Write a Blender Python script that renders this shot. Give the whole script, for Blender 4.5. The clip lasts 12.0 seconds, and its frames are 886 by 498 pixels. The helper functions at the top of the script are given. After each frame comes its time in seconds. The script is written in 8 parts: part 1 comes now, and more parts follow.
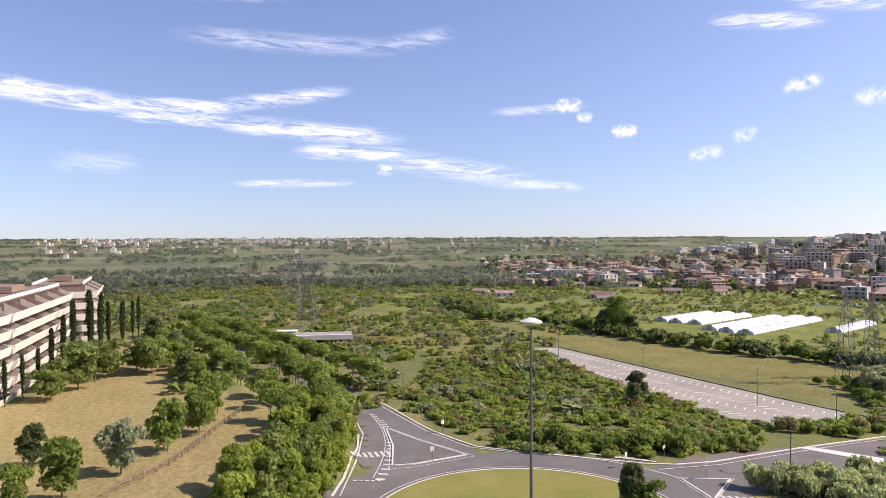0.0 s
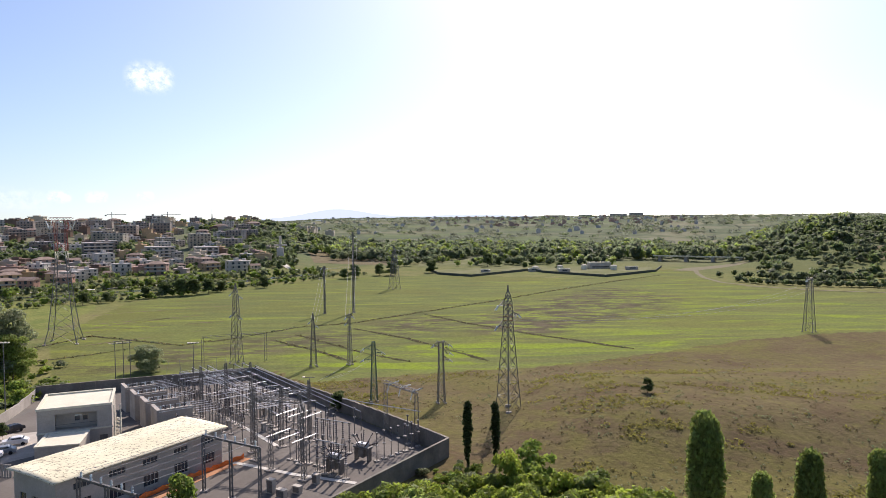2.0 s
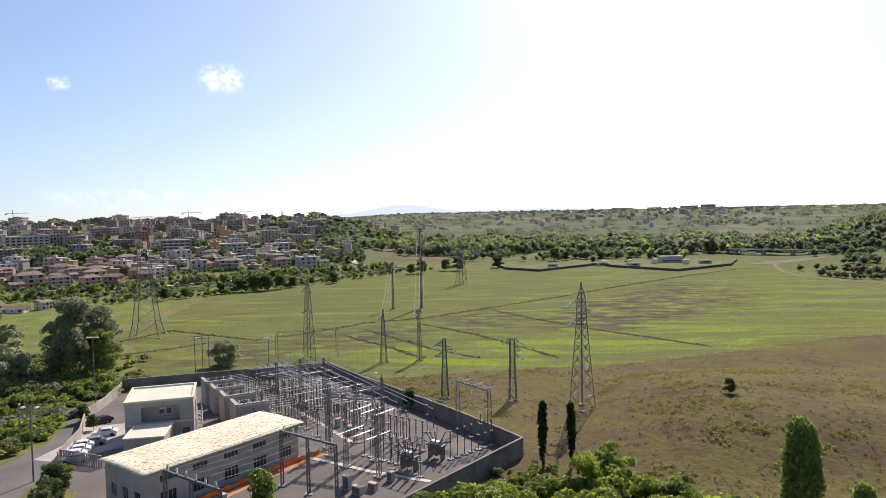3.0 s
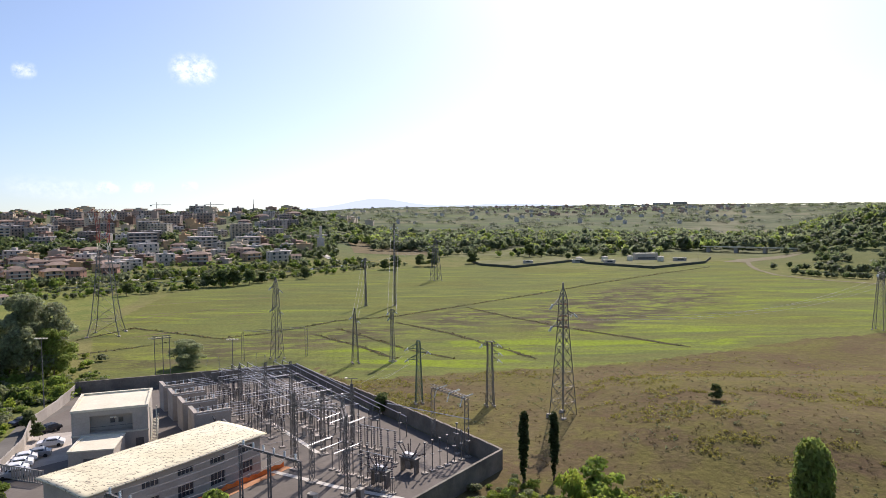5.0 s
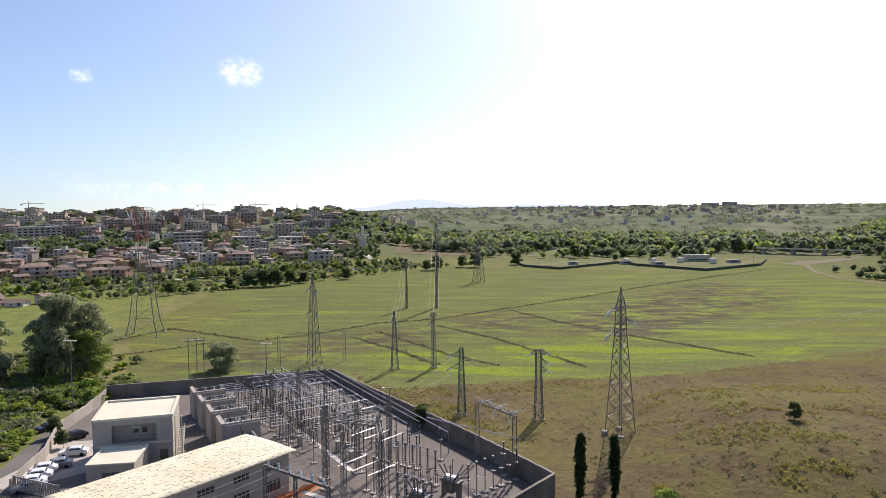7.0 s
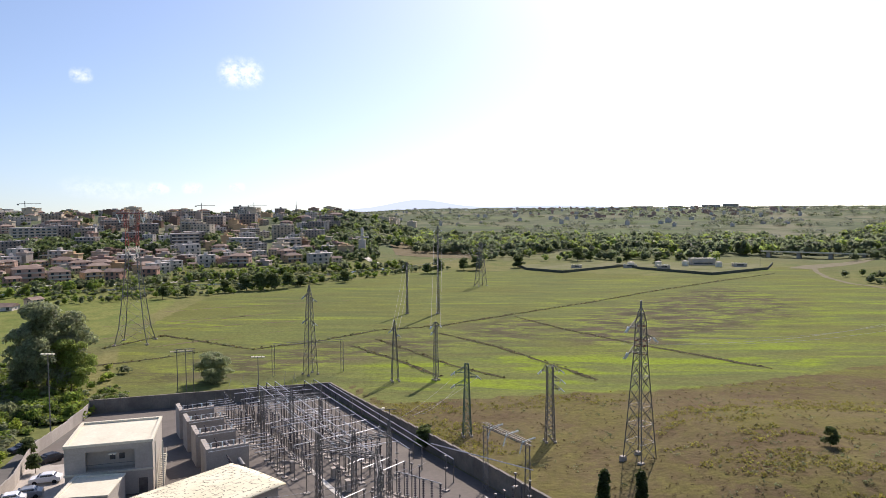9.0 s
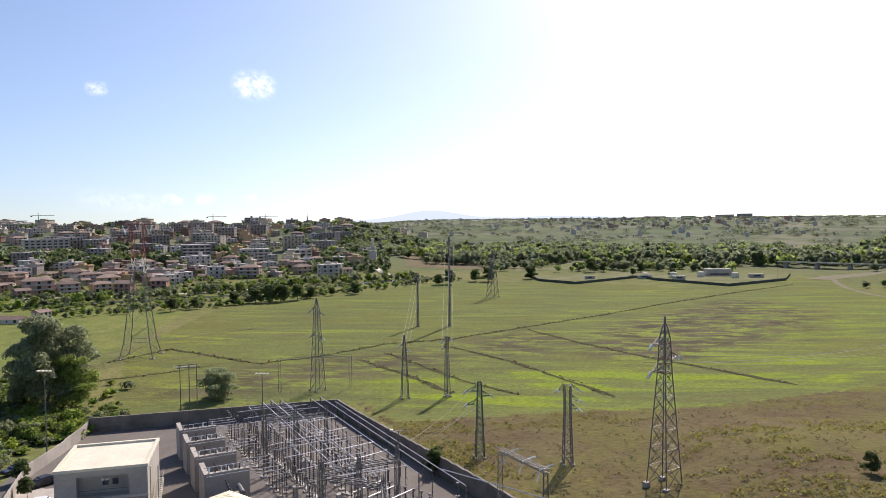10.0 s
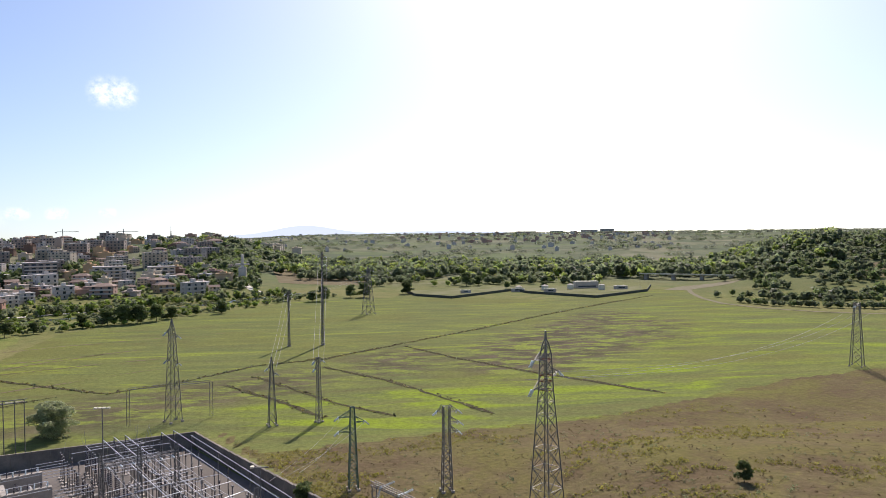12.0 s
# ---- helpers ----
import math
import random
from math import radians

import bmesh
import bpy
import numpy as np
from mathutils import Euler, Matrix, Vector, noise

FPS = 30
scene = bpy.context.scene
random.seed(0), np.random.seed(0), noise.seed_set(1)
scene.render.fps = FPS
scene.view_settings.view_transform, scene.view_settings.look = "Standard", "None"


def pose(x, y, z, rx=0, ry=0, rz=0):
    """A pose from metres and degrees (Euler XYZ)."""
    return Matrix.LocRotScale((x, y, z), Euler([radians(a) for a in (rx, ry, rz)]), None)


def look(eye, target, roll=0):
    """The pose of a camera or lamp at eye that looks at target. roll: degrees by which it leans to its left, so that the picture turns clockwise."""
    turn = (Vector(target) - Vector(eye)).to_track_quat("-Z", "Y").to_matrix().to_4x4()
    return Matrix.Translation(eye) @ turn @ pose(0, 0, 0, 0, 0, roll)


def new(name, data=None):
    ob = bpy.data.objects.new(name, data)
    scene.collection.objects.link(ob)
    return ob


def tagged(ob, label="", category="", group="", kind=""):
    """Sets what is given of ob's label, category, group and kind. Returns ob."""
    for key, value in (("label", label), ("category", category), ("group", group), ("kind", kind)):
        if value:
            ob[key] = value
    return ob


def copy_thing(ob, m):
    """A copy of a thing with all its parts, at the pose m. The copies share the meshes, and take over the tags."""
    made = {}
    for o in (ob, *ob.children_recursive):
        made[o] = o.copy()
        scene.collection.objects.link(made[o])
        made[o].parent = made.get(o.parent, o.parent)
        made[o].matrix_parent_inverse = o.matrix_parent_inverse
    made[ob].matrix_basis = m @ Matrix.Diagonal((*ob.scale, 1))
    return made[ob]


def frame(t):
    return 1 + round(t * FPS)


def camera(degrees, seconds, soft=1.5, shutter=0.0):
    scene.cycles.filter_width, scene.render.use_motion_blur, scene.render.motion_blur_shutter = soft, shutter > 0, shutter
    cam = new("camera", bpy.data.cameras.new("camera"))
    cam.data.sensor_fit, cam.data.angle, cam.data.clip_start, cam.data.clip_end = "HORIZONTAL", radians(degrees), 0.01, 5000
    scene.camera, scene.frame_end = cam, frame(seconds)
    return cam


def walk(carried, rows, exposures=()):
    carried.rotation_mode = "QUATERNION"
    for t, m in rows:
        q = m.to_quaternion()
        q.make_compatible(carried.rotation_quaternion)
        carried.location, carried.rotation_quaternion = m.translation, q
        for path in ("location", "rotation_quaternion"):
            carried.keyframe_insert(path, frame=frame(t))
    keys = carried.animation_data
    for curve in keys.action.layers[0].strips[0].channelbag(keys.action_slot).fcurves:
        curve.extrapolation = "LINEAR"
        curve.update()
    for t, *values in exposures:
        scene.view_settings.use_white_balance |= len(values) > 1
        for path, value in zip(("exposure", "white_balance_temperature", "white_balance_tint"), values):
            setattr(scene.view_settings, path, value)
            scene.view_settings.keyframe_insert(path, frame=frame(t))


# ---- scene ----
EXPOSURES = [(0.0, 0.54, 6650, 29), (0.6, 0.54, 6650, 28), (1.5, 0.48, 6600, 23), (2.2, 0.3, 6550, 19), (12.0, 0.3, 6550, 19)]
# ---- camera: seconds, place, heading (clockwise from +y), pitch, lean ----
PATH = [
    (0.0, -0.39, -2.32, 41.29, -72.78, -0.92, -0.22),
    (0.5, -0.21, -2.10, 41.36, -71.74, -1.01, -0.49),
    (0.7, 0.22, -1.48, 41.43, -66.77, -1.18, -0.69),
    (0.9, 0.65, -0.90, 41.52, -54.83, -1.18, -0.56),
    (1.0, 0.84, -0.68, 41.57, -48.45, -1.27, -0.45),
    (1.1, 1.02, -0.50, 41.63, -42.52, -1.47, -0.57),
    (1.2, 1.17, -0.36, 41.67, -36.34, -1.69, -0.85),
    (1.3, 1.31, -0.26, 41.71, -30.88, -1.65, -0.80),
    (1.4, 1.41, -0.19, 41.75, -24.57, -1.96, -1.02),
    (1.5, 1.48, -0.14, 41.77, -19.21, -1.88, -0.96),
    (1.6, 1.51, -0.12, 41.81, -13.00, -2.20, -0.81),
    (2.0, 0.67, -0.31, 42.00, 3.23, -2.45, -0.47),
    (2.5, -0.00, 0.00, 42.10, -0.05, -2.50, -0.57),
    (2.7, -0.31, 0.26, 42.20, -2.22, -2.64, -1.17),
    (4.3, -0.74, 5.57, 42.90, -0.77, -3.21, -0.34),
    (4.5, -0.82, 6.26, 42.80, -0.07, -3.28, -0.63),
    (5.0, -0.96, 8.16, 42.62, -0.01, -3.32, -0.57),
    (5.5, -1.21, 10.28, 42.40, -0.53, -3.30, -0.55),
    (6.0, -1.31, 12.55, 42.35, -1.45, -3.29, -0.58),
    (6.5, -1.43, 14.86, 42.33, -2.03, -3.29, -0.61),
    (7.0, -1.52, 17.88, 42.04, -3.54, -3.24, -0.54),
    (7.2, -1.57, 19.03, 41.94, -3.82, -3.21, -0.69),
    (8.8, -2.78, 25.61, 42.89, -3.31, -3.14, -0.09),
    (9.0, -2.89, 26.73, 42.91, -3.52, -3.18, -0.37),
    (9.5, -3.11, 29.59, 42.90, -3.85, -2.69, -0.40),
    (10.0, -3.22, 32.16, 42.93, -4.46, -2.29, -0.52),
    (10.5, -3.40, 34.32, 42.84, -4.59, -2.01, -0.51),
    (11.0, -3.38, 36.39, 42.70, -1.75, -1.67, -0.59),
    (11.5, -3.23, 38.16, 42.57, 0.44, -1.30, -0.51),
    (12.0, -2.73, 39.79, 42.35, 5.86, -1.11, -0.62),
]
cam = camera(65.78, 12.0, soft=0.55)
walk(cam, [(t, pose(x, y, z, 90 + p, 0, -h) @ pose(0, 0, 0, 0, 0, r)) for t, x, y, z, h, p, r in PATH],
     exposures=EXPOSURES)

# ---- sky, sun ----
SUN_AZ, SUN_EL = 17.0, 40.0
world = bpy.data.worlds.new("sky")
scene.world = world
world.use_nodes = True
wn, wl = world.node_tree.nodes, world.node_tree.links
bg = wn["Background"]
sky = wn.new("ShaderNodeTexSky")
sky.sky_type, sky.sun_disc = "NISHITA", False
sky.sun_elevation, sky.sun_rotation = radians(SUN_EL), radians(SUN_AZ)
sky.air_density, sky.dust_density, sky.ozone_density = 1.0, 1.1, 3.6
sky.altitude = 60
bg.inputs[1].default_value = 0.12


def wmath(op, a, b=None):
    n = wn.new("ShaderNodeMath")
    n.operation = op
    for i, v in enumerate((a, b)):
        if v is None:
            continue
        if isinstance(v, (int, float)):
            n.inputs[i].default_value = v
        else:
            wl.new(v, n.inputs[i])
    return n.outputs[0]


# thin cirrus on a flat layer: direction divided by its height
tc = wn.new("ShaderNodeTexCoord")
sep = wn.new("ShaderNodeSeparateXYZ")
wl.new(tc.outputs["Generated"], sep.inputs[0])
# the hazy band right at the horizon takes the paler colour a few degrees up
lift = wn.new("ShaderNodeCombineXYZ")
wl.new(sep.outputs[0], lift.inputs[0])
wl.new(sep.outputs[1], lift.inputs[1])
wl.new(wmath("ADD", wmath("MULTIPLY", sep.outputs[2], 0.95), 0.05), lift.inputs[2])
wl.new(lift.outputs[0], sky.inputs[0])
azimuth = wmath("MULTIPLY", wmath("ARCTAN2", sep.outputs[0], sep.outputs[1]), 57.2958)
height = wmath("MULTIPLY", wmath("ARCSINE", sep.outputs[2]), 57.2958)
# wisps: noise drawn out along the horizon
wisp_at = wn.new("ShaderNodeCombineXYZ")
wl.new(wmath("MULTIPLY", wmath("ADD", azimuth, wmath("MULTIPLY", height, 2.0)), 0.3), wisp_at.inputs[0])
wl.new(wmath("MULTIPLY", height, 2.0), wisp_at.inputs[1])
wn_wisp = wn.new("ShaderNodeTexNoise")
wn_wisp.inputs["Scale"].default_value, wn_wisp.inputs["Detail"].default_value = 1.0, 7
wn_wisp.inputs["Roughness"].default_value, wn_wisp.inputs["Distortion"].default_value = 0.68, 0.9
wl.new(wisp_at.outputs[0], wn_wisp.inputs["Vector"])
puff_at = wn.new("ShaderNodeCombineXYZ")
wl.new(azimuth, puff_at.inputs[0])
wl.new(height, puff_at.inputs[1])
wn_puff = wn.new("ShaderNodeTexNoise")
wn_puff.inputs["Scale"].default_value, wn_puff.inputs["Detail"].default_value, wn_puff.inputs["Roughness"].default_value = 1.5, 6, 0.66
wl.new(puff_at.outputs[0], wn_puff.inputs["Vector"])


def cloudlet(a0, e0, a1, e1, thick, amount, noise_out):
    """A streak of cloud between two headings and heights, in degrees."""
    mid_a, mid_e = (a0 + a1) / 2, (e0 + e1) / 2
    half_l, turn = math.hypot(a1 - a0, e1 - e0) / 2 + thick, math.atan2(e1 - e0, a1 - a0)
    da, de = wmath("SUBTRACT", azimuth, mid_a), wmath("SUBTRACT", height, mid_e)
    u = wmath("ADD", wmath("MULTIPLY", da, math.cos(turn) / half_l), wmath("MULTIPLY", de, math.sin(turn) / half_l))
    v = wmath("ADD", wmath("MULTIPLY", da, -math.sin(turn) / thick), wmath("MULTIPLY", de, math.cos(turn) / thick))
    uu = wmath("MULTIPLY", u, u)
    near = wmath("SUBTRACT", 1.0, wmath("ADD", wmath("MULTIPLY", uu, uu), wmath("MULTIPLY", v, v)))
    body = wmath("MAXIMUM", wmath("MINIMUM", wmath("ADD", 0.22, wmath("MULTIPLY", wmath("SUBTRACT", noise_out, 0.44), 3.6)), 1.0), 0.0)
    rim = wmath("MAXIMUM", wmath("MINIMUM", near, 1.0), 0.0)
    return wmath("MULTIPLY", wmath("MULTIPLY", wmath("MULTIPLY", rim, rim), body), amount)


# the cirrus bank to the west, then the small puffs
cloud = None
for row in ((-107.2, 10.8, -97.2, 10.0, 1.13, 1.00), (-100.2, 10.1, -89.1, 10.3, 0.79, 1.00), (-91.7, 10.3, -80.6, 12.0, 0.79, 0.73), (-98.2, 9.35, -88.8, 9.25, 0.68, 1.00), (-91.7, 9.25, -76.2, 8.2, 1.01, 0.90), (-84.6, 7.1, -75.5, 6.9, 0.85, 0.90), (-78.2, 6.8, -65.8, 4.7, 1.23, 0.62), (-68.7, 4.7, -61.3, 4.1, 0.56, 0.52),
            (-89.9, 4.4, -80.0, 4.6, 0.45, 0.62), (-102.2, 5.7, -97.1, 5.7, 1.01, 0.25), (-94.2, 15.6, -75.8, 15.4, 1.01, 0.38), (-78.2, 15.4, -72.0, 16.6, 0.91, 0.30), (-97.2, 18.8, -83.8, 19.6, 1.23, 0.62), (-51.2, 16.3, -43.8, 15.4, 0.79, 0.84), (-45.7, 16.9, -38.3, 15.8, 0.79, 0.62), (-68.7, 10.3, -60.8, 10.6, 0.51, 0.52)):
    c = wmath("MULTIPLY", cloudlet(*row, wn_wisp.outputs[0]), 0.75)
    cloud = c if cloud is None else wmath("MAXIMUM", cloud, c)
for row in ((-62.9, 10.7, -61.9, 10.7, 0.74, 0.9), (-61.3, 9.7, -60.8, 9.7, 0.54, 0.6), (-58.4, 8.5, -57.5, 8.5, 0.68, 0.9), (-46, 11.0, -44.3, 11.3, 0.74, 0.5), (-41.3, 9.8, -39.8, 9.9, 0.81, 0.45), (-52.6, 6.4, -51, 6.6, 0.68, 0.45), (-49.4, 7.7, -48.6, 7.8, 0.68, 0.4), (-77.9, 5.7, -77.2, 5.7, 0.61, 0.6), (-20.2, 10.9, -19.1, 10.9, 1.45, 0.65), (-31.2, 10.0, -30.8, 10.0, 0.70, 0.45),
            (-26.3, 1.9, -25.6, 1.9, 0.61, 0.4), (-23.8, 1.9, -23.2, 1.9, 0.61, 0.4), (-20.4, 2.0, -19.9, 2.0, 0.47, 0.3), (-32, 2.0, -27, 1.6, 1.08, 0.15)):
    cloud = wmath("MAXIMUM", cloud, cloudlet(*row, wn_puff.outputs[0]))
mixc = wn.new("ShaderNodeMix")
mixc.data_type = "RGBA"
wl.new(cloud, mixc.inputs[0])
wl.new(sky.outputs[0], mixc.inputs[6])
mixc.inputs[7].default_value = (11.5, 11.5, 11.9, 1)
wl.new(mixc.outputs[2], bg.inputs[0])

sun = new("sun", bpy.data.lights.new("sun", "SUN"))
sun.data.energy, sun.data.angle, sun.data.color = 5.0, radians(0.6), (1.0, 0.94, 0.84)
sun_dir = Vector((math.sin(radians(SUN_AZ)) * math.cos(radians(SUN_EL)), math.cos(radians(SUN_AZ)) * math.cos(radians(SUN_EL)), math.sin(radians(SUN_EL))))
sun.matrix_world = look(sun_dir * 300, (0, 0, 0))

# ---- materials ----
def nd(nt, kind, **ins):
    n = nt.nodes.new(kind)
    for k, v in ins.items():
        n.inputs[k.replace("_", " ")].default_value = v
    return n


def rgb(c):
    return (c[0], c[1], c[2], 1)


def blend(nt, fac, a, b, mode="MIX"):
    m = nt.nodes.new("ShaderNodeMix")
    m.data_type, m.blend_type = "RGBA", mode
    for sock, v in ((m.inputs[0], fac), (m.inputs[6], a), (m.inputs[7], b)):
        if isinstance(v, (int, float)):
            sock.default_value = v
        elif isinstance(v, tuple):
            sock.default_value = rgb(v)
        else:
            nt.links.new(v, sock)
    return m.outputs[2]


def remap(nt, v, a, b, lo=0.0, hi=1.0):
    m = nd(nt, "ShaderNodeMapRange", From_Min=a, From_Max=b, To_Min=lo, To_Max=hi)
    nt.links.new(v, m.inputs[0])
    return m.outputs[0]


def noise_of(nt, scale, detail=4, rough=0.55, vec=None, distort=0.0):
    n = nd(nt, "ShaderNodeTexNoise", Scale=scale, Detail=detail, Roughness=rough, Distortion=distort)
    if vec is not None:
        nt.links.new(vec, n.inputs["Vector"])
    return n.outputs[0]


def place(nt):
    return nt.nodes.new("ShaderNodeNewGeometry").outputs["Position"]


def mat(name, c1, c2, scale=1.0, fine=12.0, rough=0.8, metal=0.0, bump=0.0, vary=0.15, spec=0.15, island=0.0, through_light=0.0):
    """Two colours mixed by coarse and fine noise in world metres, varied from object to object."""
    m = bpy.data.materials.new(name)
    m.use_nodes = True
    nt = m.node_tree
    b = nt.nodes["Principled BSDF"]
    pos = place(nt)
    coarse = remap(nt, noise_of(nt, scale, 4, 0.6, pos), 0.32, 0.68)
    fine_n = noise_of(nt, fine, 3, 0.6, pos)
    col = blend(nt, coarse, c1, c2)
    col = blend(nt, remap(nt, fine_n, 0.3, 0.7, 0.0, 0.3), col, (c1[0] * 0.6, c1[1] * 0.6, c1[2] * 0.6))
    if vary:
        oi = nt.nodes.new("ShaderNodeObjectInfo")
        hsv = nd(nt, "ShaderNodeHueSaturation")
        nt.links.new(remap(nt, oi.outputs["Random"], 0, 1, 1 - vary, 1 + vary), hsv.inputs["Value"])
        nt.links.new(col, hsv.inputs["Color"])
        col = hsv.outputs[0]
    if island:
        ge = nt.nodes.new("ShaderNodeNewGeometry")
        hsv = nd(nt, "ShaderNodeHueSaturation")
        nt.links.new(remap(nt, ge.outputs["Random Per Island"], 0, 1, 1 - island, 1 + island), hsv.inputs["Value"])
        nt.links.new(remap(nt, ge.outputs["Random Per Island"], 0, 1, 0.485, 0.515), hsv.inputs["Hue"])
        nt.links.new(col, hsv.inputs["Color"])
        col = hsv.outputs[0]
    nt.links.new(col, b.inputs["Base Color"])
    b.inputs["Roughness"].default_value, b.inputs["Metallic"].default_value = rough, metal
    b.inputs["Specular IOR Level"].default_value = spec
    if bump:
        bp = nd(nt, "ShaderNodeBump", Strength=bump, Distance=0.05)
        nt.links.new(fine_n, bp.inputs["Height"])
        nt.links.new(bp.outputs[0], b.inputs["Normal"])
    if through_light:
        tr = nd(nt, "ShaderNodeBsdfTranslucent")
        nt.links.new(col, tr.inputs[0])
        ms = nd(nt, "ShaderNodeMixShader")
        ms.inputs[0].default_value = through_light
        nt.links.new(b.outputs[0], ms.inputs[1])
        nt.links.new(tr.outputs[0], ms.inputs[2])
        nt.links.new(ms.outputs[0], nt.nodes["Material Output"].inputs[0])
    return m


def leaf_mat(name, c1, c2, scale=0.25, island=0.30, through_light=0.62, spec=0.25):
    return mat(name, c1, c2, scale, 1.2, rough=0.6, vary=0.2, spec=spec, island=island, through_light=through_light)


M = dict(
    soil=mat("trench_earth", (0.42, 0.2, 0.1), (0.5, 0.28, 0.16), 0.3, 2.5, rough=0.95),
    wood=mat("weathered_wood", (0.28, 0.2, 0.13), (0.38, 0.28, 0.19), 1.5, 9),
    asphalt=mat("asphalt", (0.125, 0.116, 0.102), (0.175, 0.163, 0.145), 0.12, 3.0, rough=0.85, bump=0.1, vary=0.04),
    asphalt_new=mat("yard_asphalt", (0.125, 0.108, 0.092), (0.178, 0.156, 0.134), 0.09, 2.0, rough=0.85, vary=0.04),
    park=mat("bleached_paving", (0.26, 0.245, 0.20), (0.335, 0.315, 0.26), 0.08, 1.5, rough=0.9, vary=0.03, spec=0.05),
    paint=mat("road_paint", (0.36, 0.345, 0.32), (0.66, 0.64, 0.60), 0.9, 5, rough=0.7, vary=0.0),
    kerb=mat("kerb_stone", (0.52, 0.49, 0.43), (0.64, 0.6, 0.53), 0.4, 5, vary=0.05),
    concrete=mat("concrete", (0.34, 0.305, 0.26), (0.46, 0.41, 0.35), 0.35, 4, bump=0.1, vary=0.08),
    wallgrey=mat("grey_wall", (0.15, 0.135, 0.112), (0.27, 0.24, 0.195), 0.3, 2.5, bump=0.1, vary=0.04),
    plaster=mat("pale_plaster", (0.41, 0.365, 0.30), (0.51, 0.455, 0.385), 0.3, 4, vary=0.03),
    roofwhite=mat("white_roofing", (0.64, 0.59, 0.45), (0.75, 0.70, 0.55), 0.25, 3, vary=0.03),
    window=mat("window_glass", (0.03, 0.035, 0.04), (0.06, 0.065, 0.075), 0.5, 4, rough=0.2, spec=0.5, vary=0.2),
    steel=mat("galvanised_steel", (0.15, 0.143, 0.135), (0.25, 0.24, 0.225), 1.5, 9, rough=0.5, metal=0.55, vary=0.15),
    steeldark=mat("weathered_steel", (0.13, 0.125, 0.12), (0.22, 0.21, 0.2), 1.5, 9, rough=0.6, metal=0.4, vary=0.15),
    steelgreen=mat("green_painted_steel", (0.10, 0.15, 0.10), (0.17, 0.22, 0.16), 1.5, 9, rough=0.6, metal=0.2),
    steelred=mat("red_painted_steel", (0.30, 0.085, 0.065), (0.38, 0.13, 0.10), 1.5, 9, rough=0.6),
    fence=mat("dark_fence_panels", (0.075, 0.08, 0.06), (0.12, 0.125, 0.095), 0.3, 3, vary=0.08),
    rust=mat("rusty_steel", (0.22, 0.10, 0.07), (0.30, 0.15, 0.11), 1.5, 9, rough=0.8, metal=0.1),
    alu=mat("aluminium_tube", (0.55, 0.55, 0.56), (0.68, 0.68, 0.68), 2, 9, rough=0.35, metal=0.6, vary=0.1),
    porcelain=mat("dark_insulator", (0.05, 0.04, 0.04), (0.10, 0.075, 0.065), 3, 12, rough=0.25, spec=0.5),
    glassins=mat("glass_insulator", (0.70, 0.75, 0.76), (0.85, 0.88, 0.88), 3, 12, rough=0.15, spec=0.6, through_light=0.6),
    wire=mat("conductor_wire", (0.26, 0.26, 0.26), (0.36, 0.36, 0.36), 1, 8, rough=0.6, metal=0.2),
    orange=mat("orange_netting", (0.72, 0.17, 0.04), (0.8, 0.25, 0.07), 0.8, 5),
    bark=mat("bark", (0.13, 0.09, 0.065), (0.21, 0.15, 0.11), 2, 10, rough=0.9, bump=0.3),
    pine=leaf_mat("pine_needles", (0.195, 0.268, 0.05), (0.275, 0.36, 0.07)),
    hedge=leaf_mat("broad_leaves", (0.175, 0.244, 0.045), (0.263, 0.338, 0.065)),
    lime=leaf_mat("yellow_green_leaves", (0.253, 0.322, 0.046), (0.333, 0.391, 0.063)),
    dark=leaf_mat("dark_leaves", (0.11, 0.148, 0.052), (0.17, 0.212, 0.075)),
    oak=leaf_mat("mid_green_leaves", (0.21, 0.265, 0.065), (0.29, 0.345, 0.09)),
    sage=leaf_mat("pale_sage_leaves", (0.29, 0.325, 0.17), (0.38, 0.41, 0.23)),
    olive=leaf_mat("grey_green_leaves", (0.204, 0.234, 0.114), (0.288, 0.312, 0.156)),
    reed=leaf_mat("pale_reeds", (0.36, 0.41, 0.16), (0.46, 0.50, 0.23)),
    dry=leaf_mat("dry_scrub", (0.25, 0.22, 0.08), (0.32, 0.28, 0.11)),
    # far and haze: distance haze is mixed into these two leaf colours
    far=leaf_mat("hazed_woodland", (0.145, 0.180, 0.09), (0.21, 0.245, 0.13), 0.02, 0.2, 0.7, 0.35),
    haze=leaf_mat("pale_hazed_woodland", (0.19, 0.215, 0.15), (0.25, 0.27, 0.19), 0.01, 0.12, 0.72, 0.4),
    weed=leaf_mat("field_weeds", (0.22, 0.205, 0.05), (0.33, 0.30, 0.07)),
    litter=leaf_mat("brown_stalks", (0.115, 0.09, 0.045), (0.17, 0.135, 0.07)),
    lawn=mat("mown_lawn", (0.17, 0.18, 0.05), (0.24, 0.22, 0.075), 0.15, 2.5, rough=0.95, vary=0.0, spec=0.02),
    cypress=leaf_mat("cypress_foliage", (0.045, 0.066, 0.022), (0.07, 0.095, 0.03)),
)


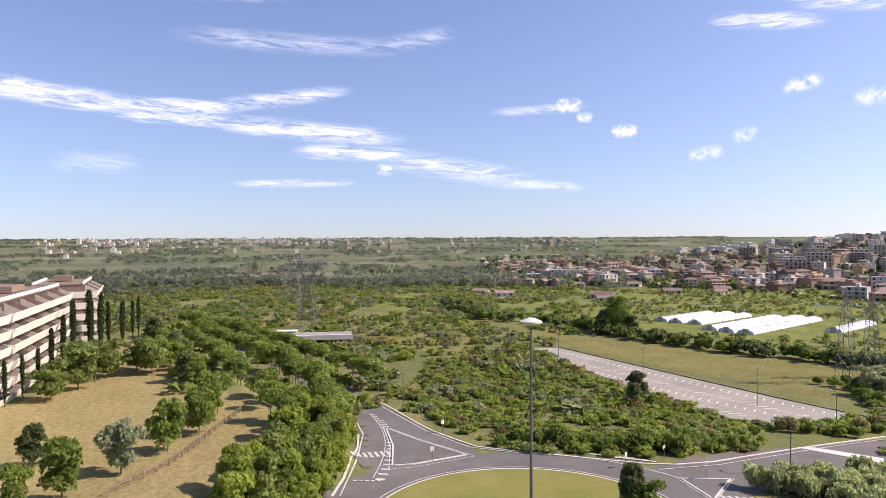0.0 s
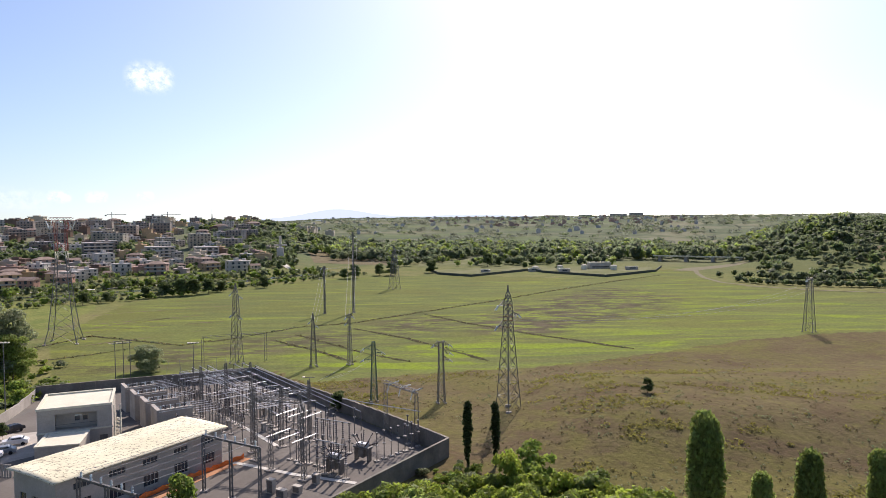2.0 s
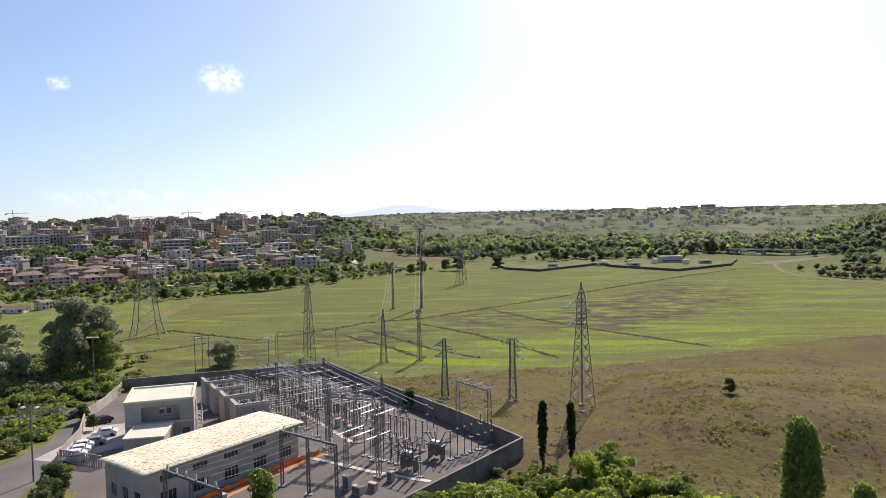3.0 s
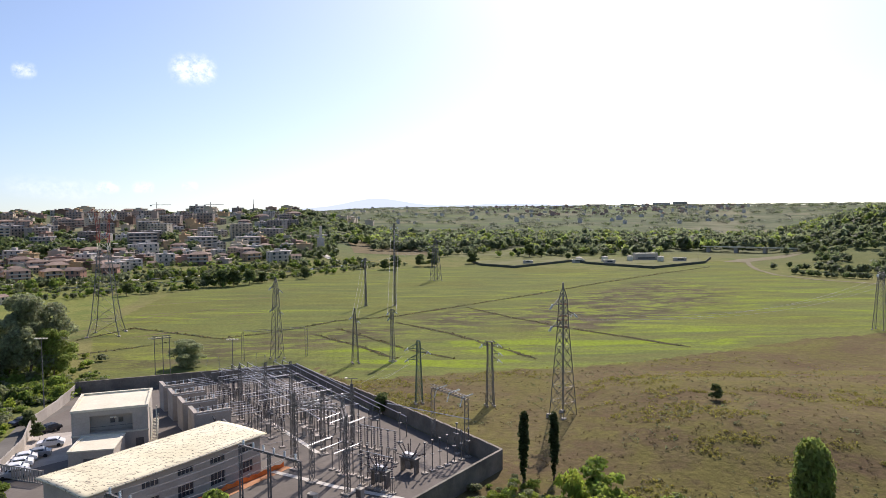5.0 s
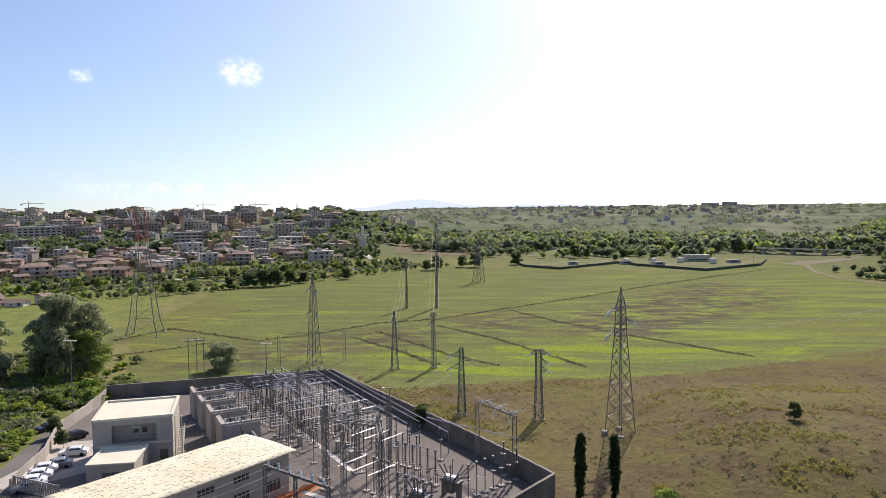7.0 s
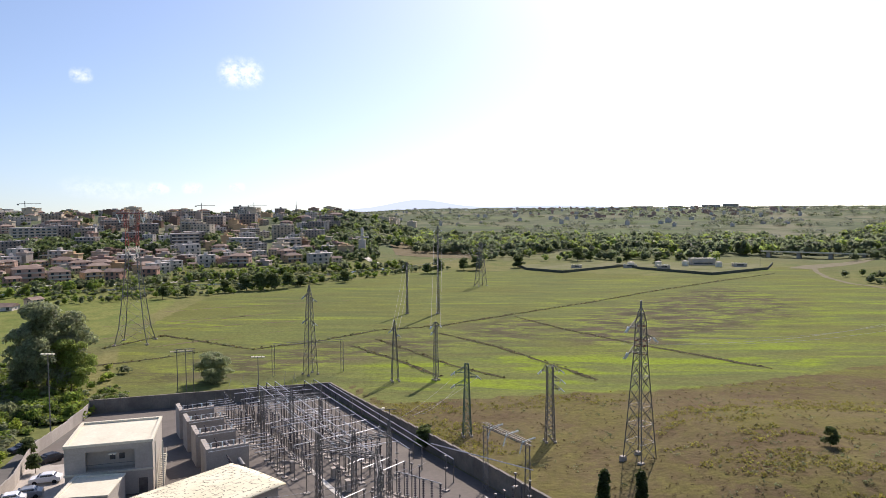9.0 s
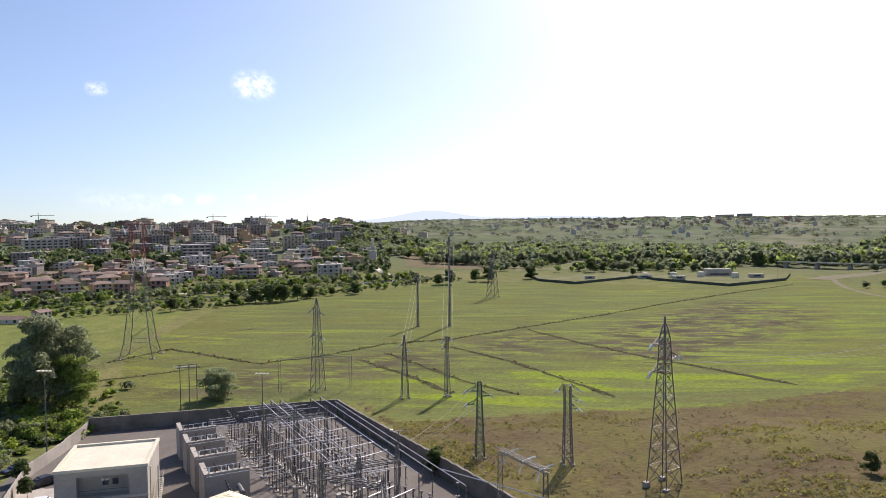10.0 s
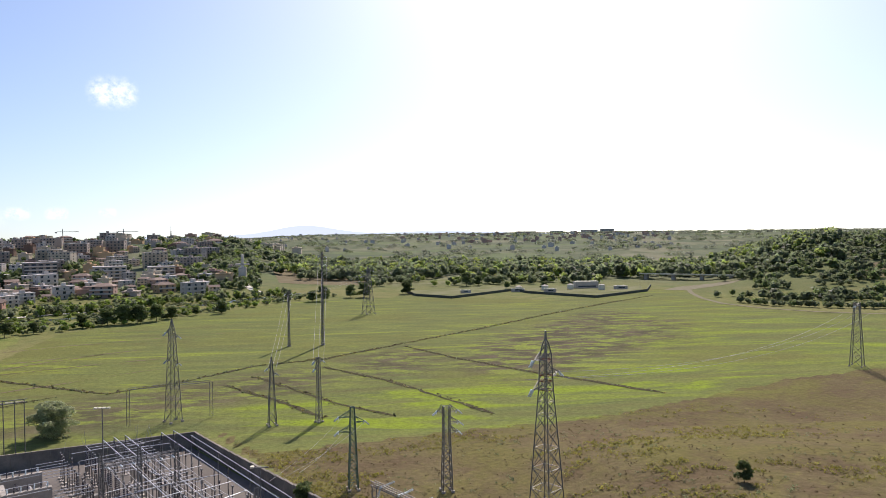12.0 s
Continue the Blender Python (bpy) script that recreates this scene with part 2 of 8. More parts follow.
def ground_material():
    m = bpy.data.materials.new("open_land")
    m.use_nodes = True
    nt = m.node_tree
    b = nt.nodes["Principled BSDF"]
    at = nt.nodes.new("ShaderNodeAttribute")
    at.attribute_name = "cover"
    sp = nt.nodes.new("ShaderNodeSeparateColor")
    nt.links.new(at.outputs["Color"], sp.inputs[0])
    at2 = nt.nodes.new("ShaderNodeAttribute")
    at2.attribute_name = "patches"
    sp2 = nt.nodes.new("ShaderNodeSeparateColor")
    nt.links.new(at2.outputs["Color"], sp2.inputs[0])
    pos = place(nt)
    n_big = noise_of(nt, 0.012, 5, 0.6, pos)
    n_mid = noise_of(nt, 0.09, 5, 0.62, pos)
    n_fine = noise_of(nt, 0.9, 4, 0.65, pos)
    mp = nd(nt, "ShaderNodeMapping")
    mp.inputs["Rotation"].default_value = (0, 0, radians(-9))
    mp.inputs["Scale"].default_value = (0.03, 0.13, 1)
    nt.links.new(pos, mp.inputs[0])
    n_rows = noise_of(nt, 1.0, 5, 0.65, mp.outputs[0], 0.6)
    scrub = blend(nt, remap(nt, n_mid, 0.36, 0.64), (0.13, 0.158, 0.052), (0.215, 0.21, 0.08))
    scrub = blend(nt, remap(nt, n_big, 0.48, 0.62, 0, 0.5), scrub, (0.25, 0.215, 0.095))
    n_plain = noise_of(nt, 0.0045, 4, 0.6, pos)
    scrub = blend(nt, remap(nt, n_plain, 0.5, 0.6, 0, 0.7), scrub, (0.13, 0.145, 0.06))
    crop = blend(nt, remap(nt, n_rows, 0.36, 0.62), (0.128, 0.148, 0.056), (0.182, 0.202, 0.06))
    mp2 = nd(nt, "ShaderNodeMapping")
    mp2.inputs["Rotation"].default_value = (0, 0, radians(-14))
    mp2.inputs["Scale"].default_value = (0.018, 0.085, 1)
    mp2.inputs["Location"].default_value = (3.1, 0.7, 0)
    nt.links.new(pos, mp2.inputs[0])
    n_patch = noise_of(nt, 1.0, 6, 0.66, mp2.outputs[0], 0.8)
    crop = blend(nt, remap(nt, n_patch, 0.56, 0.64, 0, 0.6), crop, (0.14, 0.13, 0.055))
    # fallow strips inside the crop: long ragged streaks of bare weeds
    mp3 = nd(nt, "ShaderNodeMapping")
    mp3.inputs["Rotation"].default_value = (0, 0, radians(-12))
    mp3.inputs["Scale"].default_value = (0.075, 0.19, 1)
    nt.links.new(pos, mp3.inputs[0])
    n_streak = noise_of(nt, 1.0, 7, 0.7, mp3.outputs[0], 0.5)
    bare = nt.nodes.new("ShaderNodeMath")
    bare.operation = "MULTIPLY"
    nt.links.new(remap(nt, n_streak, 0.47, 0.51), bare.inputs[0])
    nt.links.new(sp2.outputs[0], bare.inputs[1])
    crop = blend(nt, remap(nt, n_patch, 0.36, 0.44, 0.75, 0.0), crop, (0.25, 0.30, 0.045))
    crop = blend(nt, remap(nt, n_big, 0.5, 0.62, 0, 0.5), crop, (0.16, 0.155, 0.045))
    bright = nt.nodes.new("ShaderNodeMath")
    bright.operation = "MULTIPLY"
    nt.links.new(remap(nt, n_streak, 0.44, 0.40, 0, 0.8), bright.inputs[0])
    nt.links.new(sp2.outputs[0], bright.inputs[1])
    crop = blend(nt, bright.outputs[0], crop, (0.235, 0.285, 0.05))
    crop = blend(nt, bare.outputs[0], crop, blend(nt, remap(nt, n_mid, 0.4, 0.6), (0.078, 0.068, 0.046), (0.13, 0.105, 0.072)))
    stubble = blend(nt, remap(nt, n_mid, 0.38, 0.6), (0.122, 0.086, 0.052), (0.148, 0.118, 0.06))
    n_weedy = noise_of(nt, 0.035, 5, 0.68, pos, 0.8)
    stubble = blend(nt, remap(nt, n_weedy, 0.47, 0.6, 0, 0.85), stubble, (0.148, 0.132, 0.045))
    n_tuft = noise_of(nt, 0.33, 6, 0.75, pos)
    stubble = blend(nt, remap(nt, n_tuft, 0.54, 0.66, 0, 0.6), stubble, (0.185, 0.168, 0.055))
    stubble = blend(nt, remap(nt, n_tuft, 0.44, 0.36, 0, 0.5), stubble, (0.085, 0.062, 0.038))
    meadow = blend(nt, remap(nt, n_mid, 0.36, 0.64), (0.165, 0.165, 0.055), (0.225, 0.205, 0.08))
    straw = blend(nt, remap(nt, n_mid, 0.35, 0.65), (0.33, 0.265, 0.12), (0.27, 0.235, 0.095))
    straw = blend(nt, remap(nt, n_big, 0.45, 0.62, 0, 0.6), straw, (0.26, 0.185, 0.10))
    col = blend(nt, remap(nt, sp2.outputs[1], 0.3, 0.7), scrub, meadow)
    col = blend(nt, remap(nt, sp2.outputs[2], 0.3, 0.7, 0, 0.8), col, blend(nt, remap(nt, n_mid, 0.4, 0.6), (0.145, 0.185, 0.05), (0.22, 0.235, 0.07)))
    col = blend(nt, remap(nt, sp.outputs[0], 0.3, 0.7), col, crop)
    jag = nt.nodes.new("ShaderNodeMath")
    jag.operation = "MULTIPLY_ADD"
    nt.links.new(n_mid, jag.inputs[0])
    jag.inputs[1].default_value = 0.5
    nt.links.new(sp.outputs[1], jag.inputs[2])
    col = blend(nt, remap(nt, jag.outputs[0], 0.65, 0.85), col, stubble)
    col = blend(nt, remap(nt, sp.outputs[2], 0.35, 0.65), col, straw)
    # bright lush grass and dark fallow strips share the alpha layer
    lush = nt.nodes.new("ShaderNodeMath")
    lush.operation = "MULTIPLY"
    nt.links.new(at.outputs["Alpha"], lush.inputs[0])
    nt.links.new(remap(nt, n_patch, 0.52, 0.40), lush.inputs[1])
    col = blend(nt, lush.outputs[0], col, (0.22, 0.29, 0.03))
    col = blend(nt, remap(nt, n_fine, 0.35, 0.65, 0.0, 0.42), col, (0.06, 0.058, 0.022))
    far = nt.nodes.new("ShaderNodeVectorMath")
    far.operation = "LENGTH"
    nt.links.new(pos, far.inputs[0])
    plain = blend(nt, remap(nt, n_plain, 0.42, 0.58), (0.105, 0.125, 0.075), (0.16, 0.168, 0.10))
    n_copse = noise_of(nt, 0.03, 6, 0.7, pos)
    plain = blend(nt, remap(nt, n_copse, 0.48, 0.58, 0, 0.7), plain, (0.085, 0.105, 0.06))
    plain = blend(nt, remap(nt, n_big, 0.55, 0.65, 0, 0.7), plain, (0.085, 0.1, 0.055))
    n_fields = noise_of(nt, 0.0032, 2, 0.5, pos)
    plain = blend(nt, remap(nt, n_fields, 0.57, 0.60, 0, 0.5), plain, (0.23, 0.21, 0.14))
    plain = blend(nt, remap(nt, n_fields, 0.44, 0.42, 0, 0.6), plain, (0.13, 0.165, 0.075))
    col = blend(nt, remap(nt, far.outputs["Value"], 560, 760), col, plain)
    nt.links.new(col, b.inputs["Base Color"])
    b.inputs["Roughness"].default_value = 0.95
    b.inputs["Specular IOR Level"].default_value = 0.02
    bp = nd(nt, "ShaderNodeBump", Strength=0.7, Distance=0.4)
    nt.links.new(n_fine, bp.inputs["Height"])
    nt.links.new(bp.outputs[0], b.inputs["Normal"])
    return m


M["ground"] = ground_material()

# ---- terrain ----
def sst(a, b, x):
    t = max(0.0, min(1.0, (x - a) / (b - a)))
    return t * t * (3 - 2 * t)
def ground_z(x, y):
    d = math.hypot(x, y)
    az = math.degrees(math.atan2(x, y))
    z = 0.8 + 3.9 * (1 - sst(100, 195, d))
    # park plateau west of the camera, falling to the road
    if x > -89:
        edge = -5 - (x + 89) * 0.9
    elif x > -113:
        edge = -5 + (-89 - x) * 0.58
    else:
        edge = 9 - (-113 - x) * 0.2
    mask = (1 - sst(-3, 11, y - edge)) * (1 - sst(-60, -35, x)) * (1 - sst(300, 420, d))
    z += (10.0 - z) * mask
    # the stubble field swells towards the east
    z += 5.0 * sst(10, 46, x) * sst(90, 118, y) * (1 - sst(140, 188, y))
    # town hill
    h = 38 * sst(560, 1150, d) * sst(-60, -36, az) * (1 - sst(-13, -2, az))
    # far rising country, south
    h = max(h, 45 * sst(760, 2600, d) * sst(-22, -4, az) * (1 - sst(70, 110, az)))
    h = max(h, 40 * sst(900, 4000, d) )
    # wooded spur
    h = max(h, 34 * sst(520, 860, d) * sst(24, 34, az) * (1 - sst(60, 90, az)))
    return z + h


def inside(poly, x, y):
    hit, j = False, len(poly) - 1
    for i in range(len(poly)):
        (xi, yi), (xj, yj) = poly[i], poly[j]
        if (yi > y) != (yj > y) and x < (xj - xi) * (y - yi) / (yj - yi) + xi:
            hit = not hit
        j = i
    return hit


FIELD = [(-84, 168), (-40, 192), (10, 122), (8, 106), (60, 60), (330, 60), (330, 260), (300, 300), (252, 353), (227, 369), (207, 393), (199, 422), (203, 455), (214, 492), (224, 522), (210, 540), (190, 512), (120, 465), (20, 510), (-30, 500), (-60, 480), (-90, 432), (-110, 400), (-140, 355), (-125, 250), (-100, 200)]
STUBBLE = [(-40, 196), (-24, 172), (14, 183), (41, 188), (60, 195), (90, 210), (117, 223), (150, 232), (330, 250), (330, 40), (0, 40), (0, 100), (8, 108)]
STRAW = [(-88, -6), (-100, 1), (-112, 6.5), (-135, 3), (-157, -9), (-219, -23), (-236, -30), (-161, -38), (-148, -42), (-110, -60), (-70, -60), (-74, -20)]
LUSH = [(-36, 190), (-14, 172), (14, 184), (60, 196), (118, 224), (110, 250), (70, 240), (0, 232), (-40, 215)]
LUSH2 = [(90, 240), (170, 245), (260, 290), (200, 340), (205, 470), (150, 430), (100, 330)]
FALLOW = [(28.4, 288.1), (59.3, 334.8), (99.8, 383.7), (134.8, 413.1), (141.7, 339.6), (110.9, 282.5), (81.0, 268.6), (52.7, 232.1), (33.5, 233.1), (20.0, 258.2)]
FALLOW2 = [(-15.1, 275.1), (16.2, 307.1), (25.7, 272.3), (6.5, 234.9), (-9.6, 247.3)]
FALLOW3 = [(-100, 200), (-85.0, 216), (-71.1, 233.4), (-46, 250), (-22, 262), (-8, 240), (-22, 224), (-38, 214), (-58, 196), (-84, 186)]
MEADOW2 = [(-293, 112), (-239, 143), (-183, 180), (-145, 184), (-138, 164), (-132, 138), (-153, 137), (-205, 121), (-237, 114)]
DRYHUMP = [(-312, 58), (-277, 94), (-226, 77), (-255, 47)]
RIVERLAND = [(-580, 352), (-354, 450), (-243, 380), (-150, 345), (-130, 250), (-150, 195), (-262, 150), (-415, 62), (-582, 87)]


def soft(poly, x, y, r=11):
    return sum(inside(poly, x + r * k * math.cos(a), y + r * k * math.sin(a)) for k in (0.4, 1) for a in (0.3, 1.6, 2.8, 4.1, 5.3)) / 10


def build_ground():
    azs = list(np.arange(-128, 58, 0.5)) + list(np.arange(58, 232, 3.0))
    rs = [30 * 1.0165 ** k for k in range(190)]
    rs += [rs[-1] * 1.035 ** (k + 1) for k in range(60)]
    nA, nR = len(azs), len(rs)
    verts, cover, patches = [(0, 0, 4.7)], [(0, 0.9, 0, 0)], [(0, 0, 0, 0)]
    for r in rs:
        for a in azs:
            x, y = r * math.sin(radians(a)), r * math.cos(radians(a))
            verts.append((x, y, ground_z(x, y)))
            c = [0.0, 0.0, 0.0, 0.0]
            e = [0.0, 0.0, 0.0, 0.0]
            if r < 620:
                c[0] = 1.0 if inside(FIELD, x, y) else 0.0
                c[1] = 1.0 if inside(STUBBLE, x, y) else 0.0
                c[2] = 1.0 if inside(STRAW, x, y) else 0.0
                c[3] = max(soft(LUSH, x, y), 0.55 * soft(LUSH2, x, y)) if c[0] else 0.0
                e[0] = max(soft(FALLOW, x, y), 0.9 * soft(FALLOW2, x, y), 0.85 * soft(FALLOW3, x, y)) if c[0] else 0.0
                e[1] = 1.0 if inside(MEADOW2, x, y) or inside(DRYHUMP, x, y) else 0.0
                e[2] = 1.0 if inside(RIVERLAND, x, y) else 0.0
            cover.append(c)
            patches.append(e)
    faces = [(0, 1 + (i + 1) % nA, 1 + i) for i in range(nA)]
    for k in range(nR - 1):
        b0, b1 = 1 + k * nA, 1 + (k + 1) * nA
        faces += [(b0 + i, b0 + (i + 1) % nA, b1 + (i + 1) % nA, b1 + i) for i in range(nA)]
    me = bpy.data.meshes.new("ground")
    me.from_pydata(verts, [], faces)
    at = me.color_attributes.new("cover", "FLOAT_COLOR", "POINT")
    at.data.foreach_set("color", np.array(cover, dtype=np.float32).ravel())
    at = me.color_attributes.new("patches", "FLOAT_COLOR", "POINT")
    at.data.foreach_set("color", np.array(patches, dtype=np.float32).ravel())
    me.polygons.foreach_set("use_smooth", [True] * len(me.polygons))
    me.materials.append(M["ground"])
    me.update()
    ob = new("ground", me)
    if me.polygons[5000].normal.z < 0:
        me.flip_normals()
    return tagged(ob, "valley land with green crop, brown stubble and scrub", "ground", kind="structure")


build_ground()


# ---- small helpers for building ----
def gz(x, y):
    return ground_z(x, y)


def finish(bm, name, material, smooth=False):
    me = bpy.data.meshes.new(name)
    bm.normal_update()
    bm.to_mesh(me)
    bm.free()
    if smooth:
        me.polygons.foreach_set("use_smooth", [True] * len(me.polygons))
    me.materials.append(material)
    return me


def part(name, bm, material, parent=None, label="", smooth=False):
    ob = new(name, finish(bm, name, material, smooth))
    if parent is not None:
        ob.parent = parent
    if label:
        ob["label"] = label
    return ob


def empty(name, m=None):
    ob = new(name)
    if m is not None:
        ob.matrix_basis = m
    return ob


def box(bm, x0, y0, z0, x1, y1, z1):
    v = [bm.verts.new(p) for p in ((x0, y0, z0), (x1, y0, z0), (x1, y1, z0), (x0, y1, z0), (x0, y0, z1), (x1, y0, z1), (x1, y1, z1), (x0, y1, z1))]
    for f in ((3, 2, 1, 0), (4, 5, 6, 7), (0, 1, 5, 4), (1, 2, 6, 5), (2, 3, 7, 6), (3, 0, 4, 7)):
        bm.faces.new([v[i] for i in f])
    return bm


def boxes(*dims):
    bm = bmesh.new()
    for d in dims:
        box(bm, *d)
    return bm


def bar(bm, a, b, w, w2=None, sides=4):
    """A straight bar between two points, w wide at a and w2 at b."""
    a, b = Vector(a), Vector(b)
    w2 = w if w2 is None else w2
    q = (b - a).to_track_quat("Z", "Y")
    rings = []
    for p, r in ((a, w / 2), (b, w2 / 2)):
        rings.append([bm.verts.new(p + q @ Vector((r * math.cos(2 * math.pi * (k + 0.5) / sides) * (1.414 if sides == 4 else 1), r * math.sin(2 * math.pi * (k + 0.5) / sides) * (1.414 if sides == 4 else 1), 0))) for k in range(sides)])
    for k in range(sides):
        bm.faces.new((rings[0][k], rings[0][(k + 1) % sides], rings[1][(k + 1) % sides], rings[1][k]))
    bm.faces.new(rings[0][::-1])
    bm.faces.new(rings[1])
    return bm


def ribbon(name, pts, width, z_up, material, step=2.0, kind="structure", label="", cat="", parent=None):
    """A strip laid on the land along a line of (x, y) or (x, y, width)."""
    dense = []
    for (p, q) in zip(pts[:-1], pts[1:]):
        p, q = (*p, width)[:3], (*q, width)[:3]
        n = max(1, int(math.hypot(q[0] - p[0], q[1] - p[1]) / step))
        dense += [tuple(p[i] + (q[i] - p[i]) * k / n for i in range(3)) for k in range(n)]
    dense.append((*pts[-1], width)[:3])
    bm = bmesh.new()
    rows = []
    for i, (x, y, w) in enumerate(dense):
        a, b = dense[max(0, i - 1)], dense[min(len(dense) - 1, i + 1)]
        l = math.hypot(b[0] - a[0], b[1] - a[1]) or 1
        nx, ny = -(b[1] - a[1]) / l, (b[0] - a[0]) / l
        m = max(1, int(w / step))
        rows.append([bm.verts.new((x + nx * w * (k / m - 0.5), y + ny * w * (k / m - 0.5), gz(x + nx * w * (k / m - 0.5), y + ny * w * (k / m - 0.5)) + z_up)) for k in range(m + 1)])
    for r0, r1 in zip(rows[:-1], rows[1:]):
        m = min(len(r0), len(r1)) - 1
        for k in range(m):
            bm.faces.new((r0[k], r1[k], r1[k + 1], r0[k + 1]))
    bmesh.ops.recalc_face_normals(bm, faces=bm.faces)
    ob = part(name, bm, material, parent)
    flip_up(ob.data)
    if parent is None:
        tagged(ob, label, cat, kind=kind)
    return ob


def flip_up(me):
    if sum(p.normal.z for p in me.polygons) < 0:
        me.flip_normals()


def draped(name, poly, z_up, material, step=2.0, parent=None, thick=0.0):
    """A polygon laid on the land, cut into a grid."""
    bm = bmesh.new()
    f = bm.faces.new([bm.verts.new((x, y, 0)) for x, y in poly])
    xs, ys = [p[0] for p in poly], [p[1] for p in poly]
    for axis, lo, hi in ((0, min(xs), max(xs)), (1, min(ys), max(ys))):
        c = lo + step
        while c < hi:
            no = Vector((1, 0, 0)) if axis == 0 else Vector((0, 1, 0))
            bmesh.ops.bisect_plane(bm, geom=bm.verts[:] + bm.edges[:] + bm.faces[:], plane_co=no * c, plane_no=no)
            c += step
    for v in bm.verts:
        v.co.z = gz(v.co.x, v.co.y) + z_up
    if thick:
        r = bmesh.ops.extrude_face_region(bm, geom=bm.faces[:])
        for v in [e for e in r["geom"] if isinstance(e, bmesh.types.BMVert)]:
            v.co.z -= thick
        bmesh.ops.recalc_face_normals(bm, faces=bm.faces)
    ob = part(name, bm, material, parent)
    if not thick:
        flip_up(ob.data)
    return ob


def arc(cx, cy, r, a0, a1, n=24):
    return [(cx + r * math.cos(radians(a0 + (a1 - a0) * k / n)), cy + r * math.sin(radians(a0 + (a1 - a0) * k / n))) for k in range(n + 1)]


# ---- roads ----
RC = (-80.0, 34.0)
tagged(draped("road", arc(*RC, 30.5, 0, 356, 60), 0.05, M["asphalt"]), "grey asphalt roundabout with worn white lines", "road", kind="structure")
ribbon("road", [(-102, 28, 19), (-113, 27.5, 21), (-126, 28, 15), (-140, 27.5, 11), (-165, 27, 9.5), (-205, 19, 9), (-255, 4, 8), (-320, -24, 8)], 9, 0.07, M["asphalt"], label="asphalt road running off between pines", cat="road")
ribbon("road", [(-85, 60, 16), (-90, 74, 16), (-92, 88, 13), (-93, 103, 12), (-96, 121, 9), (-97, 138, 7), (-103, 150, 3)], 9, 0.065, M["asphalt"], label="asphalt road ending in the scrub", cat="road")
tagged(draped("road", [(-88, 88), (-84, 101), (-75.5, 104), (-75.3, 116), (-80, 130), (-85, 143), (-84, 153), (-80, 152), (-79, 136), (-71, 119), (-67, 106), (-63, 92), (-58, 78), (-54, 66), (-60, 62), (-66, 76), (-69, 86), (-78, 96)], 0.085, M["asphalt"]), "grey asphalt access lane beside a concrete wall", "road", kind="structure")
island = draped("traffic_island", arc(*RC, 21, 0, 356, 60), 0.16, M["lawn"], thick=0.15)
tagged(island, "round grass island with a pale kerb", "traffic island", kind="structure")


def kerb_line(pts, closed=False, w=0.35, h=0.16):
    bm = bmesh.new()
    n = len(pts)
    rows = []
    for i in range(n):
        a, b = pts[(i - 1) % n] if closed or i else pts[0], pts[(i + 1) % n] if closed or i < n - 1 else pts[-1]
        l = math.hypot(b[0] - a[0], b[1] - a[1]) or 1
        nx, ny = -(b[1] - a[1]) / l * w / 2, (b[0] - a[0]) / l * w / 2
        x, y = pts[i]
        z = gz(x, y)
        rows.append([bm.verts.new(p) for p in ((x - nx, y - ny, z - 0.1), (x - nx, y - ny, z + h), (x + nx, y + ny, z + h), (x + nx, y + ny, z - 0.1))])
    for i in range(n if closed else n - 1):
        r0, r1 = rows[i], rows[(i + 1) % n]
        for k in range(3):
            bm.faces.new((r0[k], r1[k], r1[k + 1], r0[k + 1]))
    bmesh.ops.recalc_face_normals(bm, faces=bm.faces)
    return tagged(part("kerb", bm, M["kerb"]), "pale stone kerb along the road", "kerb", kind="structure")


kerb_line(arc(*RC, 21.1, 0, 354, 70), True)

# ---- trees ----
def leaf_cloud(lobes, n, size, seed, flat=0.5, down=0.35):
    """Leaf clumps as small blades, scattered over the shells of the lobes (x, y, z, rx, ry, rz)."""
    rng = np.random.default_rng(seed)
    L = np.array(lobes, dtype=float)
    area = (L[:, 3] * L[:, 4] + L[:, 4] * L[:, 5] + L[:, 3] * L[:, 5])
    pick = rng.choice(len(L), n, p=area / area.sum())
    d = rng.normal(size=(n, 3))
    d /= np.linalg.norm(d, axis=1)[:, None]
    low = d[:, 2] < -down
    d[low, 2] *= -1
    rad = 1.06 - 0.50 * rng.random(n) ** 1.6
    rad += 0.16 * rng.random(n) * (rng.random(n) < 0.2)
    c = L[pick, :3] + d * rad[:, None] * L[pick, 3:]
    nrm = d / L[pick, 3:]
    nrm /= np.linalg.norm(nrm, axis=1)[:, None]
    nrm += rng.normal(scale=flat, size=(n, 3))
    nrm /= np.linalg.norm(nrm, axis=1)[:, None]
    t = np.cross(nrm, rng.normal(size=(n, 3)))
    t /= np.linalg.norm(t, axis=1)[:, None]
    b = np.cross(nrm, t)
    s = size * (0.6 + 0.8 * rng.random(n))[:, None]
    e = 0.5 + 0.4 * rng.random((n, 1))
    v = np.stack([c - t * s - b * s * e, c + t * s * 1.1, c - t * s * 0.6 + b * s * e * 1.3], 1).reshape(-1, 3)
    f = np.arange(3 * n).reshape(n, 3)
    return v, f


def cloud_mesh(name, v, f, material):
    me = bpy.data.meshes.new(name)
    me.vertices.add(len(v))
    me.vertices.foreach_set("co", np.asarray(v, dtype=np.float32).ravel())
    n, k = f.shape
    me.loops.add(n * k)
    me.loops.foreach_set("vertex_index", f.astype(np.int32).ravel())
    me.polygons.add(n)
    me.polygons.foreach_set("loop_start", np.arange(0, n * k, k, dtype=np.int32))
    me.polygons.foreach_set("loop_total", np.full(n, k, dtype=np.int32))
    me.update(calc_edges=True)
    me.materials.append(material)
    return me


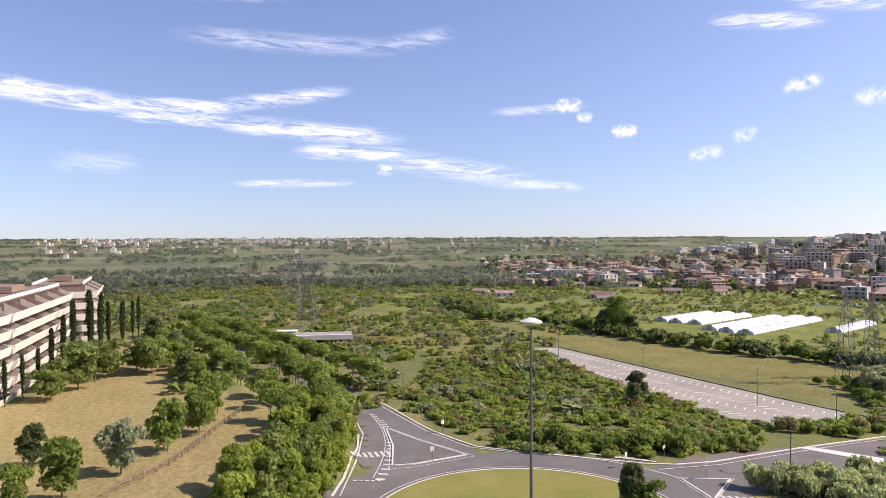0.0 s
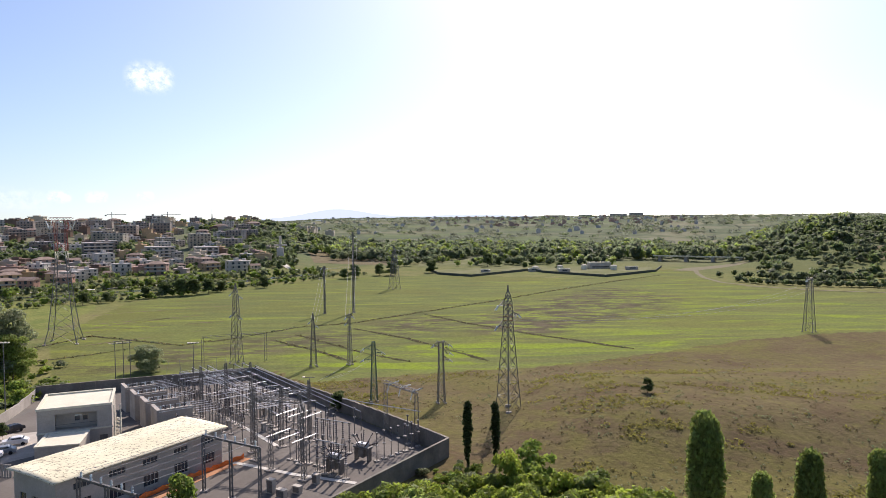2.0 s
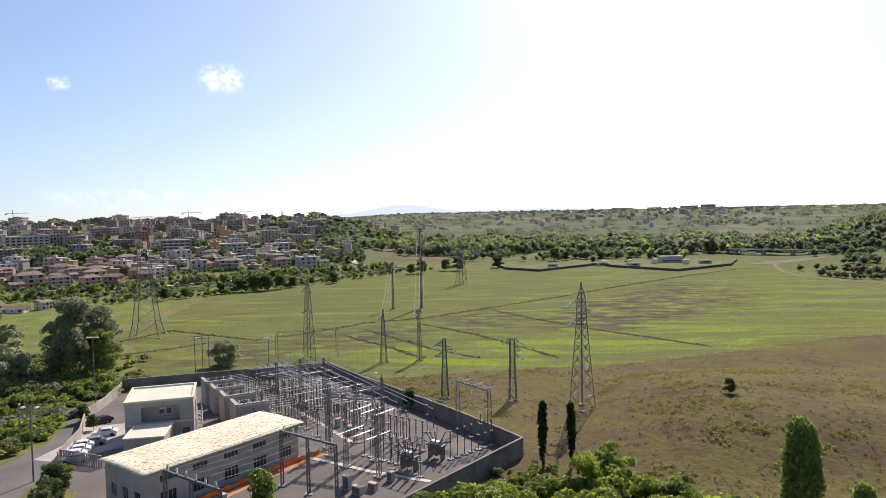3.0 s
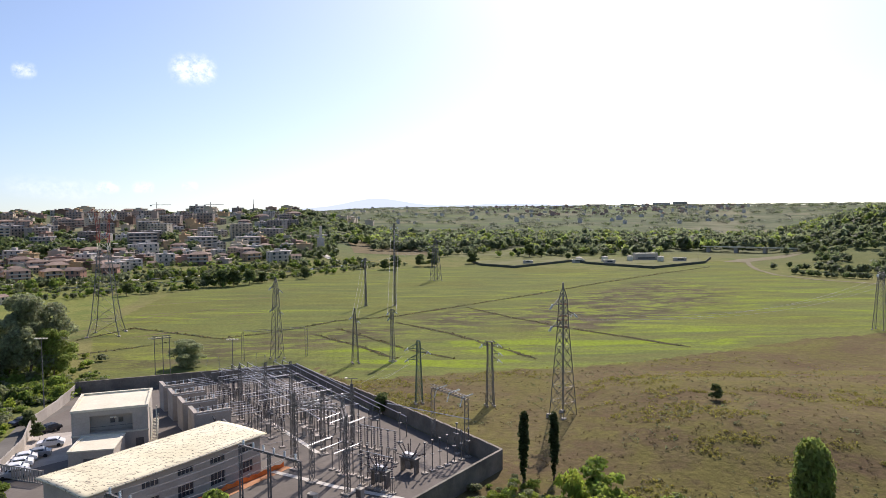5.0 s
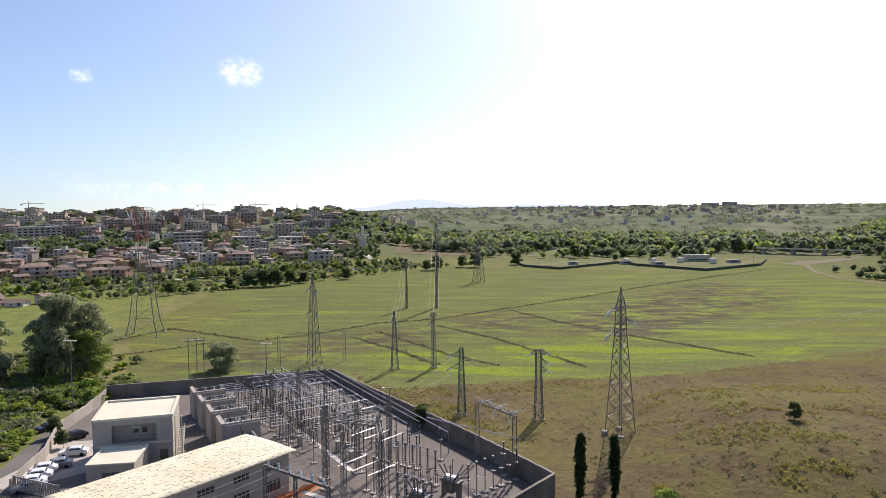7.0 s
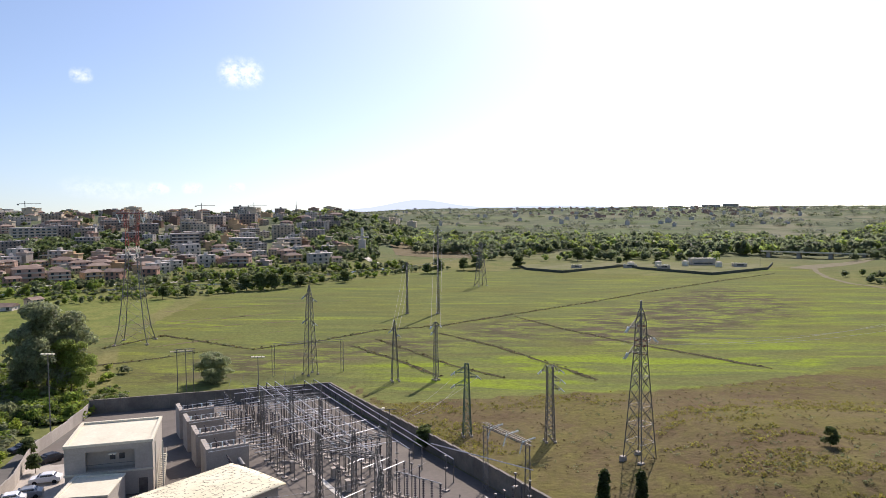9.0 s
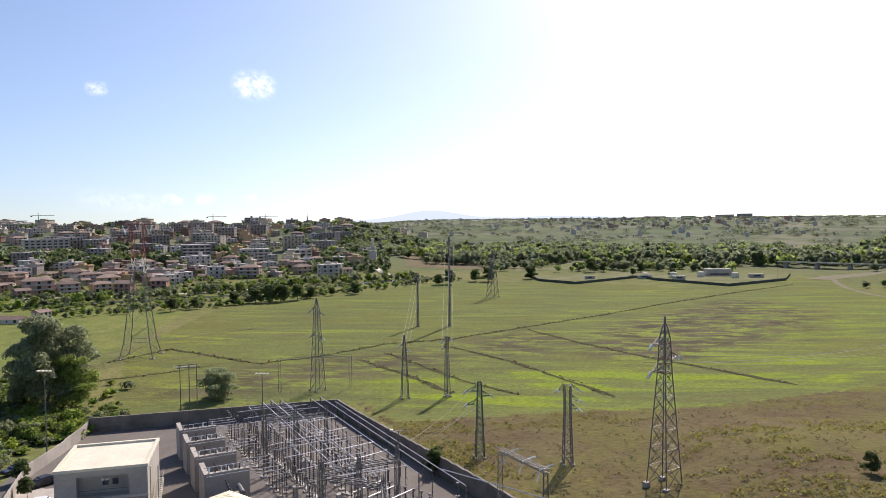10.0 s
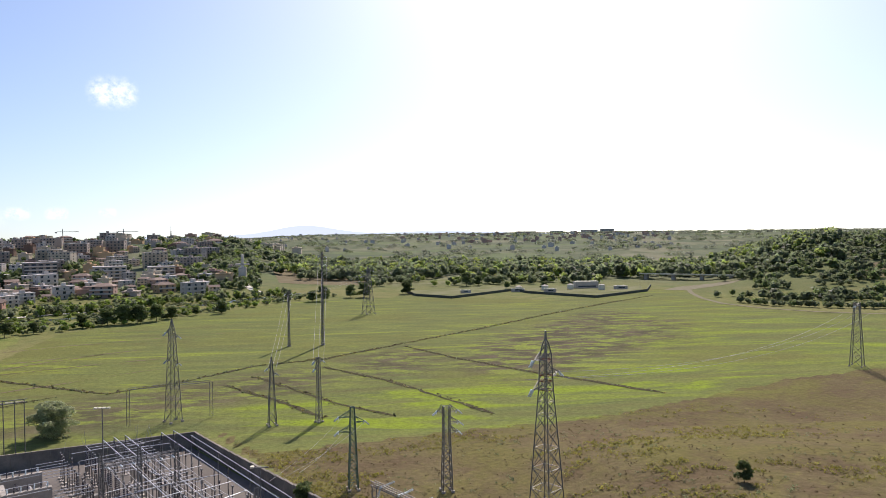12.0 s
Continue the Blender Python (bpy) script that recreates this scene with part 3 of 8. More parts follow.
def trunk_bm(h, r, limbs, seed, lean=0.03):
    rng = random.Random(seed)
    bm = bmesh.new()
    p, n = Vector((0, 0, -0.3)), 4
    for k in range(n):
        q = Vector((rng.uniform(-lean, lean) * h, rng.uniform(-lean, lean) * h, h * (k + 1) / n))
        bar(bm, p, q, 2 * r * (1 - 0.16 * k), 2 * r * (1 - 0.16 * (k + 1)), 7)
        p = q
    for k in range(limbs):
        a = 2 * math.pi * k / max(1, limbs) + rng.uniform(-0.4, 0.4)
        z0 = h * rng.uniform(0.6, 0.98)
        q = Vector((math.cos(a) * h * rng.uniform(0.2, 0.4), math.sin(a) * h * rng.uniform(0.2, 0.4), z0 + h * rng.uniform(0.2, 0.5)))
        bar(bm, (0, 0, z0), q, r * 0.9, r * 0.3, 5)
    return bm


PROTO = {}


def proto(kind, variant):
    key = (kind, variant)
    if key in PROTO:
        return PROTO[key]
    rng = random.Random(hash_of(kind) + variant * 7)
    lobes, mk, n, size, th = [], "hedge", 1500, 0.045, 0.3
    if kind == "stone_pine":
        mk, n, size, th = "pine", 2700, 0.037, 0.55
        for k in range(9):
            a, d = rng.uniform(0, 6.28), rng.uniform(0, 0.26)
            r = rng.uniform(0.16, 0.25)
            lobes.append((d * math.cos(a), d * math.sin(a), 0.68 + rng.uniform(-0.14, 0.1), r, r, r * 0.8))
    elif kind == "cypress":
        mk, n, size, th = "cypress", 1800, 0.015, 0.1
        for k in range(9):
            z = 0.08 + 0.1 * k
            r = 0.040 * math.sin(math.pi * min(1, 0.16 + 0.86 * (1 - z))) + 0.004
            lobes.append((rng.uniform(-0.006, 0.006), rng.uniform(-0.006, 0.006), z, r, r, 0.085))
    elif kind == "poplar":
        mk, n, size, th = "hedge", 10000, 0.0145, 0.12
        for k in range(14):
            z = 0.12 + 0.06 * k
            r = 0.13 * math.sin(math.pi * min(1, 0.22 + 0.8 * (1 - z)))
            lobes.append((rng.uniform(-0.018, 0.018), rng.uniform(-0.018, 0.018), z, r * rng.uniform(0.9, 1.1), r, 0.09))
    elif kind in ("broadleaf", "lime_tree", "dark_tree", "willow"):
        mk = dict(broadleaf="hedge", lime_tree="lime", dark_tree="dark", willow="sage")[kind]
        n, size, th = 2500, 0.038, 0.3
        for k in range(24):
            a, d, z = rng.uniform(0, 6.28), rng.uniform(0.05, 0.30), rng.uniform(0.17, 0.86)
            d *= 1.15 - abs(z - 0.5) * 1.1
            r = rng.uniform(0.10, 0.18)
            lobes.append((d * math.cos(a), d * math.sin(a), z, r, r, r * 0.85))
    elif kind == "big_tree":
        mk, n, size, th = "hedge", 17000, 0.0135, 0.3
        for k in range(46):
            a, d, z = rng.uniform(0, 6.28), rng.uniform(0.05, 0.34), rng.uniform(0.16, 0.92)
            d *= 1.12 - abs(z - 0.45) * 1.25
            r = rng.uniform(0.06, 0.13)
            lobes.append((d * math.cos(a), d * math.sin(a), z, r, r, r * 0.85))
        lobes += [(0, 0, 0.35, 0.22, 0.22, 0.2), (0, 0, 0.6, 0.2, 0.2, 0.22)]
    elif kind == "bush":
        mk, n, size, th = "hedge", 760, 0.08, 0.3
        for k in range(11):
            a, d = rng.uniform(0, 6.28), rng.uniform(0.05, 0.55)
            r = rng.uniform(0.18, 0.40)
            lobes.append((d * math.cos(a), d * math.sin(a), rng.uniform(0.2, 0.62), r, r, r * 0.85))
    v, f = leaf_cloud(lobes, n, size, hash_of(kind) + variant, 0.6)
    crown = cloud_mesh("crown", v, f, M[mk])
    trunk = finish(trunk_bm(th, 0.018 if kind != "bush" else 0.03, 5 if kind not in ("cypress", "poplar") else 0, variant), "trunk", M["bark"])
    PROTO[key] = (trunk, crown)
    return PROTO[key]


def hash_of(s):
    return sum(ord(c) * (i + 3) for i, c in enumerate(s))


TREE_LABEL = dict(stone_pine="umbrella pine with a broad dark green crown", cypress="slender dark green cypress on dry grass", poplar="columnar leafy poplar in full green leaf",
                  broadleaf="leafy broadleaf tree with a rounded green crown", big_tree="large leafy green tree with a full crown", lime_tree="yellow-green leafy tree with a loose crown", dark_tree="dark green tree with a dense crown",
                  willow="grey-green willow with a soft uneven crown", bush="low leafy green bush growing in scrub")
tree_rng = random.Random(11)


def tree(kind, x, y, h, wide=1.0, group="", material=None, z=None):
    trunk, crown = proto(kind, tree_rng.randrange(4))
    name = dict(stone_pine="pine_tree", cypress="cypress_tree", poplar="poplar_tree", bush="bush", willow="willow_tree").get(kind, "tree")
    ob = empty(name, pose(x, y, gz(x, y) if z is None else z, 0, 0, tree_rng.uniform(0, 360)) @ Matrix.Diagonal((h * wide, h * wide, h, 1)))
    a, b = new("trunk", trunk), new("crown", crown)
    a.parent = b.parent = ob
    if material:
        b.material_slots[0].link = "OBJECT"
        b.material_slots[0].material = M[material]
    return tagged(ob, TREE_LABEL[kind], "bush" if kind == "bush" else "tree", group)


ICO = [(0, 0, -1), (0.724, -0.526, -0.447), (-0.276, -0.851, -0.447), (-0.894, 0, -0.447), (-0.276, 0.851, -0.447), (0.724, 0.526, -0.447), (0.276, -0.851, 0.447), (-0.724, -0.526, 0.447), (-0.724, 0.526, 0.447), (0.276, 0.851, 0.447), (0.894, 0, 0.447), (0, 0, 1)]
ICO_F = [(0, 2, 1), (0, 3, 2), (0, 4, 3), (0, 5, 4), (0, 1, 5), (1, 2, 6), (2, 3, 7), (3, 4, 8), (4, 5, 9), (5, 1, 10), (2, 7, 6), (3, 8, 7), (4, 9, 8), (5, 10, 9), (1, 6, 10), (6, 7, 11), (7, 8, 11), (8, 9, 11), (9, 10, 11), (10, 6, 11)]


def woods(name, spots, label, mats, n_leaf=55, seed=3, category="woodland", lumps=3, leaf=0.07, core=True):
    """Uncountable trees or scrub joined to one mesh: spots of (x, y, height, width). Each crown is a heap of
    uneven lumps with leaf clumps standing out of them."""
    rng = np.random.default_rng(seed)
    ico, ico_f = np.array(ICO), np.array(ICO_F)
    groups = [[] for _ in mats]
    for s in spots:
        groups[rng.integers(len(mats))].append(s)
    for mk, g in zip(mats, groups):
        if not g:
            continue
        V, F, off = [], [], 0
        for x, y, h, w in g:
            z0 = gz(x, y)
            lobes = [(x, y, z0 + h * 0.36, w * 0.36, w * 0.36, h * 0.36)]
            for k in range(lumps):
                a, d = rng.uniform(0, 6.28), rng.uniform(0.1, 0.32) * w
                lobes.append((x + d * math.cos(a), y + d * math.sin(a), z0 + h * rng.uniform(0.4, 0.74), w * rng.uniform(0.16, 0.28), w * rng.uniform(0.16, 0.28), h * rng.uniform(0.18, 0.28)))
            for lb in lobes if core else ():
                v = np.array(lb[:3]) + ico * np.array(lb[3:]) * rng.uniform(0.58, 0.82, (12, 1))
                V.append(v)
                F.append(ico_f + off)
                off += 12
            v, f = leaf_cloud(lobes, n_leaf, leaf * (w + h) * (40 / n_leaf) ** 0.5, int(rng.integers(1 << 30)), flat=0.5)
            V.append(v)
            F.append(f + off)
            off += len(v)
        me = cloud_mesh(name, np.concatenate(V), np.concatenate(F), M[mk])
        me.polygons.foreach_set("use_smooth", [True] * len(me.polygons))
        tagged(new(name, me), label, category, kind="stuff")


def scatter(n, poly, h0, h1, seed, wide=(0.9, 1.5), keep=None):
    rng = random.Random(seed)
    xs, ys = [p[0] for p in poly], [p[1] for p in poly]
    out = []
    while len(out) < n:
        x, y = rng.uniform(min(xs), max(xs)), rng.uniform(min(ys), max(ys))
        if inside(poly, x, y) and (keep is None or keep(x, y)):
            h = rng.uniform(h0, h1)
            out.append((x, y, h, h * rng.uniform(*wide)))
    return out


GLASS = [(-296, 190), (-250, 188), (-218, 196), (-215, 290), (-300, 262)]


def sector(n, a0, a1, d0, d1, h0, h1, seed, wide=(0.9, 1.3), clump=0.0, cut=0.5):
    """Spots between two headings and two distances, gathered in patches by noise."""
    rng = random.Random(seed)
    out, tries = [], 0
    while len(out) < n and tries < 40 * n:
        tries += 1
        a = radians(rng.uniform(a0, a1))
        d = math.sqrt(rng.uniform(d0 * d0, d1 * d1))
        x, y = d * math.sin(a), d * math.cos(a)
        if d < 560 and (inside(MEADOW2, x, y) or inside(GLASS, x, y) or inside(FIELD, x, y) or inside([(-113, 134), (-229, 114), (-232, 100), (-112, 99)], x, y)):
            continue
        if clump and noise.noise(Vector((x / clump, y / clump, seed))) * 0.5 + 0.5 < cut:
            continue
        h = rng.uniform(h0, h1)
        out.append((x, y, h, h * rng.uniform(*wide)))
    return out


def along(pts, gap, h0, h1, seed, jitter=2.0, wide=(0.9, 1.3)):
    rng = random.Random(seed)
    out = []
    for p, q in zip(pts[:-1], pts[1:]):
        n = max(1, int(math.hypot(q[0] - p[0], q[1] - p[1]) / gap))
        for k in range(n):
            t = (k + rng.random()) / n
            h = rng.uniform(h0, h1)
            out.append((p[0] + (q[0] - p[0]) * t + rng.uniform(-jitter, jitter), p[1] + (q[1] - p[1]) * t + rng.uniform(-jitter, jitter), h, h * rng.uniform(*wide)))
    return out


# umbrella pines along the road west of the roundabout
for x, y, h, w in along([(-122, 14), (-135, 17), (-152, 18.5), (-175, 17.5), (-205, 12), (-240, 2), (-290, -14)], 6.0, 7.5, 9.5, 5, 1.2):
    tree("stone_pine", x, y, h, 1.1, "pines along the road")
for x, y, h, w in along([(-172, 35), (-190, 31), (-215, 24), (-250, 12), (-290, -2), (-340, -24)], 7.0, 7, 9, 6, 1.0):
    tree("stone_pine", x, y, h, 1.1, "pines along the road")
for x, y, h, w in along([(-118, 5), (-128, 6), (-140, 4), (-155, 0), (-180, -6), (-210, -14)], 5.5, 5.5, 7.5, 7, 1.6):
    tree("stone_pine", x, y, h, 1.1, "pines on the bank")
for x, y, h, w in along([(-88, 0), (-96, 6), (-104, 10.5), (-112, 13), (-120, 13.5), (-132, 15)], 2.1, 6.5, 8.5, 8, 1.6):
    tree("broadleaf", x, y, h, 0.85, "hedge trees on the road bank", tree_rng.choice(["lime", "hedge", "lime", "oak"]))
for x, y, h, w in along([(-84, -4), (-90, -1.5), (-97, 3), (-106, 7), (-118, 9)], 2.2, 6, 8, 9, 1.4):
    tree("broadleaf", x, y, h, 0.9, "hedge trees on the road bank", tree_rng.choice(["lime", "hedge", "lime", "oak"]))
for x, y, h, w in along([(-84, 3), (-90, 7), (-97, 9.2), (-104, 12), (-112, 14.2), (-122, 17), (-135, 18.6)], 1.9, 5, 6.6, 12, 0.6):
    tree("broadleaf", x, y, h, 0.85, "hedge trees on the road bank", "lime")
for x, y, h in ((-107.2, -28.6, 5.9), (-92.3, -22, 8.0), (-99.9, -16.5, 7.9), (-108.5, -11.4, 8), (-116.3, -7.4, 7.8), (-122.5, -6, 7.4), (-128.4, -4.8, 7.6), (-88, -26, 6.5)):
    tree("willow" if y == -16.5 else ("broadleaf" if h > 6 else "dark_tree"), x, y, h, 0.85, "trees on the dry meadow")
for x, y, h in ((-171, -29, 10), (-172, -20, 9.5), (-159, -33, 11.5), (-166, -31, 10), (-150, -36, 9), (-178, -24, 9)):
    tree("broadleaf", x, y, h * 0.95, 1.05, "trees by the flats", "oak")
for x, y, h in ((-154.5, -42, 9), (-161.8, -41, 9), (-171, -40.5, 12), (-180, -40, 14), (-188, -39.5, 17), (-194.8, -37, 19), (-202, -38, 16), (-209, -37, 15), (-216, -36, 14), (-221, -38.5, 16), (-224, -33.6, 13), (-230, -34, 13), (-235, -32, 12.5), (-241, -31, 13), (-147, -43, 9)):
    tree("cypress", x, y, h, 1.0, "cypresses before the flats")
for x, y, h, w in along([(-150, -8), (-175, -14), (-208, -21), (-240, -27)], 4.5, 5, 7, 10, 1.5):
    tree("dark_tree" if int(x) % 2 else "broadleaf", x, y, h, 0.95, "trees round the meadow")
# by the substation
tree("cypress", 9.7, 99.5, 10.8, 1.4, "pair of cypresses")
tree("cypress", 14.1, 101.0, 10.1, 1.4, "pair of cypresses")
tree("big_tree", -106.3, 181, 22.5, 1.05, "", "sage")
tree("big_tree", -113, 183, 15, 1.0, "", "sage")
tree("big_tree", -100, 180, 13, 1.0, "", "oak")
tree("big_tree", -70.4, 191.5, 8.8, 1.5, "", "sage", gz(-70.4, 191.5) - 1.2)
tree("dark_tree", 47, 127.5, 3.0, 1.0)
tree("dark_tree", -13, 138, 4.5, 1.0)
for x, y, h in ((-139.6, 168, 9.4), (-126.6, 167, 10.8), (-124.5, 181, 10.2), (-133.4, 154, 7.9), (-133, 174, 9.5), (-119, 174, 9), (-146, 176, 8), (-117, 163, 8), (-140, 158, 6.5), (-112, 196, 11), (-118, 204, 11), (-150, 215, 10), (-160, 222, 9)):
    tree("willow", x, y, h, 1.05, "willows at the field corner")
for x, y, h in ((30.2, 65, 18.2), (36.6, 66, 11.6), (40.8, 64.8, 14.2), (49.5, 66.5, 13.4)):
    tree("poplar", x, y, h, 0.72, "poplars at the stubble field", "oak")
for x, y, h, w in along([(-9, 75), (-2, 79), (5, 82), (12, 83), (20, 83), (29, 77)], 1.7, 5.2, 6.8, 21, 1.2):
    tree("broadleaf", x, y, h, 1.0, "leafy hedge beside the substation", tree_rng.choice(["lime", "lime", "oak"]))
for x, y, h, w in along([(-8, 69), (4, 73), (14, 76), (22, 74), (30, 70)], 1.8, 6.2, 8.0, 22, 1.6):
    tree("broadleaf", x, y, h, 1.0, "leafy hedge beside the substation", tree_rng.choice(["lime", "oak"]))
tree("lime_tree", 13.2, 84.2, 8.6, 0.6)
tree("broadleaf", 18.1, 89.6, 7.9, 0.95, "", "hedge")
for x, y, h, w in scatter(45, [(-1, 88), (3, 98), (9, 103), (12, 96), (8, 87)], 0.6, 1.6, 24):
    tree("bush", x, y, h, 1.1, "low growth by the yard corner", tree_rng.choice(["hedge", "lime", "olive"]))
tree("broadleaf", -27, 84, 7, 0.8)
# roundabout
tree("dark_tree", -77, 47, 7.5, 0.75)
tree("broadleaf", -74.5, 48, 6.5, 0.85)
for x, y, h, w in scatter(70, [(-82, 70), (-83, 82), (-78.5, 94), (-69, 85), (-67, 76)], 3.6, 5.2, 31):
    tree("bush", x, y, h * 0.9, 0.55, "reeds on the traffic triangle", "reed")
# scrub east of the road
SCRUB = [(-112, 42), (-105, 52), (-99, 64), (-97, 88), (-112, 98), (-150, 100), (-225, 98), (-215, 60), (-170, 40), (-135, 38)]
for x, y, h, w in scatter(60, SCRUB, 1.8, 3.6, 33):
    tree("bush", x, y, h * 0.8, 0.75, "scrub thicket", tree_rng.choice(["hedge", "hedge", "hedge", "lime", "olive", "dry"]))
tree("dark_tree", -145.4, 91.8, 7.8, 0.95)
tree("dark_tree", -140, 88, 5.5, 1.0)
tree("broadleaf", -58.3, 93.4, 4.2, 1.0)
tree("dark_tree", -54, 81, 4.4, 1.0)
tree("big_tree", -253, 152, 17, 0.8, "", "hedge")
tree("dark_tree", -259, 150, 10, 1.0)
tree("dark_tree", -247, 155, 9, 1.0)
for x, y, h, w in along([(-117, 45), (-108, 54), (-103, 66), (-100, 82)], 2.6, 3.5, 6, 35, 1.5):
    tree("bush", x, y, h * 0.8, 0.8, "roadside thicket", "hedge")
for x, y, h, w in along([(-112, 100), (-104, 112), (-106, 136), (-98, 148), (-90, 150)], 2.8, 2, 3.4, 36, 2.5):
    tree("bush", x, y, h, 0.8, "scrub by the lane", tree_rng.choice(["hedge", "lime", "dry"]))
for x, y, h, w in scatter(26, [(-84, 104), (-77, 107), (-77, 116), (-86, 138), (-90, 128)], 1.2, 2.6, 37):
    tree("bush", x, y, h, 0.9, "scrub on the verge", tree_rng.choice(["hedge", "olive", "dry"]))
for x, y, h, w in scatter(60, [(-92, 150), (-84, 158), (-88, 168), (-104, 176), (-125, 165), (-140, 175), (-150, 150), (-110, 140)], 2.2, 5, 38):
    tree("bush", x, y, h * 0.85, 0.8, "scrub behind the substation", tree_rng.choice(["hedge", "hedge", "olive", "dark"]))

# hedgerows, river bank, woods
woods("scrub", scatter(1150, SCRUB, 0.7, 2.0, 71, (1.8, 3.4)), "continuous low thicket between road and parking area", ["hedge", "lime", "lime", "dry", "oak"], 70, 21, "scrub", 2, 0.06)
woods("scrub", scatter(560, [(-113, 98), (-104, 112), (-106, 136), (-98, 150), (-84, 158), (-88, 172), (-125, 172), (-150, 160), (-116, 136), (-114, 100)], 0.7, 2.2, 72, (1.8, 3.2)) + scatter(170, [(-93, 106), (-84, 104), (-78, 108), (-78, 120), (-86, 142), (-92, 146), (-94, 130)], 0.6, 1.8, 77, (1.8, 3.2)) + scatter(120, [(-150, 170), (-118, 160), (-92, 168), (-96, 200), (-120, 215), (-150, 205)], 1.2, 2.8, 73, (1.2, 2.0)), "tangled thicket behind the substation", ["hedge", "olive", "lime", "hedge"], 70, 22, "scrub", 1)
woods("scrub", scatter(260, [(-140, 190), (-131, 214), (-99, 178), (-96, 166), (-90, 150), (-100, 146), (-118, 172)], 0.6, 2.6, 74, (1.4, 2.8)) + scatter(140, [(-90, 124), (-87, 139), (-90, 152), (-106, 150), (-100, 126)], 0.5, 1.6, 75, (1.6, 3.0)) + scatter(90, [(-99, 176), (-92, 166), (-86, 166), (-80, 172), (-92, 186)], 0.4, 1.3, 76, (1.6, 3.0)), "pale green scrub on the slope beside the lane", ["olive", "hedge", "oak", "sage"], 70, 26, "scrub", 2, 0.06)
woods("hedgerow", along([(-262, 146), (-240, 150), (-200, 165), (-165, 185), (-150, 200)], 1.1, 3, 6, 41, 4) + along([(-262, 150), (-320, 120), (-400, 120)], 1.6, 3, 7, 42, 5), "dense green hedgerow along a meadow", ["hedge", "dark"], 110, 4, "hedge")
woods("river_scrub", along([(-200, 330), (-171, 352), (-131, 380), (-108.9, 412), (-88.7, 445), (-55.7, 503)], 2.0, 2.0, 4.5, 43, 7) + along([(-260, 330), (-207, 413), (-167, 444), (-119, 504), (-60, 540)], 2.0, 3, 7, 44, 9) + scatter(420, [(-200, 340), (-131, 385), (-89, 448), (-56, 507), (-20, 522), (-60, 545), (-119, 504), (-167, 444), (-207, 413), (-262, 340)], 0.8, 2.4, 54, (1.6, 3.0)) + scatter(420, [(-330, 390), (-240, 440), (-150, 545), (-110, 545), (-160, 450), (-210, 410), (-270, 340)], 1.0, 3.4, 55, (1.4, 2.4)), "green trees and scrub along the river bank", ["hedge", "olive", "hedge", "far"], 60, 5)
# dark rounded trees on the bank above the crop
for x, y, h in ((-139, 377, 7.5), (-131, 386, 9), (-125, 388, 10), (-118.5, 390, 9.5), (-112, 399, 9), (-107, 407, 7), (-86, 428, 8), (-160, 350, 6.5), (-152, 358, 5.5), (-98, 420, 5)):
    tree("dark_tree", x, y, h, 1.25, "round trees on the river bank")
woods("scrub", sector(3300, -97, -62, 150, 600, 0.7, 2.6, 45, (2.2, 4.2), 45, 0.34) + sector(420, -100, -94, 250, 600, 0.9, 3.4, 63, (1.4, 2.8)) + sector(1300, -62, -35, 230, 560, 0.6, 2.3, 46, (1.4, 2.8), 40, 0.4), "rough green scrub on open land", ["hedge", "dry", "hedge", "lime", "olive"], 30, 6, "scrub", 1, 0.085, False)
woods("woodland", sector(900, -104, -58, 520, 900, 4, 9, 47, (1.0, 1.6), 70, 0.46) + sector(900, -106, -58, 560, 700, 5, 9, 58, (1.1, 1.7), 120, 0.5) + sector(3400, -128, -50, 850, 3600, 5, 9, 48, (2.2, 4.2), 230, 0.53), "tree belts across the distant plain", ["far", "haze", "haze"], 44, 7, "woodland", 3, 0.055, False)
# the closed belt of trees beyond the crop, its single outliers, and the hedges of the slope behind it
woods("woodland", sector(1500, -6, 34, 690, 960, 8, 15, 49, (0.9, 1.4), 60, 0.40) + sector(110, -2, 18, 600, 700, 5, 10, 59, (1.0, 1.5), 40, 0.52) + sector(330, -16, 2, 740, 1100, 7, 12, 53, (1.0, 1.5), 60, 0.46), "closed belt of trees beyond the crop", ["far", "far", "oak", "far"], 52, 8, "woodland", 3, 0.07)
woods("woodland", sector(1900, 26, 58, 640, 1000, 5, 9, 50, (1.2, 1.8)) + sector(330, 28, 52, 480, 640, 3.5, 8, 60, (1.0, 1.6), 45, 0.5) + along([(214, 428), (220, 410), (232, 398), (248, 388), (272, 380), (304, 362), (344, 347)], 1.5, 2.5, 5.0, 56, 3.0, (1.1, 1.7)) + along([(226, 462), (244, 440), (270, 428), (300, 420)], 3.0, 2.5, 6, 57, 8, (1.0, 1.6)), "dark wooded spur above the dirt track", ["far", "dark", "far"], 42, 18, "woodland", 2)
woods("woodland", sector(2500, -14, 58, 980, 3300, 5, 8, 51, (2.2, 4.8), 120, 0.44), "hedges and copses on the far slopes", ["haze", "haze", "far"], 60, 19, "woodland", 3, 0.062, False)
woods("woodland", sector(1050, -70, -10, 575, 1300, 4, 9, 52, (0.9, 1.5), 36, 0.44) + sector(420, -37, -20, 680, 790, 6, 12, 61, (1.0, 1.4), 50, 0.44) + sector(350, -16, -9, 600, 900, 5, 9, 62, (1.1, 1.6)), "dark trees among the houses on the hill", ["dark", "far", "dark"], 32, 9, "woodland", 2)
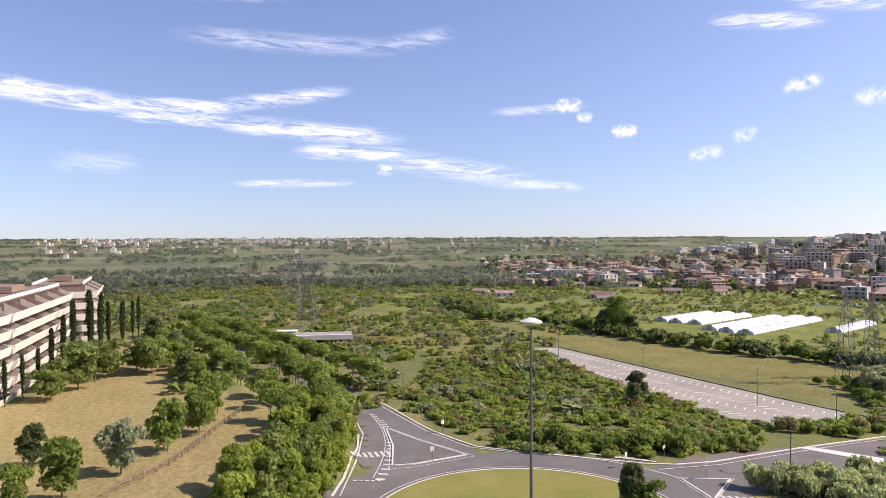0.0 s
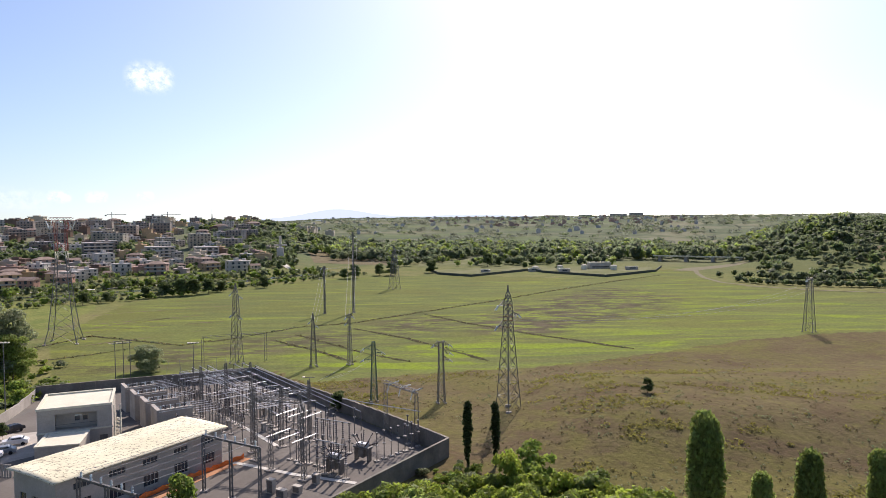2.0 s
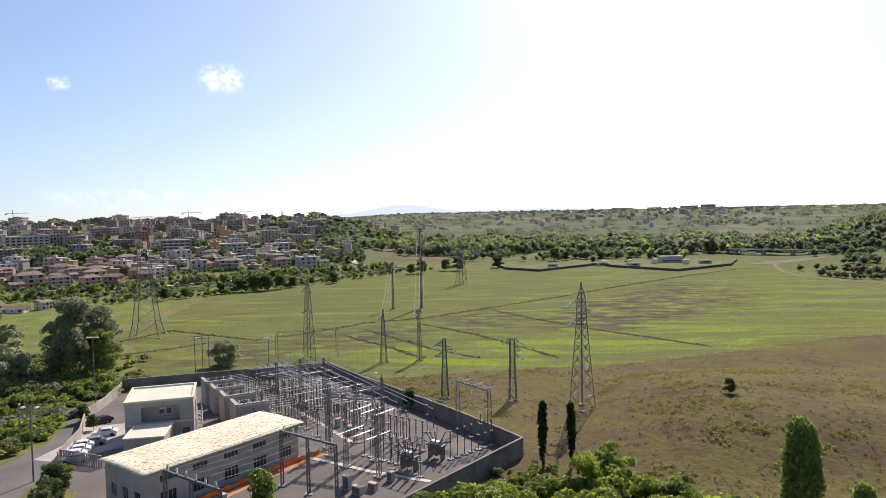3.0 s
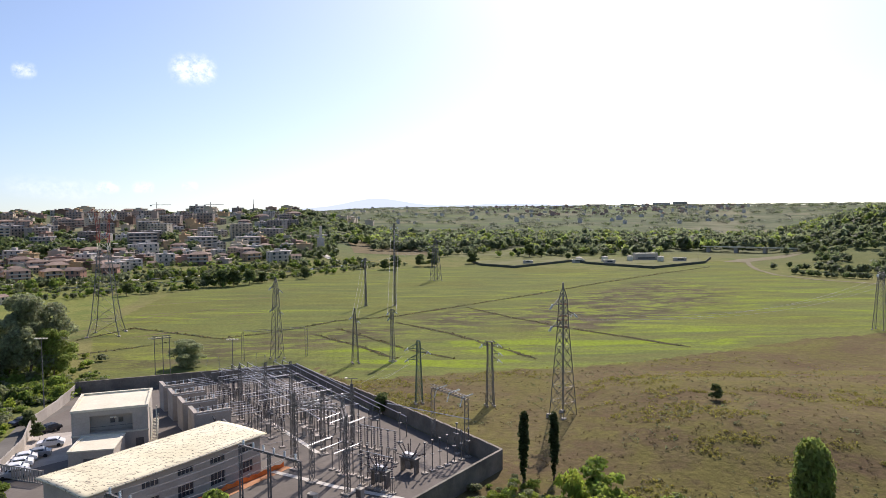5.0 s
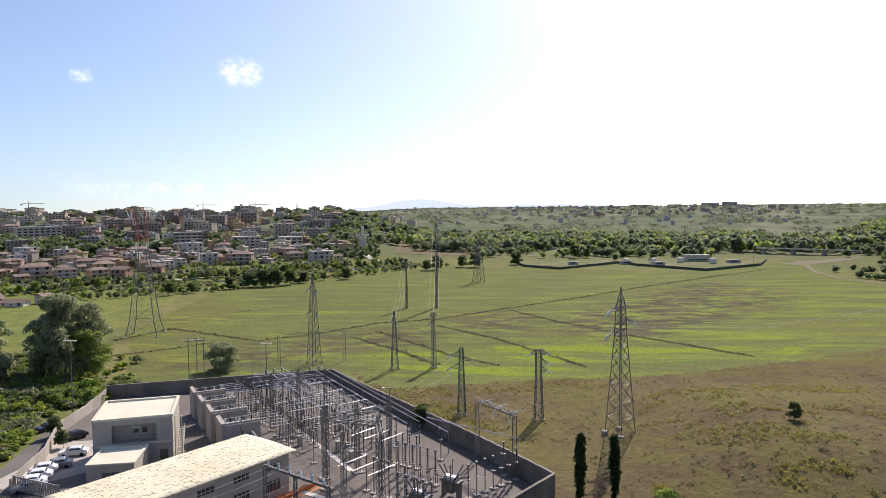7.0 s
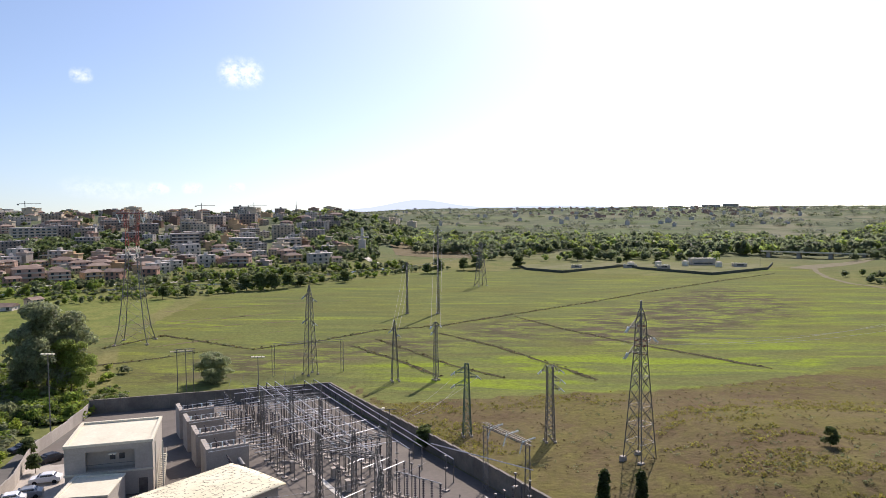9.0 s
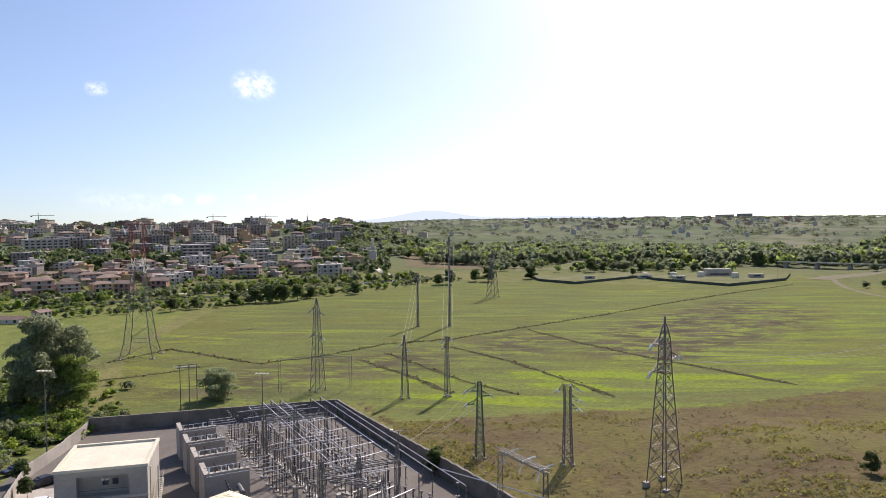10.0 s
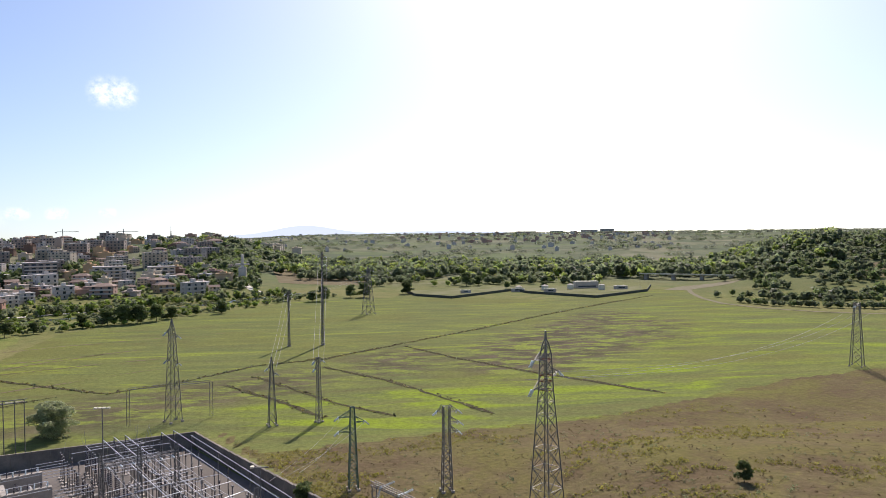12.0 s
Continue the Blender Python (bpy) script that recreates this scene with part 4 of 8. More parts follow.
woods("garden_trees", sector(520, -50, -11, 500, 640, 1.5, 4.5, 64, (0.9, 1.6)) + sector(500, -68, -48, 560, 700, 2.5, 6.5, 65, (0.9, 1.5)), "garden trees and hedges between the houses", ["hedge", "dark", "olive"], 30, 25, "garden", 2)
for x, y, h in ((22, 532, 11), (73, 594, 12), (84, 600, 9), (-42, 486, 8), (-35, 490, 10), (-18, 511, 9), (-9, 510, 10), (112, 590, 9), (100, 560, 6), (125, 545, 7), (-58, 495, 7)):
    tree("dark_tree", x, y, h, 1.25, "single trees beyond the field")

# weeds and brown stalks standing in the stubble
def tufts(name, n, mk, h0, h1, seed, cut, label, poly=STUBBLE, near=260):
    rng = random.Random(seed)
    V, F, off = [], [], 0
    done = 0
    xs, ys = [p[0] for p in poly], [p[1] for p in poly]
    while done < n:
        x, y = rng.uniform(min(xs), min(max(xs), 200)), rng.uniform(max(60, min(ys)), max(ys))
        if not inside(poly, x, y) or math.hypot(x, y) > near or (x < 12 and y < 125):
            continue
        if rng.random() < (math.hypot(x, y) - 110) / 110 or x > 70 + rng.random() * 60:
            continue
        if noise.noise(Vector((x / 26, y / 11, seed))) * 0.7 + noise.noise(Vector((x / 6, y / 4, seed + 5))) * 0.5 < cut:
            continue
        h, z0 = rng.uniform(h0, h1), gz(x, y)
        w = h * rng.uniform(0.7, 1.5)
        v, f = leaf_cloud([(x, y, z0 + h * 0.3, w, w, h * 0.6)], 9, 0.34 * h, rng.randrange(1 << 30), 0.6)
        V.append(v)
        F.append(f + off)
        off += len(v)
        done += 1
    tagged(new(name, cloud_mesh(name, np.concatenate(V), np.concatenate(F), M[mk])), label, "weeds", kind="stuff")


tufts("weed_tufts", 5200, "weed", 0.15, 0.5, 5, 0.16, "yellow-green weeds in the brown stubble")
tufts("weed_tufts", 900, "olive", 0.15, 0.45, 6, 0.1, "green weeds in the brown stubble")
tufts("dead_stalks", 2600, "litter", 0.15, 0.35, 7, -0.3, "dry brown stalks left in the stubble")

# ---- lattice pylons ----
def square(z, r):
    return [Vector((sx * r, sy * r, z)) for sx, sy in ((1, 1), (-1, 1), (-1, -1), (1, -1))]


def lattice(thing, levels, leg_w, brace_w, material, panels=10):
    """Four legs through the levels (z, half width), and crossed braces between them."""
    def half(z):
        for (z0, r0), (z1, r1) in zip(levels[:-1], levels[1:]):
            if z <= z1:
                return r0 + (r1 - r0) * (z - z0) / (z1 - z0)
        return levels[-1][1]
    for k in range(4):
        bm = bmesh.new()
        for (z0, r0), (z1, r1) in zip(levels[:-1], levels[1:]):
            bar(bm, square(z0, r0)[k], square(z1, r1)[k], leg_w)
        part("leg", bm, material, thing)
    bm = bmesh.new()
    z, top = levels[0][0], levels[-1][0]
    while z < top - 0.2:
        step = max(0.9, min(half(z) * 2.0, (top - levels[0][0]) / panels * 1.6))
        z1 = min(top, z + step)
        a, b = square(z, half(z)), square(z1, half(z1))
        for k in range(4):
            bar(bm, a[k], b[(k + 1) % 4], brace_w)
            bar(bm, a[(k + 1) % 4], b[k], brace_w)
        if int(z * 3) % 2 == 0:
            for k in range(4):
                bar(bm, b[k], b[(k + 1) % 4], brace_w)
        z = z1
    part("bracing", bm, material, thing)


def string_bm(p, q, n=8, r=0.13):
    """A string of insulator discs from p to q."""
    bm = bmesh.new()
    p, q = Vector(p), Vector(q)
    bar(bm, p, q, 0.07)
    for k in range(n):
        c = p + (q - p) * ((k + 0.5) / n)
        d = (q - p).normalized() * 0.05
        bar(bm, c - d, c + d, 2 * r, 1.2 * r, 6)
    return bm


def crossarm(thing, z, reach, root, material, sign, insul="glassins", drop=1.6, w=0.12):
    bm = bmesh.new()
    tip = Vector((sign * reach, 0, z + 0.1))
    for y in (-root, root):
        bar(bm, (sign * root, y, z), tip, w)
        bar(bm, (sign * root, y, z + 1.0), tip, w * 0.8)
        bar(bm, (sign * root, y, z + 1.0), (sign * (root + reach) / 2, y * 0.5, z + 0.05), w * 0.7)
    arm = part("crossarm", bm, material, thing)
    for y, out in ((-0.2, 0.75), (0.2, 0.75), (0.75, -0.1)):
        part("insulator_string", string_bm(tip + Vector((0, y * 0.4, 0)), tip + Vector((sign * out * drop * 0.75, y, -drop * 0.5)), 7, 0.12), M[insul], arm, "pale glass insulator string")
    return tip


def footing(thing, r, s=0.5):
    for p in square(0, r):
        bm = boxes((p.x - s / 2, p.y - s / 2, -0.6, p.x + s / 2, p.y + s / 2, 0.35))
        part("footing", bm, M["concrete"], thing)


def pylon_main():
    ob = empty("pylon", pose(20.7, 131.6, gz(20.7, 131.6), 0, 0, 38))
    lattice(ob, [(0, 1.75), (1.9, 1.62), (16.4, 0.72), (21.2, 0.55), (22.7, 0.3), (23.4, 0.07), (24.5, 0.04)], 0.14, 0.065, M["steel"], 14)
    footing(ob, 1.75, 0.8)
    crossarm(ob, 20.6, 2.6, 0.57, M["steel"], -1, w=0.1)
    crossarm(ob, 18.4, 2.9, 0.64, M["steel"], 1, w=0.1)
    crossarm(ob, 16.7, 2.8, 0.7, M["steel"], -1, w=0.1)
    bm = bmesh.new()
    for z in (16.4, 17.6, 18.4, 20.6):
        r = 0.72 - (z - 16.4) * 0.035
        for a, b in zip(square(z, r), square(z, r)[1:] + square(z, r)[:1]):
            bar(bm, a, b, 0.1)
    part("waist_ring", bm, M["rust"], ob, "rusty reddish steel ring")
    tagged(ob, "tall galvanised lattice pylon with three staggered crossarms", "pylon")


def pylon_vee():
    ob = empty("pylon", pose(-116.5, 241, gz(-116.5, 241), 0, 0, 12))
    lattice(ob, [(0, 5.0), (5, 3.9), (16, 2.7), (29, 1.6)], 0.19, 0.075, M["steel"], 9)
    footing(ob, 5.0, 1.0)
    for k, (z0, z1) in enumerate(((31.5, 34.5), (29, 31.5))):
        bm = bmesh.new()
        for a, b in zip(square(z0, 1.6), square(z1, 1.6)):
            bar(bm, a, b, 0.22)
        for a, b in zip(square(z0, 1.6), square(z1, 1.6)[1:] + square(z1, 1.6)[:1]):
            bar(bm, a, b, 0.16)
        part("painted_band", bm, M["steelred"] if k == 0 else M["roofwhite"], ob, "red aviation band" if k == 0 else "white aviation band")
    for sx in (-1, 1):
        bm = bmesh.new()
        for y in (-1, 1):
            bar(bm, (sx * 1.6, y, 34.5), (sx * 2.3, y * 0.8, 42), 0.16)
            bar(bm, (sx * 1.2, y, 34.5), (sx * 1.3, y * 0.8, 42), 0.1)
        for k in range(4):
            bar(bm, (sx * (1.2 + 0.55 * k), -0.9, 34.5 + 1.9 * k), (sx * (1.3 + 0.2 * k), 0.9, 35.4 + 1.9 * k), 0.12)
        part("window_frame", bm, M["steelred"], ob, "dark red painted frame")
    bm = bmesh.new()
    for y in (-0.8, 0.8):
        bar(bm, (-4.4, y, 42), (4.4, y, 42), 0.16)
        bar(bm, (-3.4, y, 43), (3.4, y, 43), 0.12)
    for k in range(-4, 4):
        bar(bm, (k, -0.8, 42), (k + 1, 0.8, 43), 0.11)
    beam = part("crossarm", bm, M["steelred"], ob, "red painted top beam")
    for cx, zt in ((-3.5, 41.8), (0, 42.9), (3.5, 41.8)):
        for s in (-1, 1):
            part("insulator_string", string_bm((cx + s * 1.0, 0, zt), (cx, 0, zt - 2.9), 12, 0.27), M["glassins"], beam, "white V-shaped insulator string")
    tagged(ob, "very tall lattice pylon with red top and white V insulators", "pylon")


def pylon_slim(x, y, h, base, turn, mk="steel", arms=(), top=0.25, label="slim lattice pylon with slanting legs in the crop field", leg=0.13, levels=None):
    ob = empty("pylon", pose(x, y, gz(x, y), 0, 0, turn))
    lattice(ob, levels or [(0, base), (h * 0.7, base * 0.45 + top * 0.3), (h, top)], leg, leg * 0.5, M[mk], 10)
    footing(ob, base, 0.5)
    for z, reach, sign in arms:
        crossarm(ob, z, reach, top + 0.1, M[mk], sign, drop=1.2, w=0.09)
    return tagged(ob, label, "pylon")


pylon_main()
pylon_vee()
pylon_slim(-25.3, 193.7, 15.2, 0.85, 20, top=0.08, arms=((12.6, 0.9, -1), (11.4, 0.9, 1)), leg=0.11)
pylon_slim(-15.2, 195, 14.6, 0.55, 45, top=0.28, arms=((13.6, 1.2, -1), (13.6, 1.2, 1), (12.0, 1.0, -1)), leg=0.11)
pylon_slim(-6.2, 147, 13.1, 0.72, 10, "steelgreen", ((11.5, 2.2, -1), (10.6, 1.9, 1), (9.2, 2.2, -1)), 0.3, "dark green lattice pole with small crossarms beside the wall")
pylon_slim(8.2, 144, 13.2, 0.75, 8, "steel", ((12.4, 1.5, -1), (12.4, 1.8, 1), (10.6, 2.0, 1), (9.2, 1.8, 1)), 0.5, "straight square lattice mast with white insulators on stubble")
pylon_slim(-48.2, 200, 23.3, 1.4, 45, "steel", ((20.3, 1.5, -1), (19.2, 1.5, 1), (14.0, 1.5, -1), (13, 1.5, 1)), 0.3, "lattice pylon rising behind the substation", 0.12, [(0, 1.4), (12.7, 0.85), (20.6, 0.5), (23.3, 0.06)])
pylon_slim(-34.9, 305, 21, 0.34, 45, "steeldark", ((20, 1.4, -1), (20, 1.4, 1)), 0.2, "thin lattice pole standing in the crop field", 0.16)
pylon_slim(-22.2, 306, 36, 0.4, 45, "steeldark", ((34, 1.6, -1), (34, 1.6, 1), (31, 1.6, 1)), 0.2, "tall thin lattice mast in the crop field", 0.16)
pylon_slim(-5.4, 410, 25, 2.6, 30, "steel", ((20, 4, -1), (20, 4, 1), (23, 3, -1), (23, 3, 1)), 0.4, "distant lattice pylon at the field's far side", 0.2)
pylon_slim(145.2, 236, 19.5, 1.7, 40, "steel", ((18.6, 2.2, -1), (18.6, 2.6, 1)), 0.75, "broad lattice pylon at the edge of the crop", 0.14)
pylon_slim(-148.2, 160.3, 25.7, 2.1, 15, "steel", ((22, 2.5, 1), (20, 2.5, -1), (18, 2.5, 1)), 0.3, "lattice pylon standing in the meadow hedge", 0.11)
pylon_slim(-151.3, 173, 24.1, 2.1, 15, "steel", ((21, 2.5, 1), (19, 2.5, -1), (17, 2.5, 1)), 0.3, "lattice pylon standing in the meadow hedge", 0.11)
pylon_slim(-220, 280, 24, 2.1, 15, "alu", ((21, 2.5, 1), (19, 2.5, -1)), 0.3, "lattice pylon beyond the greenhouses", 0.12)


def cat_pylon(x, y, h, turn):
    ob = empty("pylon", pose(x, y, gz(x, y), 0, 0, turn))
    lattice(ob, [(0, 4.6), (h * 0.45, 2.4), (h * 0.62, 1.9)], 0.22, 0.12, M["steel"], 9)
    footing(ob, 3.6, 0.9)
    for sx in (-1, 1):
        bm = bmesh.new()
        for y0 in (-1, 1):
            bar(bm, (sx * 1.2, y0 * 1.2, h * 0.62), (sx * 4.6, y0 * 0.8, h * 0.86), 0.22)
            bar(bm, (sx * 0.6, y0 * 1.2, h * 0.66), (sx * 3.4, y0 * 0.8, h * 0.88), 0.15)
            for k in range(3):
                t = k / 3
                bar(bm, (sx * (1.2 + 3.4 * t), y0, h * (0.62 + 0.24 * t)), (sx * (0.9 + 2.8 * (t + 0.25)), -y0, h * (0.66 + 0.22 * (t + 0.2))), 0.11)
            bar(bm, (sx * 4.6, y0 * 0.8, h * 0.86), (sx * 3.6, 0, h), 0.16)
        part("window_frame", bm, M["steel"], ob)
    bm = bmesh.new()
    for y0 in (-0.8, 0.8):
        bar(bm, (-8.5, y0, h * 0.88), (8.5, y0, h * 0.88), 0.2)
        bar(bm, (-7, y0, h * 0.92), (7, y0, h * 0.92), 0.16)
    for k in range(-8, 8):
        bar(bm, (k, -0.8, h * 0.88), (k + 1, 0.8, h * 0.92), 0.11)
    beam = part("crossarm", bm, M["steel"], ob)
    for cx in (-7.5, 0, 7.5):
        part("insulator_string", string_bm((cx, 0, h * 0.88), (cx, 0, h * 0.88 - 2.8), 9, 0.2), M["glassins"], beam, "pale insulator string")
    tagged(ob, "large grey lattice pylon with a window-shaped head", "pylon", "pair of large pylons")


cat_pylon(-316, 31, 32.5, 70)
cat_pylon(-445, 37, 31.5, 70)


# ---- wires ----
def wire(p, q, sag=1.0, w=0.05, n=10, name="power_line", mk="wire", label="thin bare overhead conductor", group="overhead lines"):
    p, q = Vector(p), Vector(q)
    bm = bmesh.new()
    pts = [p + (q - p) * (k / n) - Vector((0, 0, 4 * sag * (k / n) * (1 - k / n))) for k in range(n + 1)]
    q0 = (q - p).to_track_quat("Z", "Y")
    rings = [[bm.verts.new(c + q0 @ Vector((w / 2 * math.cos(a), w / 2 * math.sin(a), 0))) for a in (0.5, 2.6, 4.7)] for c in pts]
    for r0, r1 in zip(rings[:-1], rings[1:]):
        for k in range(3):
            bm.faces.new((r0[k], r0[(k + 1) % 3], r1[(k + 1) % 3], r1[k]))
    return tagged(part(name, bm, M[mk]), label, "power line", group)


# from the portal behind the wall up to the poles, and along the valley
for k, (b, h) in enumerate(((-1.6, 11.4), (1.6, 10.4), (-1.4, 9.2))):
    wire((-15.5 + k * 1.6, 123.8 + k * 1.2, 12.9), (-6.2 + b, 147, gz(-6, 147) + h), 0.5, 0.035)
for k in (-1, 0, 1):
    wire((-116.5 + k * 3.4, 241, 39.3), (-151 + k * 4, 173, 22 + abs(k)), 2.0, 0.06)
    wire((-5.4 + k * 4, 410, 21), (-22 + k * 1.6, 306, 34), 2.0, 0.05)
    wire((-22 + k * 1.6, 306, 34), (-15.2 + k * 1.2, 195, 14.2), 1.5, 0.06, 14)
    wire((-34.9 + k * 1.4, 305, 20.6), (-25.3 + k * 0.9, 193.7, 13.2), 1.5, 0.05, 14)
    wire((-5.4 + k * 4, 410, 22), (-34.9 + k * 1.4, 305, 20.6), 2.0, 0.05)
    wire((20.7 + k * 3, 131.6, 23.5 - abs(k)), (145 + k * 4.5, 236, 17), 4.0, 0.06, 20)
    wire((-316 + 2 * k, 31 + k * 7, 28), (-445 + 2 * k, 37 + k * 7, 27), 3.0, 0.08, 14)
    wire((-316 + 2 * k, 31 + k * 7, 28), (-150 + k, 166 + k * 2, 22), 5.0, 0.05, 20)

# ---- substation ----
SN, SU, SV = Vector((-38.4, 179.7)), Vector((0.527, -0.85)), Vector((-0.85, -0.527))
H1, H2 = Vector((0.565, 0.825)), Vector((0.825, -0.565))


def st(a, b):
    p = SN + SU * a + SV * b
    return p.x, p.y


YARD = [(-84.5, 163), (-38.9, 179.2), (6.9, 106.2), (-3.8, 91.2), (-24, 63), (-58, 78), (-62, 92), (-67, 106), (-71, 119), (-79, 136), (-84, 152)]
tagged(draped("yard", YARD, 0.06, M["asphalt_new"]), "dark asphalt and gravel yard of a substation", "yard", kind="structure")
tagged(draped("pavement", [(-72, 108), (-66.5, 106), (-59.5, 114.5), (-64, 124), (-60, 133), (-72, 130), (-78, 134), (-72, 119)], 0.10, M["concrete"]), "pale concrete car park inside the yard wall", "pavement", kind="structure")


def wall_run(pts, h, thick, mk, label, panel=3.0, cap=True):
    ob = empty("boundary_wall")
    for p, q in zip(pts[:-1], pts[1:]):
        L = math.hypot(q[0] - p[0], q[1] - p[1])
        n = max(1, round(L / panel))
        ang = math.degrees(math.atan2(q[1] - p[1], q[0] - p[0]))
        for k in range(n):
            t = (k + 0.5) / n
            x, y = p[0] + (q[0] - p[0]) * t, p[1] + (q[1] - p[1]) * t
            w = L / n
            bm = boxes((-w / 2 + 0.012, -thick / 2, -0.8, w / 2 - 0.012, thick / 2, h))
            if cap:
                box(bm, -w / 2 + 0.012, -thick / 2 - 0.05, h, w / 2 - 0.012, thick / 2 + 0.05, h + 0.08)
            pn = part("panel", bm, M[mk], ob)
            pn.matrix_basis = pose(x, y, gz(x, y), 0, 0, ang)
    return tagged(ob, label, "wall")


wall_run([(-85.5, 163), (-38.4, 179.7), (7.3, 106.2), (-3.8, 90.9), (-26, 60)], 2.9, 0.3, "wallgrey", "grey concrete panel wall round the substation yard", 3.2)
wall_run([(-66, 105), (-70.7, 119.3), (-78.6, 134.9), (-82, 150)], 2.2, 0.2, "concrete", "pale concrete wall beside the access lane", 2.6, False)
wall_run([(-82, 150), (-84, 158), (-85.5, 163)], 2.4, 0.2, "concrete", "pale concrete wall beside the access lane", 2.6, False)
gate = empty("gate", pose(-62, 104.5, gz(-62, 104.5), 0, 0, -20))
part("gate_frame", boxes((-4.5, -0.05, 0.1, 4.5, 0.05, 0.25), (-4.5, -0.05, 1.95, 4.5, 0.05, 2.1), (-4.55, -0.06, 0, -4.4, 0.06, 2.2), (4.4, -0.06, 0, 4.55, 0.06, 2.2)), M["concrete"], gate)
for k in range(18):
    part("slat", boxes((-4.3 + k * 0.5, -0.03, 0.2, -4.0 + k * 0.5, 0.03, 2.0)), M["concrete"], gate)
tagged(gate, "pale sliding slatted gate to the car park", "gate")


# hall with a shallow vaulted roof
def hall():
    L, W, E = 25.6, 9.6, 5.6
    ob = empty("switch_hall", Matrix.Translation((-50.2, 90.2, 4.55)) @ Matrix(((H1.x, -H1.y, 0, 0), (H1.y, H1.x, 0, 0), (0, 0, 1, 0), (0, 0, 0, 1))))
    # local: x along the hall, y to the left of it (the hall lies at y from -W to 0)
    t = 0.25
    wins_long = [2.2, 7.0, 12.0, 17.0, 21.8]
    bm = bmesh.new()

    def wall_x(y0, y1, holes):
        xs = sorted({0, L} | {h[0] for h in holes} | {h[1] for h in holes})
        for x0, x1 in zip(xs[:-1], xs[1:]):
            cut = sorted([(h[2], h[3]) for h in holes if h[0] <= x0 and h[1] >= x1])
            z = -0.6
            for a, b in cut:
                box(bm, x0, y0, z, x1, y1, a)
                z = b
            box(bm, x0, y0, z, x1, y1, E)

    holes = []
    for x in wins_long:
        holes += [(x, x + 2.4, 0.9, 2.6), (x, x + 2.4, 3.9, 4.8)]
    wall_x(-W, -W + t, holes)
    part("wall", bm, M["plaster"], ob)
    bm = bmesh.new()
    wall_x(-t, 0, [(x, x + 2.4, 0.9, 2.6) for x in wins_long])
    part("wall", bm, M["plaster"], ob)
    for x0, sgn in ((0, 1), (L - t, 1)):
        bm = bmesh.new()
        ys = [-W + t] + ([-W + 1.0, -W + 2.4, -W + 3.9, -W + 5.3, -W + 6.8, -W + 8.2] if x0 == 0 else []) + [-t]
        for i, (a, b) in enumerate(zip(ys[:-1], ys[1:])):
            if x0 == 0 and i % 2 == 1:
                box(bm, x0, a, -0.6, x0 + t, b, 1.2)
                box(bm, x0, a, 3.0, x0 + t, b, E)
            else:
                box(bm, x0, a, -0.6, x0 + t, b, E)
        n = 12
        for k in range(n):
            y0, y1 = -W + W * k / n, -W + W * (k + 1) / n
            za, zb = [E + 0.14 * (1 - (2 * (y + W / 2) / W) ** 2) for y in (y0, y1)]
            v = [bm.verts.new(p) for p in ((x0, y0, E), (x0, y1, E), (x0, y1, zb), (x0, y0, za), (x0 + t, y0, E), (x0 + t, y1, E), (x0 + t, y1, zb), (x0 + t, y0, za))]
            for f in ((0, 3, 2, 1), (4, 5, 6, 7), (3, 7, 6, 2)):
                bm.faces.new([v[i] for i in f])
        part("wall", bm, M["plaster"], ob)
    for x, y, w, z0, z1, side in [(x, -W, 2.4, 0.9, 2.6, 0) for x in wins_long] + [(x, -W, 2.4, 3.9, 4.8, 0) for x in wins_long] + [(0, y, 1.4, 1.2, 3.0, 1) for y in (-W + 1.0, -W + 3.9, -W + 6.8)]:
        win = empty("window")
        win.parent = ob
        if side == 0:
            win.matrix_basis = pose(x, y + 0.12, z0)
        else:
            win.matrix_basis = pose(x + 0.12, y, z0) @ Matrix.Rotation(radians(90), 4, "Z")
        h = z1 - z0
        part("pane", boxes((0.06, -0.01, 0.06, w - 0.06, 0.01, h - 0.06)), M["window"], win)
        fr = boxes((0, -0.05, 0, 0.07, 0.05, h), (w - 0.07, -0.05, 0, w, 0.05, h), (0.07, -0.05, 0, w - 0.07, 0.05, 0.07), (0.07, -0.05, h - 0.07, w - 0.07, 0.05, h))
        for k in range(1, int(w / 0.6)):
            box(fr, k * 0.6 - 0.03, -0.04, 0.07, k * 0.6 + 0.03, 0.04, h - 0.07)
        part("window_frame", fr, M["plaster"], win)
    # vaulted roof shell with overhang
    bm = bmesh.new()
    n, m, oh = 12, 26, 0.7
    top = [[None] * (n + 1) for _ in range(m + 1)]
    bot = [[None] * (n + 1) for _ in range(m + 1)]
    for i in range(m + 1):
        for k in range(n + 1):
            y = -W - oh + (W + 2 * oh) * k / n
            x = -oh + (L + 2 * oh) * i / m
            z = E + 0.12 + 0.14 * (1 - (2 * (y + W / 2) / W) ** 2)
            top[i][k] = bm.verts.new((x, y, z + 0.14))
            bot[i][k] = bm.verts.new((x, y, z))
    for i in range(m):
        for k in range(n):
            bm.faces.new((top[i][k], top[i + 1][k], top[i + 1][k + 1], top[i][k + 1]))
            bm.faces.new((bot[i][k], bot[i][k + 1], bot[i + 1][k + 1], bot[i + 1][k]))
    for i in range(m):
        bm.faces.new((bot[i][0], bot[i + 1][0], top[i + 1][0], top[i][0]))
        bm.faces.new((bot[i + 1][n], bot[i][n], top[i][n], top[i + 1][n]))
